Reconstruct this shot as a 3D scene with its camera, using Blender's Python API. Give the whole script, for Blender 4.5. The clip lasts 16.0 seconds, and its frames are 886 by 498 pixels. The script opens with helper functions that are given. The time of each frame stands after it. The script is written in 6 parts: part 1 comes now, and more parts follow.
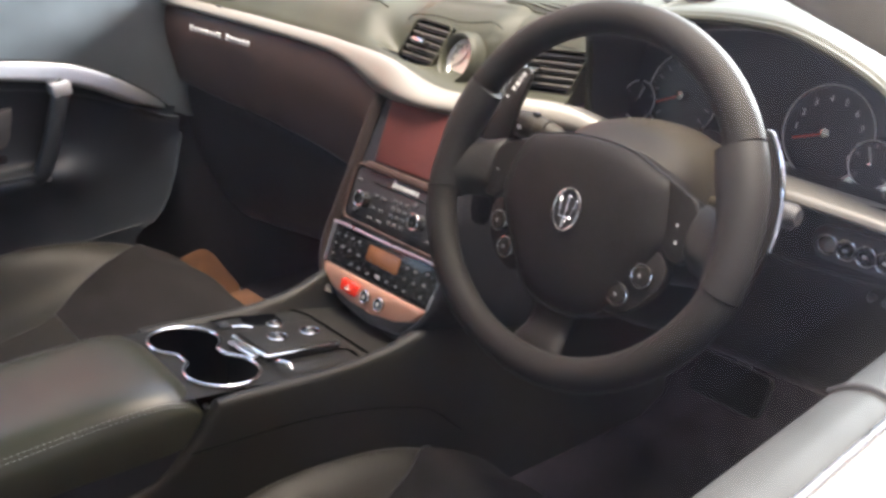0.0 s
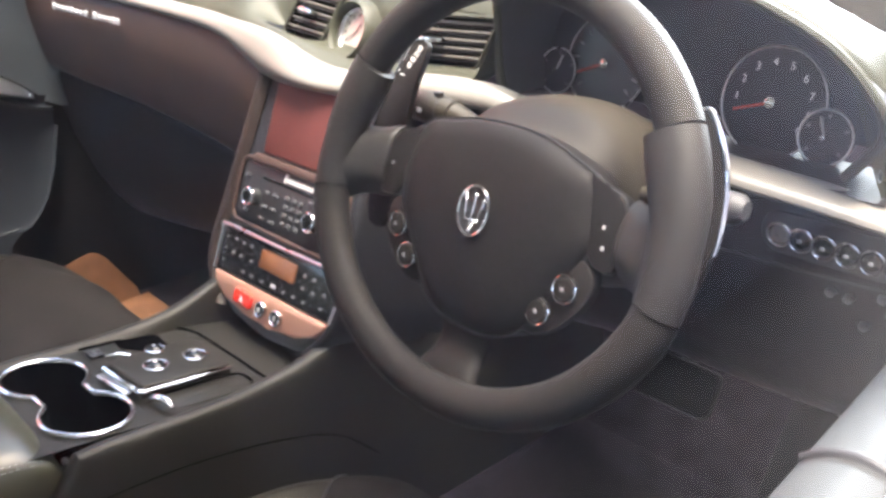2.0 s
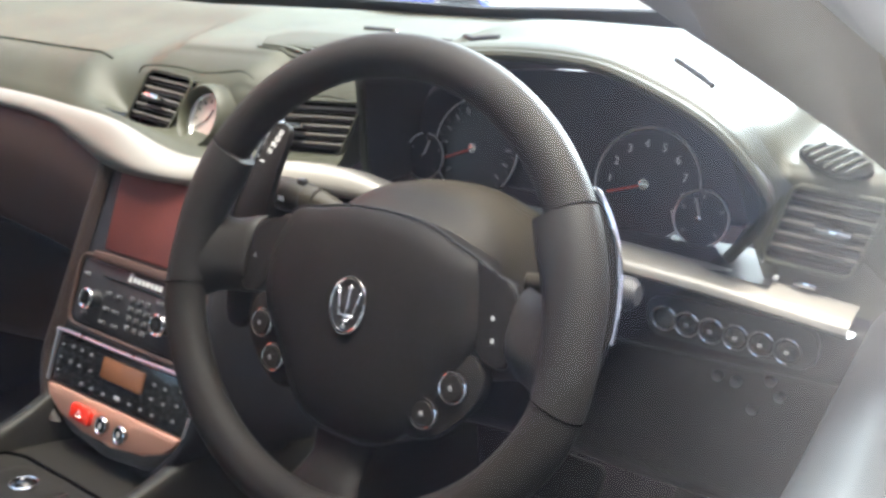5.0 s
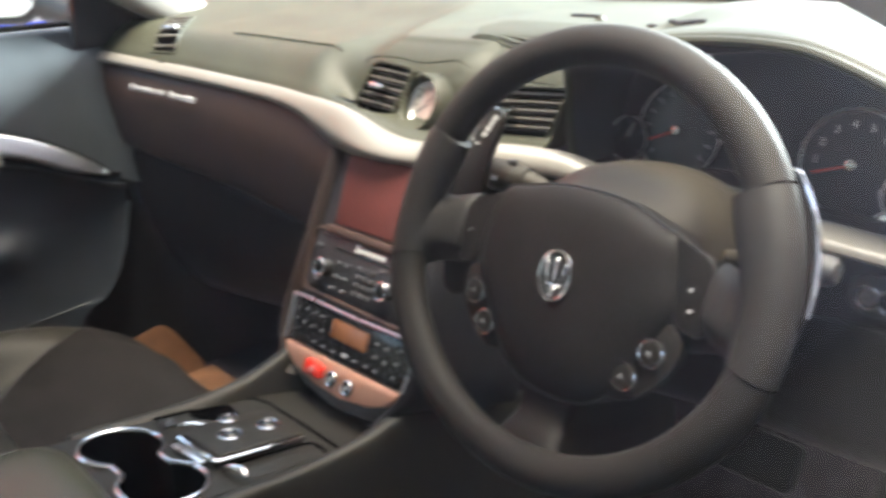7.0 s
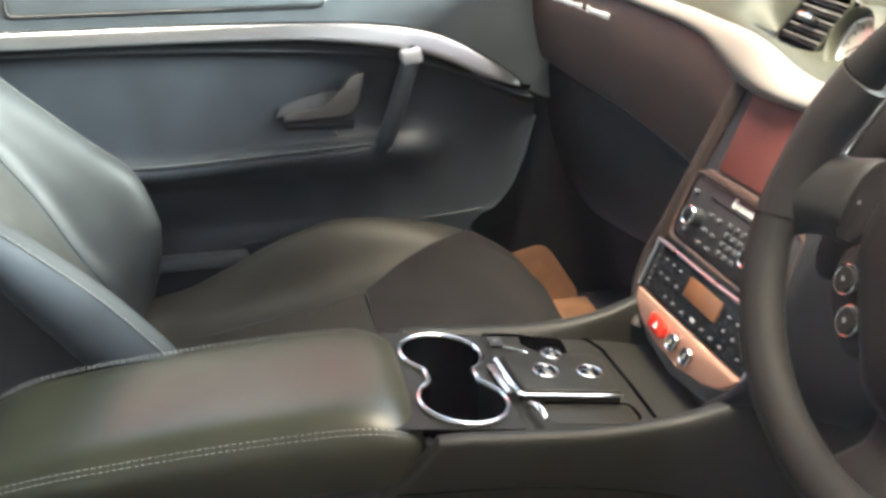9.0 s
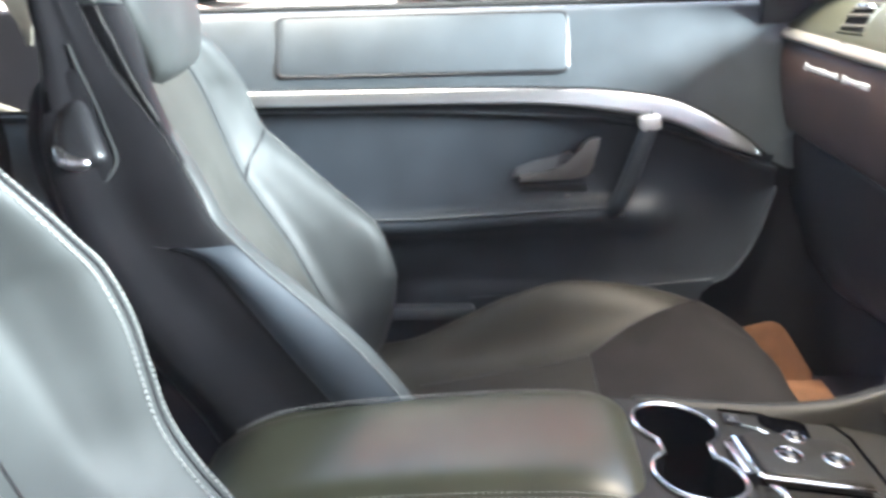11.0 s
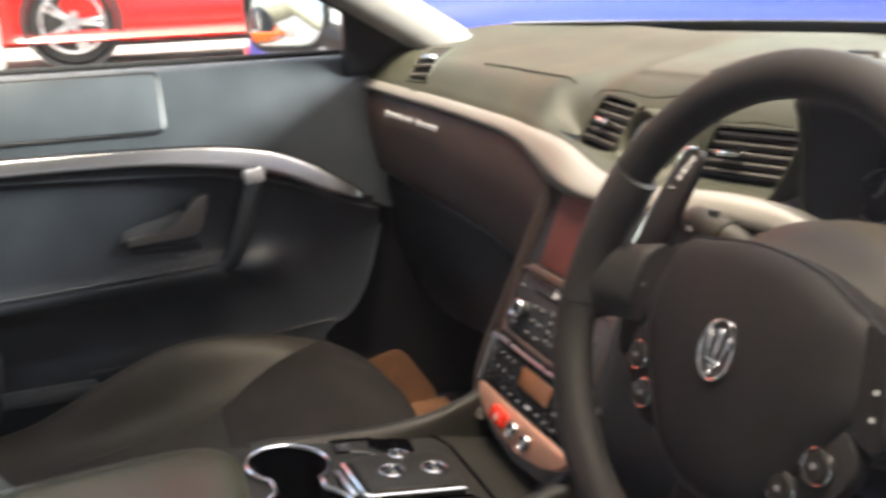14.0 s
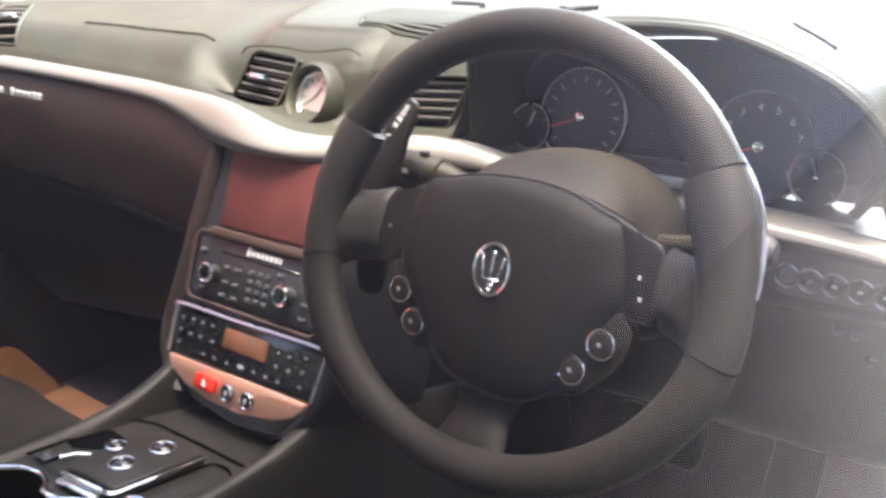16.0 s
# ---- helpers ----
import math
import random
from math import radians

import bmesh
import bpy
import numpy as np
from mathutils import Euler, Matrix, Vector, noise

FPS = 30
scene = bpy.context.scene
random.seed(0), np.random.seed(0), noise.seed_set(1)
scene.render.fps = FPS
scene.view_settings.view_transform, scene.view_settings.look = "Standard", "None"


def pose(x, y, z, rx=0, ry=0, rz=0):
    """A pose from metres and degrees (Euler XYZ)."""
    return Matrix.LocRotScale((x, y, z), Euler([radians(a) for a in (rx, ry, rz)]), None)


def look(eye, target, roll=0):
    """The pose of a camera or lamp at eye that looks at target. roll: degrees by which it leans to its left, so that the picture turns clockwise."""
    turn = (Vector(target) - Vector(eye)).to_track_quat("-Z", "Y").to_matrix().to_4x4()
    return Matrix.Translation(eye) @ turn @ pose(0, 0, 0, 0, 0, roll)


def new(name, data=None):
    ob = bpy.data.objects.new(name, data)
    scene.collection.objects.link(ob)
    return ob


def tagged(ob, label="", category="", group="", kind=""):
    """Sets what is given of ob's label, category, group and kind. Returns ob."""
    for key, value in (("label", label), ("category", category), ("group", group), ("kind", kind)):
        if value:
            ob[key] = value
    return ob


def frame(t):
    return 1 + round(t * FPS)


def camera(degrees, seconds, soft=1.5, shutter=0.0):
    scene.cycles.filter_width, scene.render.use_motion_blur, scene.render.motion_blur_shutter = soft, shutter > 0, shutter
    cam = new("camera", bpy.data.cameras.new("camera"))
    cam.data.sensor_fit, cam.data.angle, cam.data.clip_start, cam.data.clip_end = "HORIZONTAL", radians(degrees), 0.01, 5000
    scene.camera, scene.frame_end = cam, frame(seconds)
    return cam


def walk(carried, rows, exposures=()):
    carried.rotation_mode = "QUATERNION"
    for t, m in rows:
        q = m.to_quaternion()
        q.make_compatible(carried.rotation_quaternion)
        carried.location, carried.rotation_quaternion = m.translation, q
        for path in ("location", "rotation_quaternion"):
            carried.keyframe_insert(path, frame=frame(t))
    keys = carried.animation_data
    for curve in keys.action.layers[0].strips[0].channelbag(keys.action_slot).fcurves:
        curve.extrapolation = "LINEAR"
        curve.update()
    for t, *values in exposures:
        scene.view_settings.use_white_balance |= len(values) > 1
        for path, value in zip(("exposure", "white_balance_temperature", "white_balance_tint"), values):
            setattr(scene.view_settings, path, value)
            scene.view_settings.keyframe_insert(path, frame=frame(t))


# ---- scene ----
cam = camera(52.2, 16.0, soft=3.2, shutter=0.5)
PATH = [
    (0, (0.88, -0.566, 1.042), (-0.564, 0.605, 0.306), 0.4),
    (0.5, (0.869, -0.553, 1.035), (-0.544, 0.638, 0.27), 0.5),
    (1, (0.862, -0.55, 1.037), (-0.517, 0.674, 0.262), -0.1),
    (1.5, (0.834, -0.514, 1.03), (-0.496, 0.762, 0.253), -0.2),
    (2, (0.8, -0.443, 1.025), (-0.541, 0.802, 0.217), -1.3),
    (2.5, (0.783, -0.414, 1.019), (-0.548, 0.846, 0.219), -1.2),
    (3, (0.785, -0.417, 1.02), (-0.459, 0.978, 0.309), -0.2),
    (3.5, (0.777, -0.409, 1.014), (-0.391, 1.056, 0.313), -0.3),
    (4, (0.753, -0.399, 1.008), (-0.388, 1.093, 0.321), -0.0),
    (4.2, (0.746, -0.404, 1.009), (-0.395, 1.098, 0.343), -0.3),
    (6.3, (0.768, -0.444, 0.997), (-0.379, 1.077, 0.389), 1.0),
    (6.5, (0.771, -0.458, 1.01), (-0.43, 1.008, 0.369), -0.8),
    (7, (0.786, -0.464, 1.019), (-0.668, 0.747, 0.37), -2.8),
    (7.5, (0.8, -0.402, 1.017), (-0.858, 0.506, 0.364), -2.2),
    (7.8, (0.808, -0.362, 1.014), (-0.934, 0.372, 0.36), -1.5),
    (8, (0.799, -0.354, 1.003), (-0.98, 0.271, 0.335), -1.6),
    (8.2, (0.785, -0.352, 0.996), (-1.005, 0.142, 0.252), -1.6),
    (10.3, (0.721, -0.359, 0.978), (-1.156, -0.19, 0.31), -1.1),
    (10.5, (0.73, -0.369, 0.983), (-1.152, -0.25, 0.317), -1.0),
    (11, (0.753, -0.389, 0.987), (-1.15, -0.486, 0.379), -1.6),
    (11.5, (0.768, -0.393, 0.992), (-1.141, -0.614, 0.44), -1.7),
    (12, (0.772, -0.4, 0.992), (-1.148, -0.628, 0.48), -1.5),
    (12.5, (0.775, -0.382, 0.985), (-1.158, -0.435, 0.476), -1.4),
    (13, (0.78, -0.365, 0.983), (-1.148, -0.188, 0.482), -1.3),
    (13.5, (0.788, -0.329, 0.984), (-1.097, 0.096, 0.467), -1.9),
    (14, (0.789, -0.321, 0.99), (-1.036, 0.308, 0.466), -2.7),
    (14.5, (0.752, -0.4, 1.006), (-0.856, 0.645, 0.438), -2.4),
    (15, (0.712, -0.46, 1.009), (-0.711, 0.808, 0.402), -2.4),
    (15.5, (0.706, -0.481, 1.006), (-0.579, 0.912, 0.367), -1.3),
    (16, (0.707, -0.489, 1.011), (-0.477, 0.976, 0.336), -1.8),
]
walk(cam, [(t, look(eye, target, roll)) for t, eye, target, roll in PATH], exposures=[
    (0.0, 3.3, 7100, 14), (0.5, 3.62, 7050, 14), (1.5, 3.95, 6950, 14), (2.5, 4.0, 6850, 12), (4.2, 3.4, 6600, 8), (6.4, 3.3, 6750, 5), (7.2, 3.35, 7200, 7), (8.0, 3.5, 7600, 2),
    (10.4, 4.15, 6750, 8), (11.2, 3.9, 6700, 8), (12.0, 3.5, 6700, 9), (13.0, 3.1, 7100, 10), (14.0, 3.05, 7700, 11), (14.6, 3.4, 7300, 12), (15.0, 3.4, 7000, 14), (16.0, 3.55, 6900, 15)])

# ---------------------------------------------------------------- light
world = bpy.data.worlds.new("world")
scene.world = world
world.use_nodes = True
wn = world.node_tree.nodes
wl = world.node_tree.links
sky = wn.new("ShaderNodeTexSky")
sky.sky_type = 'NISHITA'
sky.sun_disc = False
sky.sun_elevation = radians(73)
sky.sun_rotation = radians(35)
sky.air_density = 1.3
sky.dust_density = 4.0
wn["Background"].inputs["Strength"].default_value = 0.085
wl.new(sky.outputs["Color"], wn["Background"].inputs["Color"])

sun_data = bpy.data.lights.new("sun", 'SUN')
sun_data.energy = 1.3
sun_data.angle = radians(24)
sun_data.color = (1.0, 0.95, 0.86)
sun = new("sun", sun_data)
sun.matrix_world = look((1.2, -0.9, 6.0), (0.0, 0.0, 0.0))

# added fill lamp ahead of the car; no glass front is built there
front = bpy.data.lights.new("added_front_fill", 'AREA')
front.shape, front.size, front.size_y = 'RECTANGLE', 0.6, 0.6
front.energy = 60.0
front.color = (0.80, 0.92, 1.0)
lamp = new("added_front_fill", front)
lamp.matrix_world = look((0.33, 2.2, 1.72), (-0.3, -0.5, 0.8))


# ---------------------------------------------------------------- materials
def shader(name, colour, rough=0.5, metal=0.0):
    m = bpy.data.materials.new(name)
    m.use_nodes = True
    b = m.node_tree.nodes["Principled BSDF"]
    b.inputs["Base Color"].default_value = (*colour, 1)
    b.inputs["Roughness"].default_value = rough
    b.inputs["Metallic"].default_value = metal
    return m, m.node_tree.nodes, m.node_tree.links, b


def vary(nodes, links, b, colour, scale, amount, detail=4.0):
    """Soft tone variation of the base colour at a real-world scale."""
    co = nodes.new("ShaderNodeTexCoord")
    no = nodes.new("ShaderNodeTexNoise")
    no.inputs["Scale"].default_value = scale
    no.inputs["Detail"].default_value = detail
    links.new(co.outputs["Object"], no.inputs["Vector"])
    ramp = nodes.new("ShaderNodeValToRGB")
    ramp.color_ramp.elements[0].position = 0.3
    ramp.color_ramp.elements[1].position = 0.7
    ramp.color_ramp.elements[0].color = (*[c * (1 - amount) for c in colour], 1)
    ramp.color_ramp.elements[1].color = (*[min(1, c * (1 + amount)) for c in colour], 1)
    links.new(no.outputs["Fac"], ramp.inputs["Fac"])
    links.new(ramp.outputs["Color"], b.inputs["Base Color"])
    return co, no


def leather(name, colour, rough=0.42, grain=900.0, bump=0.12, gloss=0.5):
    m, nodes, links, b = shader(name, colour, rough)
    b.inputs["Specular IOR Level"].default_value = gloss
    co, no = vary(nodes, links, b, colour, 14.0, 0.18)
    vo = nodes.new("ShaderNodeTexVoronoi")
    vo.feature = 'DISTANCE_TO_EDGE'
    vo.inputs["Scale"].default_value = grain * 2.5
    links.new(co.outputs["Object"], vo.inputs["Vector"])
    wr = nodes.new("ShaderNodeTexNoise")
    wr.inputs["Scale"].default_value = 60.0
    wr.inputs["Detail"].default_value = 6.0
    links.new(co.outputs["Object"], wr.inputs["Vector"])
    mix = nodes.new("ShaderNodeMath")
    mix.operation = 'MULTIPLY_ADD'
    mix.inputs[1].default_value = 0.5
    links.new(wr.outputs["Fac"], mix.inputs[0])
    links.new(vo.outputs["Distance"], mix.inputs[2])
    bp = nodes.new("ShaderNodeBump")
    bp.inputs["Strength"].default_value = bump
    bp.inputs["Distance"].default_value = 0.00015
    links.new(mix.outputs[0], bp.inputs["Height"])
    links.new(bp.outputs["Normal"], b.inputs["Normal"])
    mr = nodes.new("ShaderNodeMapRange")
    mr.inputs["To Min"].default_value = rough - 0.07
    mr.inputs["To Max"].default_value = rough + 0.07
    links.new(wr.outputs["Fac"], mr.inputs["Value"])
    links.new(mr.outputs["Result"], b.inputs["Roughness"])
    return m


def plastic(name, colour, rough=0.45, bump=0.05, grain=1500.0, gloss=0.5):
    m, nodes, links, b = shader(name, colour, rough)
    b.inputs["Specular IOR Level"].default_value = gloss
    co, no = vary(nodes, links, b, colour, 30.0, 0.12)
    g = nodes.new("ShaderNodeTexNoise")
    g.inputs["Scale"].default_value = grain
    links.new(co.outputs["Object"], g.inputs["Vector"])
    bp = nodes.new("ShaderNodeBump")
    bp.inputs["Strength"].default_value = bump
    bp.inputs["Distance"].default_value = 0.0002
    links.new(g.outputs["Fac"], bp.inputs["Height"])
    links.new(bp.outputs["Normal"], b.inputs["Normal"])
    return m


def metal(name, colour, rough=0.2, streak=0.0, much=1.0):
    m, nodes, links, b = shader(name, colour, rough, much)
    co = nodes.new("ShaderNodeTexCoord")
    no = nodes.new("ShaderNodeTexNoise")
    no.inputs["Scale"].default_value = 40.0
    no.inputs["Detail"].default_value = 6.0
    mp = nodes.new("ShaderNodeMapping")
    mp.inputs["Scale"].default_value = (1 + 30 * streak, 1, 1 + 30 * streak)
    links.new(co.outputs["Object"], mp.inputs["Vector"])
    links.new(mp.outputs["Vector"], no.inputs["Vector"])
    mr = nodes.new("ShaderNodeMapRange")
    mr.inputs["To Min"].default_value = max(0.02, rough - 0.06)
    mr.inputs["To Max"].default_value = rough + 0.08
    links.new(no.outputs["Fac"], mr.inputs["Value"])
    links.new(mr.outputs["Result"], b.inputs["Roughness"])
    return m


def cloth(name, colour, scale=1500.0, rough=0.95, gloss=0.4):
    m, nodes, links, b = shader(name, colour, rough)
    b.inputs["Specular IOR Level"].default_value = gloss
    co, no = vary(nodes, links, b, colour, 25.0, 0.25)
    g = nodes.new("ShaderNodeTexNoise")
    g.inputs["Scale"].default_value = scale
    g.inputs["Detail"].default_value = 3.0
    links.new(co.outputs["Object"], g.inputs["Vector"])
    bp = nodes.new("ShaderNodeBump")
    bp.inputs["Strength"].default_value = 0.3
    bp.inputs["Distance"].default_value = 0.0006
    links.new(g.outputs["Fac"], bp.inputs["Height"])
    links.new(bp.outputs["Normal"], b.inputs["Normal"])
    return m


def paint(name, colour, rough=0.25):
    m, nodes, links, b = shader(name, colour, rough)
    vary(nodes, links, b, colour, 3.0, 0.06)
    b.inputs["Coat Weight"].default_value = 0.8
    b.inputs["Coat Roughness"].default_value = 0.05
    return m


def glass(name, tint=(0.95, 0.98, 0.97), base=0.05, rise=0.9):
    m = bpy.data.materials.new(name)
    m.use_nodes = True
    n, l = m.node_tree.nodes, m.node_tree.links
    out = n["Material Output"]
    n.remove(n["Principled BSDF"])
    tr = n.new("ShaderNodeBsdfTransparent")
    tr.inputs["Color"].default_value = (*tint, 1)
    gl = n.new("ShaderNodeBsdfGlossy")
    gl.inputs["Roughness"].default_value = 0.02
    lw = n.new("ShaderNodeLayerWeight")
    lw.inputs["Blend"].default_value = 0.5
    po = n.new("ShaderNodeMath")
    po.operation = 'POWER'
    po.inputs[1].default_value = 5.0
    l.new(lw.outputs["Facing"], po.inputs[0])
    fr = n.new("ShaderNodeMath")
    fr.operation = 'MULTIPLY_ADD'
    fr.inputs[1].default_value = rise
    fr.inputs[2].default_value = base
    l.new(po.outputs[0], fr.inputs[0])
    mx = n.new("ShaderNodeMixShader")
    l.new(fr.outputs[0], mx.inputs["Fac"])
    l.new(tr.outputs[0], mx.inputs[1])
    l.new(gl.outputs[0], mx.inputs[2])
    l.new(mx.outputs[0], out.inputs["Surface"])
    return m


M_DASH = leather("dash_leather", (0.035, 0.0358, 0.0228), 0.55, 700, 0.12, 0.35)
M_ARMREST = leather("armrest_leather", (0.049, 0.049, 0.031), 0.33, 800, 0.08, 0.62)
M_COPPER = metal("warm_satin_trim", (0.82, 0.44, 0.32), 0.36, 0.2, 0.55)
M_CUSHION = leather("cushion_leather", (0.034, 0.032, 0.026), 0.50, 800, 0.14, 0.3)
M_DOOR = leather("door_leather", (0.066, 0.076, 0.084), 0.45, 800, 0.14, 0.5)
M_LEATHER = leather("seat_leather", (0.040, 0.043, 0.0425), 0.55, 800, 0.06, 0.36)
M_BACKPERF = leather("perforated_back_leather", (0.048, 0.047, 0.042), 0.6, 350, 0.2, 0.3)
M_CARD = leather("door_card_leather", (0.039, 0.046, 0.055), 0.45, 900, 0.10, 0.4)
M_LEATHER_DARK = leather("dark_leather", (0.016, 0.016, 0.019), 0.44, 900, 0.10, 0.28)
M_SILL = leather("door_sill_leather", (0.046, 0.048, 0.049), 0.6, 800, 0.08, 0.12)
M_PERF = leather("perforated_leather", (0.030, 0.027, 0.022), 0.5, 350, 0.35, 0.35)
M_FASCIA = leather("fascia_leather", (0.051, 0.0295, 0.0232), 0.48, 800, 0.12, 0.4)
M_WHEEL = leather("wheel_leather", (0.0165, 0.0148, 0.0138), 0.68, 900, 0.012, 0.26)
M_GRIP = leather("grip_leather", (0.020, 0.0185, 0.0172), 0.58, 600, 0.015, 0.35)
M_PAD = plastic("airbag_vinyl", (0.013, 0.0115, 0.011), 0.58, gloss=0.16)
M_BLACK = plastic("black_plastic", (0.018, 0.018, 0.020), 0.38)
# paler than the blades: light caught by the slats is put into this colour
M_SLAT = plastic("lit_slat_plastic", (0.11, 0.10, 0.085), 0.45, gloss=0.5)
M_MATTE = plastic("matte_black_plastic", (0.032, 0.032, 0.036), 0.6)
M_GLOSS = plastic("gloss_black_plastic", (0.01, 0.01, 0.011), 0.12, 0.0)
M_CONSOLE = plastic("console_plastic", (0.0165, 0.0154, 0.0122), 0.5, gloss=0.3)
M_COLUMN = plastic("column_plastic", (0.025, 0.021, 0.0145), 0.55, gloss=0.3)
M_TRIM = metal("satin_trim", (0.235, 0.218, 0.196), 0.42, 0.3, 0.35)
M_DOORTRIM = metal("brushed_door_trim", (0.60, 0.61, 0.62), 0.33, 0.3)
M_CHROME = metal("chrome", (0.86, 0.86, 0.88), 0.08)
M_SATIN = metal("satin_metal", (0.62, 0.62, 0.63), 0.28)
M_CAP = metal("bright_satin_cap", (0.82, 0.82, 0.83), 0.32, 0.0, 0.4)
M_DASHSEAM = leather("dash_seam_leather", (0.020, 0.021, 0.013), 0.6, 700, 0.1, 0.2)
M_THREAD = cloth("pale_thread", (0.45, 0.45, 0.43), 2000, 0.8)
M_ALCANTARA = cloth("dark_suede", (0.018, 0.016, 0.016), 1500, 0.9, 0.2)
M_CARPET = cloth("black_carpet", (0.020, 0.017, 0.023), gloss=0.1)
M_TAN = cloth("tan_paper_mat", (0.17, 0.078, 0.038), 300, 0.85)
# red reflection on the dark screen is put into its base colour
M_SCREEN = plastic("red_reflection_screen", (0.088, 0.023, 0.018), 0.42, 0.0, gloss=0.3)
# orange-brown base holds the reflection seen on the display
M_LCD = plastic("orange_reflection_lcd", (0.165, 0.068, 0.032), 0.25, 0.0)
M_RED = plastic("red_plastic", (0.65, 0.03, 0.015), 0.25, 0.0)
M_WHITE_MARK = plastic("white_print", (0.8, 0.8, 0.78), 0.5)
M_SMALL_BUTTON = plastic("button_plastic", (0.07, 0.07, 0.075), 0.45)
M_DIM_MARK = plastic("dim_print", (0.16, 0.16, 0.17), 0.5)
M_GREY_MARK = plastic("grey_print", (0.45, 0.45, 0.45), 0.5)
M_DIAL = plastic("dial_face", (0.012, 0.014, 0.022), 0.35)
M_CLOCKFACE = metal("clock_face", (0.62, 0.58, 0.52), 0.34, 0.0, 0.7)
M_NEEDLE = plastic("needle_red", (0.42, 0.05, 0.035), 0.5)
M_STACK = leather("stack_leather", (0.024, 0.0155, 0.0125), 0.5, 800, 0.08, 0.3)
M_FLANK = leather("flank_leather", (0.011, 0.0105, 0.012), 0.5, 900, 0.10, 0.14)
M_HEADLINER = cloth("headliner", (0.28, 0.26, 0.23), 900)
M_PILLAR = plastic("pillar_fabric", (0.21, 0.19, 0.17), 0.7, 0.1, 900)
M_CREAM = cloth("belt_webbing", (0.24, 0.22, 0.18), 1200)
M_CARPAINT = paint("silver_paint", (0.55, 0.56, 0.58), 0.3)
M_BLUEPAINT = plastic("blue_paint", (0.012, 0.035, 0.34), 0.55, 0.0, gloss=0.3)
# near-black without gloss: recess shade put into the colour, also dark joints
M_WELL = plastic("shade_and_joint_black", (0.002, 0.002, 0.0025), 0.9, gloss=0.0)
M_PALE = paint("pale_inner_paint", (0.20, 0.205, 0.21), 0.5)
M_REDPAINT = paint("red_paint", (0.62, 0.02, 0.015))
M_ORANGEPAINT = paint("orange_paint", (0.7, 0.12, 0.02))
M_LEVER = metal("dark_satin_metal", (0.22, 0.21, 0.20), 0.42, 0.0, 0.6)
M_SILVERPLASTIC = plastic("silver_plastic", (0.12, 0.12, 0.125), 0.3)
M_REDWALL = plastic("red_reflector_paint", (0.62, 0.10, 0.05), 0.6)
M_WHITEPAINT = paint("white_paint", (0.8, 0.8, 0.8))
M_RUBBER = plastic("tyre_rubber", (0.02, 0.02, 0.02), 0.8, 0.2, 200)
M_GLASS = glass("window_glass")
M_COATED = glass("coated_window_glass", (0.97, 0.98, 0.98), 0.012, 0.64)
M_MIRROR = metal("mirror_glass", (0.9, 0.92, 0.94), 0.02)
M_FRIT = plastic("printed_glass_edge", (0.10, 0.11, 0.12), 0.35, 0.0)
M_DARKGLASS = plastic("tinted_glass", (0.02, 0.025, 0.03), 0.05, 0.0)


def plain_surface(name, colour, rough, scale, amount):
    m, nodes, links, b = shader(name, colour, rough)
    vary(nodes, links, b, colour, scale, amount, 8.0)
    return m


M_FLOOR = plain_surface("polished_floor", (0.45, 0.45, 0.44), 0.45, 0.8, 0.12)
M_GROUND = plain_surface("grey_floor_tiles", (0.20, 0.20, 0.205), 0.5, 0.8, 0.15)
M_WALL = plain_surface("white_wall_paint", (0.8, 0.79, 0.76), 0.7, 1.5, 0.05)
# tones of the unseen east walls, chosen for the haze mirrored in window_2
M_GREYWALL = plain_surface("window_veil_grey", (0.27, 0.27, 0.285), 0.7, 1.5, 0.08)
M_BLUEWALL = plain_surface("window_veil_blue", (0.60, 0.60, 0.66), 0.7, 1.5, 0.08)


# ---------------------------------------------------------------- builders
def part(name, bm, material, parent=None, label="", smooth=40, m=None):
    """Links a bmesh as one mesh object, under a thing or under a part."""
    if m is not None:
        bm.transform(m)
    me = bpy.data.meshes.new(name)
    bmesh.ops.recalc_face_normals(bm, faces=bm.faces)
    bm.to_mesh(me)
    bm.free()
    me.materials.append(material)
    if smooth:
        me.shade_smooth()
        me.set_sharp_from_angle(angle=radians(smooth))
    ob = new(name, me)
    if parent is not None:
        ob.parent = parent
        if parent.type == 'EMPTY':
            ob.matrix_parent_inverse = Matrix.Translation(parent.location).inverted()
    if label:
        tagged(ob, label)
    return ob


def thing(name, at, label, category, group="", kind=""):
    ob = new(name)
    ob.location = at
    ob.empty_display_size = 0.05
    return tagged(ob, label, category, group, kind)


def curve(pts, n, closed=False):
    """n points on a smooth curve through the given ones."""
    P = [Vector(p) for p in pts]
    k = len(P)
    segs = k if closed else k - 1
    out = []
    for i in range(n):
        s = i / (n if closed else n - 1) * segs
        j = min(int(s), segs - 1)
        f = s - j
        if closed:
            a, b, c, d = P[(j - 1) % k], P[j], P[(j + 1) % k], P[(j + 2) % k]
        else:
            b, c = P[j], P[j + 1]
            a = P[j - 1] if j > 0 else b * 2 - c
            d = P[j + 2] if j + 2 < k else c * 2 - b
        out.append(0.5 * ((2 * b) + (c - a) * f + (2 * a - 5 * b + 4 * c - d) * f * f + (3 * b - a - 3 * c + d) * f ** 3))
    return out


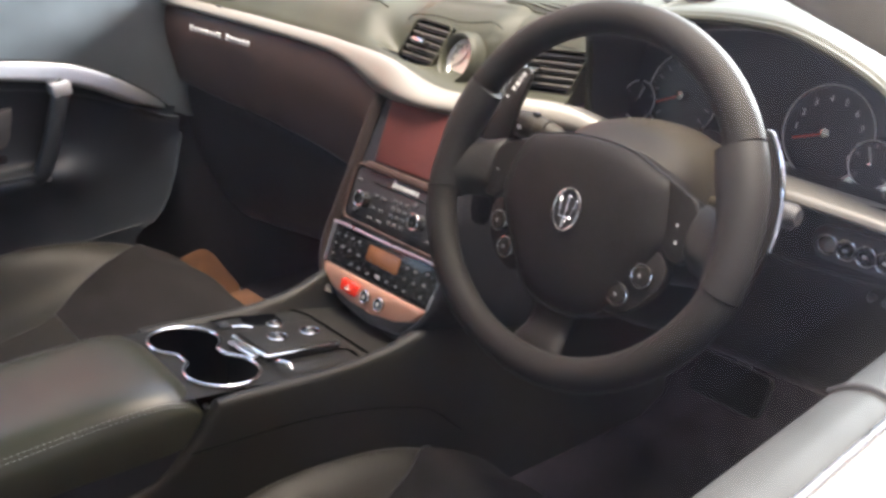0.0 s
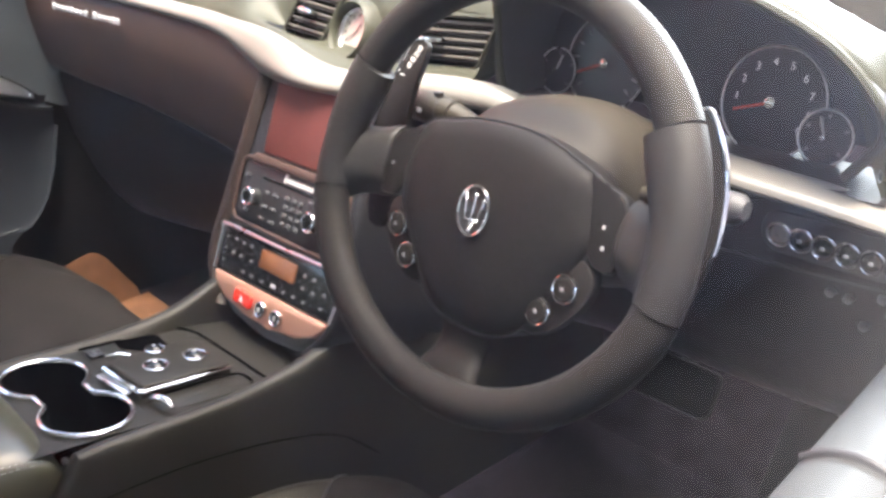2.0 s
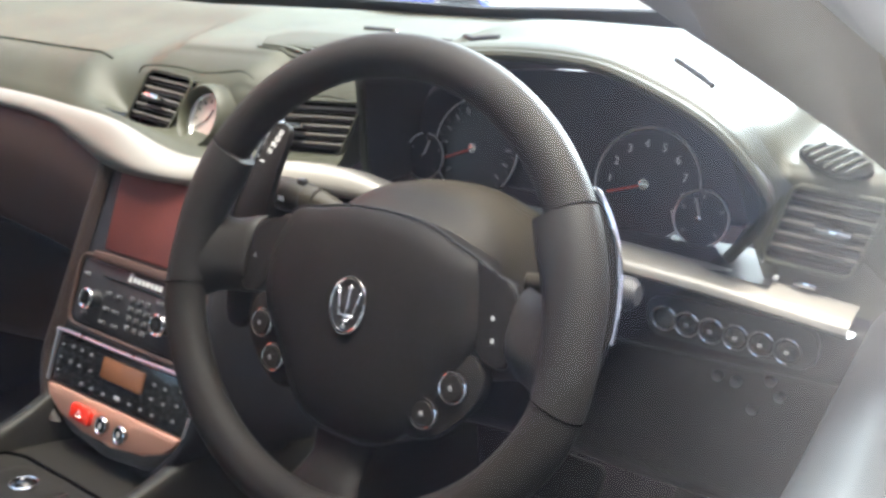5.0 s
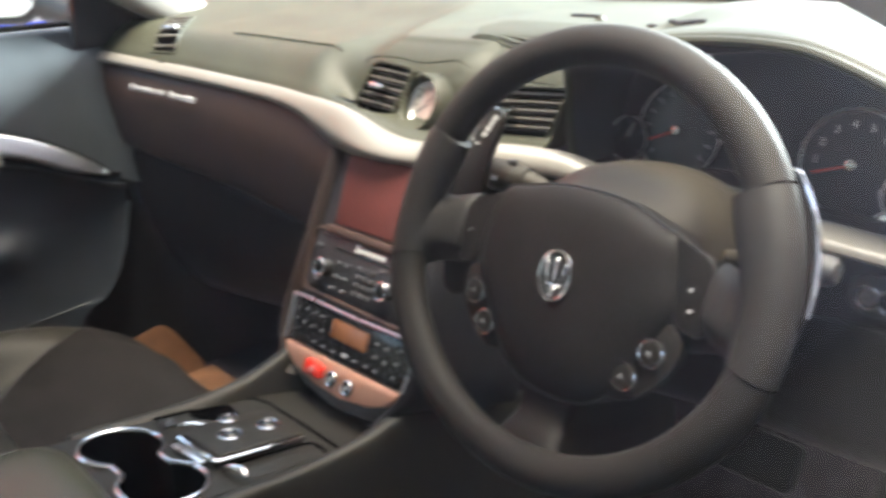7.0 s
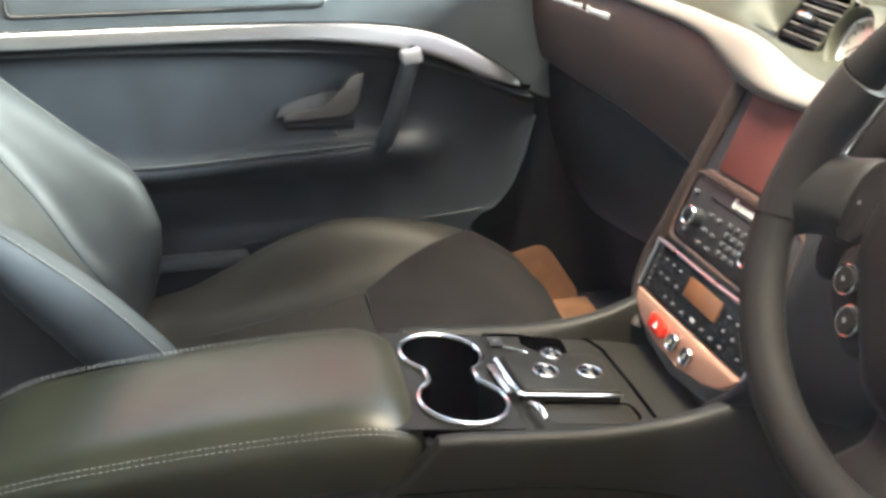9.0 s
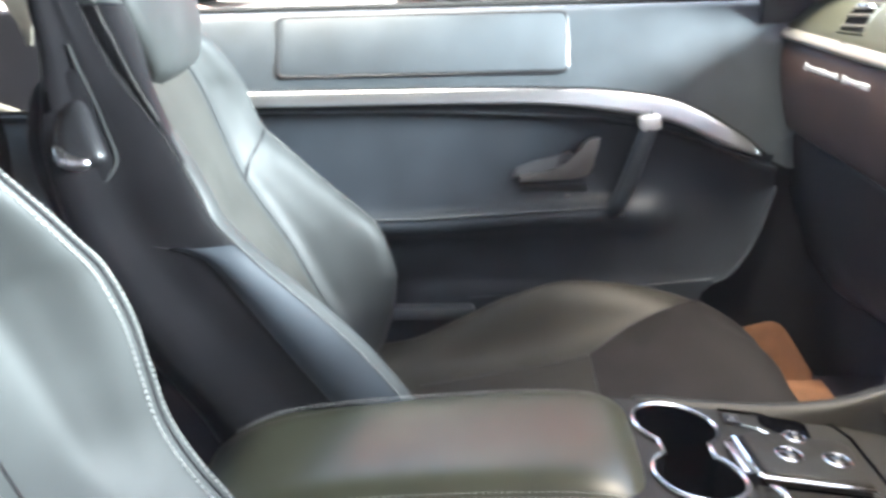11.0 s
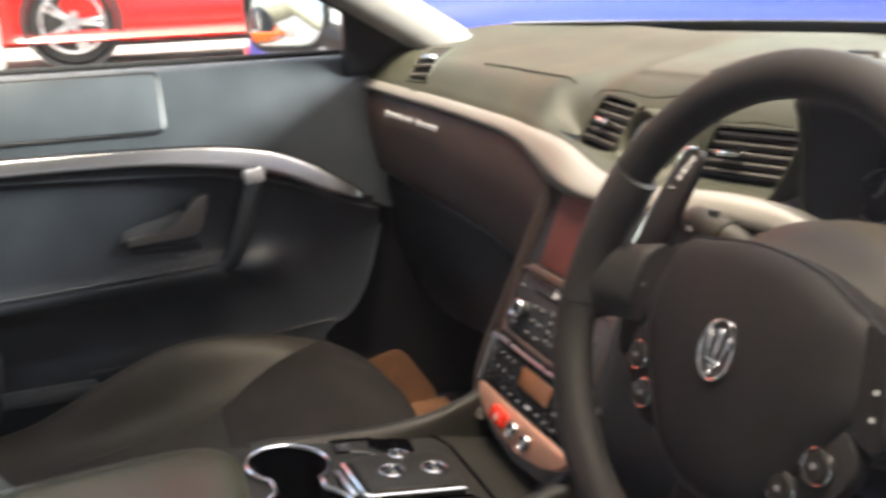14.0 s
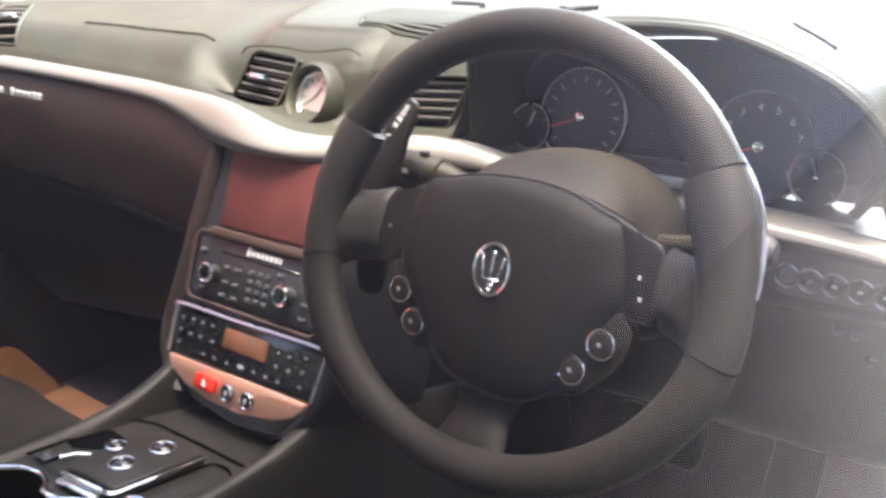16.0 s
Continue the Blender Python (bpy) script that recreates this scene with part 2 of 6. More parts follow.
def skin(rows, close_v=False, cap=False, thick=0.0):
    """A quad sheet over rows of points; cap fills the first and last row."""
    bm = bmesh.new()
    V = [[bm.verts.new(p) for p in r] for r in rows]
    nv = len(V[0])
    for a, b in zip(V, V[1:]):
        for j in range(nv if close_v else nv - 1):
            k = (j + 1) % nv
            try:
                bm.faces.new((a[j], a[k], b[k], b[j]))
            except ValueError:
                pass
    if cap:
        bm.faces.new(V[0])
        bm.faces.new(V[-1])
    if thick:
        bmesh.ops.recalc_face_normals(bm, faces=bm.faces)
        bmesh.ops.solidify(bm, geom=bm.faces[:], thickness=thick)
    return bm


def loft(sections, nu, nv, close_v=False, cap=False, thick=0.0):
    """A smooth sheet through a few sections, each a short list of points."""
    res = [curve(s, nv, close_v) for s in sections]
    cols = [curve([r[j] for r in res], nu) for j in range(nv)]
    return skin([[cols[j][i] for j in range(nv)] for i in range(nu)], close_v, cap, thick)


def tube(path, r, seg=8, closed=False, cap=True, squash=1.0):
    """A tube of radius r (a number or one for each point) along a path."""
    P = [Vector(p) for p in path]
    n = len(P)
    rr = r if isinstance(r, (list, tuple)) else [r] * n
    rows, ref = [], None
    for i, p in enumerate(P):
        a = P[(i - 1) % n] if closed or i else P[0]
        b = P[(i + 1) % n] if closed or i < n - 1 else P[-1]
        d = (b - a).normalized()
        if ref is None:
            ref = Vector((0, 0, 1)) if abs(d.z) < 0.9 else Vector((1, 0, 0))
        x = (ref - d * ref.dot(d)).normalized()
        ref = x
        y = d.cross(x)
        rows.append([p + (x * math.cos(t) + y * math.sin(t) * squash) * rr[i] for t in [2 * math.pi * k / seg for k in range(seg)]])
    if closed:
        rows.append(rows[0])
    bm = skin(rows, True, cap and not closed)
    if closed:
        bmesh.ops.remove_doubles(bm, verts=bm.verts, dist=1e-6)
    return bm


def box(sx, sy, sz, bevel=0.0, seg=2):
    bm = bmesh.new()
    bmesh.ops.create_cube(bm, size=1)
    bm.transform(Matrix.Diagonal((sx, sy, sz, 1)))
    if bevel:
        bmesh.ops.bevel(bm, geom=bm.edges[:], offset=bevel, segments=seg, profile=0.5, affect='EDGES')
    return bm


def plate(outline, depth, bevel=0.0, seg=2):
    """A plate over an outline in x and y, from z = 0 up to depth, its upper edge rounded."""
    bm = bmesh.new()
    low = [bm.verts.new((p[0], p[1], 0)) for p in outline]
    up = [bm.verts.new((p[0], p[1], depth)) for p in outline]
    bm.faces.new(low)
    top = bm.faces.new(up)
    n = len(low)
    for i in range(n):
        bm.faces.new((low[i], low[(i + 1) % n], up[(i + 1) % n], up[i]))
    if bevel:
        bmesh.ops.bevel(bm, geom=list(top.edges), offset=bevel, segments=seg, profile=0.5, affect='EDGES')
    return bm


def lathe(profile, seg=32):
    """Turned about z: profile of (radius, height)."""
    rows = [[Vector((r * math.cos(2 * math.pi * k / seg), r * math.sin(2 * math.pi * k / seg), z)) for k in range(seg)] for r, z in profile]
    return skin(rows, True, True)


def ring(radius, r, seg=40, ring_seg=8):
    pts = [(radius * math.cos(2 * math.pi * k / seg), radius * math.sin(2 * math.pi * k / seg), 0) for k in range(seg)]
    return tube(pts, r, ring_seg, closed=True)


def rounded(w, h, r, n=4):
    """Outline of a rounded rectangle about the origin."""
    out = []
    for cx, cy, a in ((w / 2 - r, h / 2 - r, 0), (r - w / 2, h / 2 - r, 90), (r - w / 2, r - h / 2, 180), (w / 2 - r, r - h / 2, 270)):
        for k in range(n + 1):
            t = radians(a + 90 * k / n)
            out.append((cx + r * math.cos(t), cy + r * math.sin(t)))
    return out


def oval(a, b, n=32):
    return [(a * math.cos(2 * math.pi * k / n), b * math.sin(2 * math.pi * k / n)) for k in range(n)]


def basis(origin, x, y, z):
    """A pose from its origin and three axes."""
    m = Matrix((x, y, z)).transposed().to_4x4()
    m.translation = origin
    return m


def joined(*bms):
    out = bmesh.new()
    for b in bms:
        me = bpy.data.meshes.new("tmp")
        b.to_mesh(me)
        b.free()
        out.from_mesh(me)
        bpy.data.meshes.remove(me)
    return out


def at(bm, x, y, z, rx=0, ry=0, rz=0):
    bm.transform(pose(x, y, z, rx, ry, rz))
    return bm


def between(x, *pairs):
    """Straight-line table look-up."""
    return float(np.interp(x, [p[0] for p in pairs], [p[1] for p in pairs]))


def ease(x, *pairs):
    """Smooth table look-up through the pairs."""
    if x <= pairs[0][0]:
        return pairs[0][1]
    if x >= pairs[-1][0]:
        return pairs[-1][1]
    i = max(k for k in range(len(pairs) - 1) if pairs[k][0] <= x)
    x0, y0 = pairs[i]
    x1, y1 = pairs[i + 1]
    m0 = (y1 - pairs[i - 1][1]) / (x1 - pairs[i - 1][0]) if i > 0 else (y1 - y0) / (x1 - x0)
    m1 = (pairs[i + 2][1] - y0) / (pairs[i + 2][0] - x0) if i + 2 < len(pairs) else (y1 - y0) / (x1 - x0)
    h = x1 - x0
    s = (x - x0) / h
    return ((2 * s ** 3 - 3 * s * s + 1) * y0 + (s ** 3 - 2 * s * s + s) * h * m0 + (3 * s * s - 2 * s ** 3) * y1 + (s ** 3 - s * s) * h * m1)


def stitches(pts, pitch, parent, name="stitching", length=0.6, r=0.0007):
    """A dashed seam of small threads along a path."""
    P = [Vector(p) for p in pts]
    bms = []
    acc, out = 0.0, bmesh.new()
    lens = [0.0]
    for a, b in zip(P, P[1:]):
        lens.append(lens[-1] + (b - a).length)
    def on(s):
        i = min(max(k for k in range(len(lens)) if lens[k] <= s), len(P) - 2)
        return P[i].lerp(P[i + 1], (s - lens[i]) / max(1e-9, lens[i + 1] - lens[i]))
    s = 0.0
    rows = []
    while s + pitch < lens[-1]:
        a, b = on(s), on(s + pitch * length)
        d = (b - a).normalized()
        x = d.cross(Vector((0.3, 0.5, 0.8))).normalized()
        y = d.cross(x)
        lo = [out.verts.new(a + x * r * c + y * r * e) for c, e in ((1, 0), (0, 1), (-1, 0), (0, -1))]
        hi = [out.verts.new(b + x * r * c + y * r * e) for c, e in ((1, 0), (0, 1), (-1, 0), (0, -1))]
        for k in range(4):
            out.faces.new((lo[k], lo[(k + 1) % 4], hi[(k + 1) % 4], hi[k]))
        out.faces.new(lo)
        out.faces.new(hi)
        s += pitch
    return tagged(part(name, out, M_THREAD, parent, smooth=0), kind="stuff")


def lettering(text, size, material, parent, m, name="lettering"):
    cu_ = bpy.data.curves.new(name, 'FONT')
    cu_.body = text
    cu_.size = size
    cu_.align_x, cu_.align_y = 'CENTER', 'CENTER'
    cu_.extrude = 0.0002
    tmp = bpy.data.objects.new(name, cu_)
    scene.collection.objects.link(tmp)
    bpy.context.view_layer.update()
    me = bpy.data.meshes.new_from_object(tmp.evaluated_get(bpy.context.evaluated_depsgraph_get()))
    bpy.data.objects.remove(tmp)
    bpy.data.curves.remove(cu_)
    bm_ = bmesh.new()
    bm_.from_mesh(me)
    bpy.data.meshes.remove(me)
    return part(name, bm_, material, parent, smooth=0, m=m)


MID = 0.0125  # the car's centre line

# ---------------------------------------------------------------- showroom
def slab(name, x0, x1, y0, y1, z0, z1, material, label="", category="", bevel=0.0):
    bm = box(x1 - x0, y1 - y0, z1 - z0, bevel)
    ob = part(name, bm, material, None, "", 40, Matrix.Translation(((x0 + x1) / 2, (y0 + y1) / 2, (z0 + z1) / 2)))
    return tagged(ob, label, category, "", "structure")


slab("ground", -250, 250, -250, 250, -0.2, 0.0, M_GROUND, "grey polished showroom floor", "floor")
slab("platform", -16, -4.6, -14, 12, 0.002, 0.64, M_FLOOR, "raised pale display platform under parked cars", "platform", 0.02)
slab("wall_west", -16.4, -16.0, -16, 14, 0.002, 4.0, M_WALL, "plain white painted showroom wall", "wall")
# unseen red panel, added to throw red sheen into the cabin
slab("red_reflector_west", -16.3, -15.6, -16, 14, 4.0, 11.0, M_REDWALL, "unseen red panel above the wall, added for red reflections", "wall")
# unseen walls added for the driver's window to mirror: dim behind, pale ahead
slab("veil_wall_east", 6.0, 6.4, -60, 2.6, 0.002, 12.0, M_GREYWALL, "unseen grey wall, added to dim the driver's window reflection", "wall")
slab("veil_wall_north_east", 6.0, 6.4, 2.604, 60, 0.002, 12.0, M_BLUEWALL, "unseen pale blue-grey wall, added to brighten the driver's window haze", "wall")
slab("column", -7.4, -7.0, -1.46, -1.14, 0.645, 5.0, M_WALL, "cream painted square column on the platform", "column", 0.02)


# ---------------------------------------------------------------- parked cars outside
def road_wheel(parent, x, y, z, r, side):
    tyre = part("tyre", lathe([(r * 0.72, -0.1), (r * 0.93, -0.11), (r, -0.07), (r, 0.07), (r * 0.93, 0.11), (r * 0.72, 0.1)], 40), M_RUBBER, parent,
                m=pose(x, y, z, 0, 90, 0))
    rim = ring(r * 0.70, 0.018, 40, 8)
    bms = [rim, at(lathe([(0.001, 0.02), (0.06, 0.02), (0.07, -0.03), (0.001, -0.03)], 20), 0, 0, 0)]
    for k in range(5):
        for d in (-7, 7):
            sp = box(0.035, r * 0.68, 0.025, 0.006)
            bms.append(at(at(sp, 0, r * 0.37, 0), 0, 0, 0, 0, 0, k * 72 + d))
    part("rim", joined(*bms), M_SATIN, tyre, "silver twin-spoke alloy rim", m=pose(x + side * 0.09, y, z, 0, 90 * side, 0))
    part("brake_disc", lathe([(0.05, 0), (r * 0.5, 0), (r * 0.5, 0.02), (0.05, 0.02)], 32), M_SATIN, tyre, m=pose(x + side * 0.03, y, z, 0, 90, 0))


def parked_car(place, turn, material, label, length=4.5, width=1.85, height=1.28, wheel_r=0.34, tall=1.0):
    """A low two-door sports car whose nose points to +y before it is turned."""
    car = thing("parked_car", (0, 0, 0), label, "car", "parked cars")
    L, W = length, width / 2
    rows = []
    stations = ((-0.5, 0.55, 0.78), (-0.47, 0.88, 0.86), (-0.3, 0.99, 0.92), (-0.1, 0.97, 0.86), (0.1, 0.97, 0.82), (0.28, 1.0, 0.80), (0.42, 0.93, 0.70), (0.485, 0.7, 0.62), (0.5, 0.4, 0.56))
    sections = []
    for f, w, h in stations:
        y, w = f * L, w * W
        sections.append([(-w * 0.9, y, 0.16), (-w, y, 0.30), (-w, y, h * 0.72), (-w * 0.9, y, h * 0.95), (-w * 0.5, y, h * 1.01), (w * 0.5, y, h * 1.01), (w * 0.9, y, h * 0.95), (w, y, h * 0.72), (w, y, 0.30), (w * 0.9, y, 0.16)])
    body = part("body", loft(sections, 40, 36, True, True), material, car)
    sections = []
    for f, w, h in ((-0.36, 0.8, 0.84), (-0.24, 0.72, 1.16), (-0.12, 0.7, height), (0.02, 0.7, height), (0.1, 0.72, 1.2), (0.24, 0.84, 0.82)):
        y, w = f * L, w * W
        sections.append([(-w * 1.1, y, 0.78), (-w, y, h * 0.86), (-w * 0.8, y, h), (w * 0.8, y, h), (w, y, h * 0.86), (w * 1.1, y, 0.78)])
    part("roof", loft(sections, 30, 24, False, False), M_DARKGLASS, car, "dark glazed cabin")
    part("sill", at(box(width * 0.84, L * 0.62, 0.14, 0.04), 0, 0, 0.2), M_MATTE, car, "dark underbody sill")
    for s in (-1, 1):
        for f in (-0.29, 0.30):
            part("wheel_arch", at(lathe([(wheel_r * 1.12, -0.12), (wheel_r * 1.12, 0.12), (wheel_r * 1.0, 0.12), (wheel_r * 1.0, -0.12)], 36), s * (W - 0.105), f * L, wheel_r, 0, 90, 0), M_MATTE, car)
            road_wheel(car, s * (W - 0.10), f * L, wheel_r, wheel_r, s)
        part("headlight", at(plate(oval(0.13, 0.06, 20), 0.03, 0.01), s * W * 0.66, L * 0.44, 0.64, -50, 0, 0), M_CHROME, car, "clear headlight lens")
        part("tail_light", at(lathe([(0.001, 0), (0.07, 0), (0.07, 0.03), (0.001, 0.04)], 20), s * W * 0.62, -L * 0.492, 0.66, 90, 0, 0), M_RED, car, "round red tail light")
    car.matrix_basis = Matrix.Translation(place) @ pose(0, 0, 0, 0, 0, turn) @ Matrix.Diagonal((1, 1, tall, 1))
    return car


parked_car((-8.15, 0.72, 0.64), 0, M_REDPAINT, "glossy red sports car with silver alloy wheels on the platform", 4.55)
parked_car((-8.15, -4.75, 0.64), 0, M_WHITEPAINT, "glossy white sports car parked on the platform", 4.5)
parked_car((-2.95, 2.20, 0.0), 0, M_BLUEPAINT, "glossy deep blue sports car parked on the floor", 3.9, 1.85, 1.28, 0.34, 1.15)
parked_car((-4.0, -3.25, 0.0), 6, M_ORANGEPAINT, "glossy orange sports car parked on the floor", 3.7)


# ---------------------------------------------------------------- this car's shell
SHELL = "dark grey carpeted floor of the car's cabin"
slab("floor", -0.72, 0.745, -1.9, 0.80, 0.24, 0.315, M_CARPET, SHELL, "floor")

# firewall, rear wall and outer flanks that close the cabin
slab("wall_front", -0.72, 0.745, 0.80, 0.84, 0.22, 0.84, M_MATTE, "black firewall under the windscreen", "wall")
slab("wall_rear", -0.70, 0.725, -1.95, -1.90, 0.22, 1.0, M_MATTE, "black rear bulkhead of the cabin", "wall")


def ledge(name, s, y0, y1):
    """Lower side of the cabin outside the door line, with rounded rocker."""
    prof = [(0.66, 0.27), (0.68, 0.36), (0.72, 0.40), (0.78, 0.40), (0.84, 0.34), (0.85, 0.22)]
    rows = [[(MID + s * dx, y, z) for dx, z in prof] for y in (y0, y1)]
    return tagged(part(name, skin(rows, thick=0.02), M_CARPAINT), "painted rocker panel below the door", "sill", "", "structure")


ledge("rocker_1", -1, -1.2, 0.8)
ledge("rocker_2", 1, -1.2, 0.8)

# roof
rows = []
for y in [(-1.75 + 0.08 * k) for k in range(22)]:
    zc = ease(y, (-1.75, 1.12), (-1.3, 1.27), (-0.8, 1.335), (-0.3, 1.34), (0.0, 1.29))
    rows.append([(MID + 0.56 * u, y, zc - 0.07 * abs(u) ** 3) for u in [k / 8 - 1 for k in range(17)]])
roof = part("ceiling", skin(rows, thick=0.03), M_HEADLINER)
tagged(roof, "pale grey fabric headliner of the roof", "ceiling", "", "structure")


def pillar(name, s):
    """Windscreen pillar, rising to the rear."""
    if s < 0:
        path = [(0.640, 0.40, 0.80), (0.640, 0.25, 0.885), (0.632, 0.10, 0.975), (0.612, -0.10, 1.09), (0.575, -0.28, 1.19), (0.54, -0.45, 1.27)]
    else:
        path = [(0.712, 0.30, 0.822), (0.692, 0.19, 0.874), (0.667, 0.06, 0.936), (0.622, -0.09, 1.007), (0.582, -0.24, 1.074), (0.557, -0.42, 1.177), (0.54, -0.55, 1.26)]
    sec = []
    for dx, y, z in path:
        x = MID + s * dx
        sec.append([(x - s * 0.030, y + 0.020, z + 0.010), (x - s * 0.028, y - 0.010, z - 0.018), (x, y - 0.030, z - 0.020), (x + s * 0.030, y - 0.028, z + 0.000), (x + s * 0.034, y + 0.010, z + 0.022), (x, y + 0.030, z + 0.026)])
    p = thing(name, (MID + s * 0.64, 0.40, 0.80), "light fabric-trimmed windscreen pillar with painted outer skin", "pillar", "", "structure")
    part("pillar_trim", loft(sec, 20, 24, True, True), M_PILLAR, p)
    sec = [[(v[0] + s * 0.036, v[1] - 0.012, v[2] + 0.018) for v in c] for c in sec]
    part("pillar_skin", loft(sec, 20, 24, True, True), M_CARPAINT, p, "painted outer skin of the pillar")
    if s < 0:
        part("pillar_seal", tube(curve([(MID + s * (dx - 0.004), y - 0.034, z - 0.016) for dx, y, z in path], 20), 0.006, 8), M_RUBBER, p, "black rubber door seal")
    return p


pillar("pillar_1", -1)
pillar("pillar_2", 1)

# windscreen
rows = []
for f in [k / 12 for k in range(13)]:
    r = []
    for u in [k / 10 - 1 for k in range(21)]:
        y0 = 0.74 - 0.36 * abs(u) ** 2.4
        z0 = 0.885 + 0.02 * abs(u)
        y1, z1 = -0.02 - 0.16 * abs(u) ** 2, 1.29 - 0.05 * abs(u) ** 2
        hw = 0.655 * (1 - f) + 0.55 * f
        r.append((MID + hw * u, y0 + (y1 - y0) * f, z0 + (z1 - z0) * f + 0.03 * math.sin(math.pi * f)))
    rows.append(r)
ws = thing("windscreen", (MID, 0.74, 0.88), "clear raked windscreen glass above the dashboard", "windscreen", "", "structure")
pane = part("pane", skin(rows), M_GLASS, ws)
pane.visible_shadow = False
part("seal", tube(curve([(MID + 0.66 * u, 0.745 - 0.36 * abs(u) ** 2.4, 0.88 + 0.02 * abs(u)) for u in (-1, -0.8, -0.5, 0, 0.5, 0.8, 1)], 30), 0.012, 8), M_RUBBER, ws, "black rubber windscreen seal")

rows = []
for u in [k / 20 - 1 for k in range(41)]:
    y0 = 0.715 - 0.345 * abs(u) ** 2.4
    rows.append([(MID + 0.650 * u, y0 - k * 0.030, 0.905 + 0.018 * abs(u) + k * 0.016) for k in (0, 1, 2)])
part("frit_band", skin(rows, thick=0.003), M_FRIT, ws, "dark printed band along the foot of the glass")

# bonnet and wings
rows = []
for y in [0.42 + 0.12 * k for k in range(15)]:
    r = []
    for u in [k / 10 - 1 for k in range(21)]:
        yy = max(y, 0.76 - 0.30 * abs(u) ** 2.4)
        crown = 0.79 - 0.14 * max(0, (yy - 0.5)) ** 1.3 + 0.02 * math.exp(-((abs(u) - 0.75) / 0.15) ** 2)
        r.append((MID + 0.88 * u, yy, crown - 0.22 * max(0, abs(u) - 0.82) / 0.18))
    rows.append(r)
bonnet = thing("bonnet", (MID, 0.8, 0.86), "silver painted bonnet in front of the windscreen", "bonnet", "", "structure")
part("panel", skin(rows, thick=0.01), M_CARPAINT, bonnet)


# ---------------------------------------------------------------- doors
def trim_top(y):
    return ease(y, (-1.15, 0.800), (-0.75, 0.803), (-0.55, 0.803), (-0.37, 0.802), (-0.288, 0.800), (-0.204, 0.796), (-0.121, 0.783), (-0.078, 0.768), (-0.036, 0.746), (0.007, 0.718), (0.033, 0.697), (0.046, 0.684), (0.10, 0.63))


def trim_low(y):
    return ease(y, (-1.15, 0.779), (-0.547, 0.779), (-0.373, 0.778), (-0.287, 0.775), (-0.203, 0.764), (-0.119, 0.747), (-0.077, 0.731), (-0.034, 0.709), (0.008, 0.696), (0.029, 0.690), (0.036, 0.689))


def card_top(y):
    return ease(y, (-1.15, 0.770), (-0.548, 0.768), (-0.372, 0.762), (-0.201, 0.750), (-0.116, 0.732), (-0.073, 0.719), (-0.030, 0.702), (0.012, 0.683), (0.038, 0.673), (0.060, 0.669))


def spaced(a, b, n):
    return [a + (b - a) * k / (n - 1) for k in range(n)]


# window sill, crest and panel of each door: distance from the middle, height
PASSENGER_UPPER = ((0.715, 0.905), (0.690, 0.916), (0.676, 0.914), (0.667, 0.902), (0.650, 0.865), (0.638, 0.825))


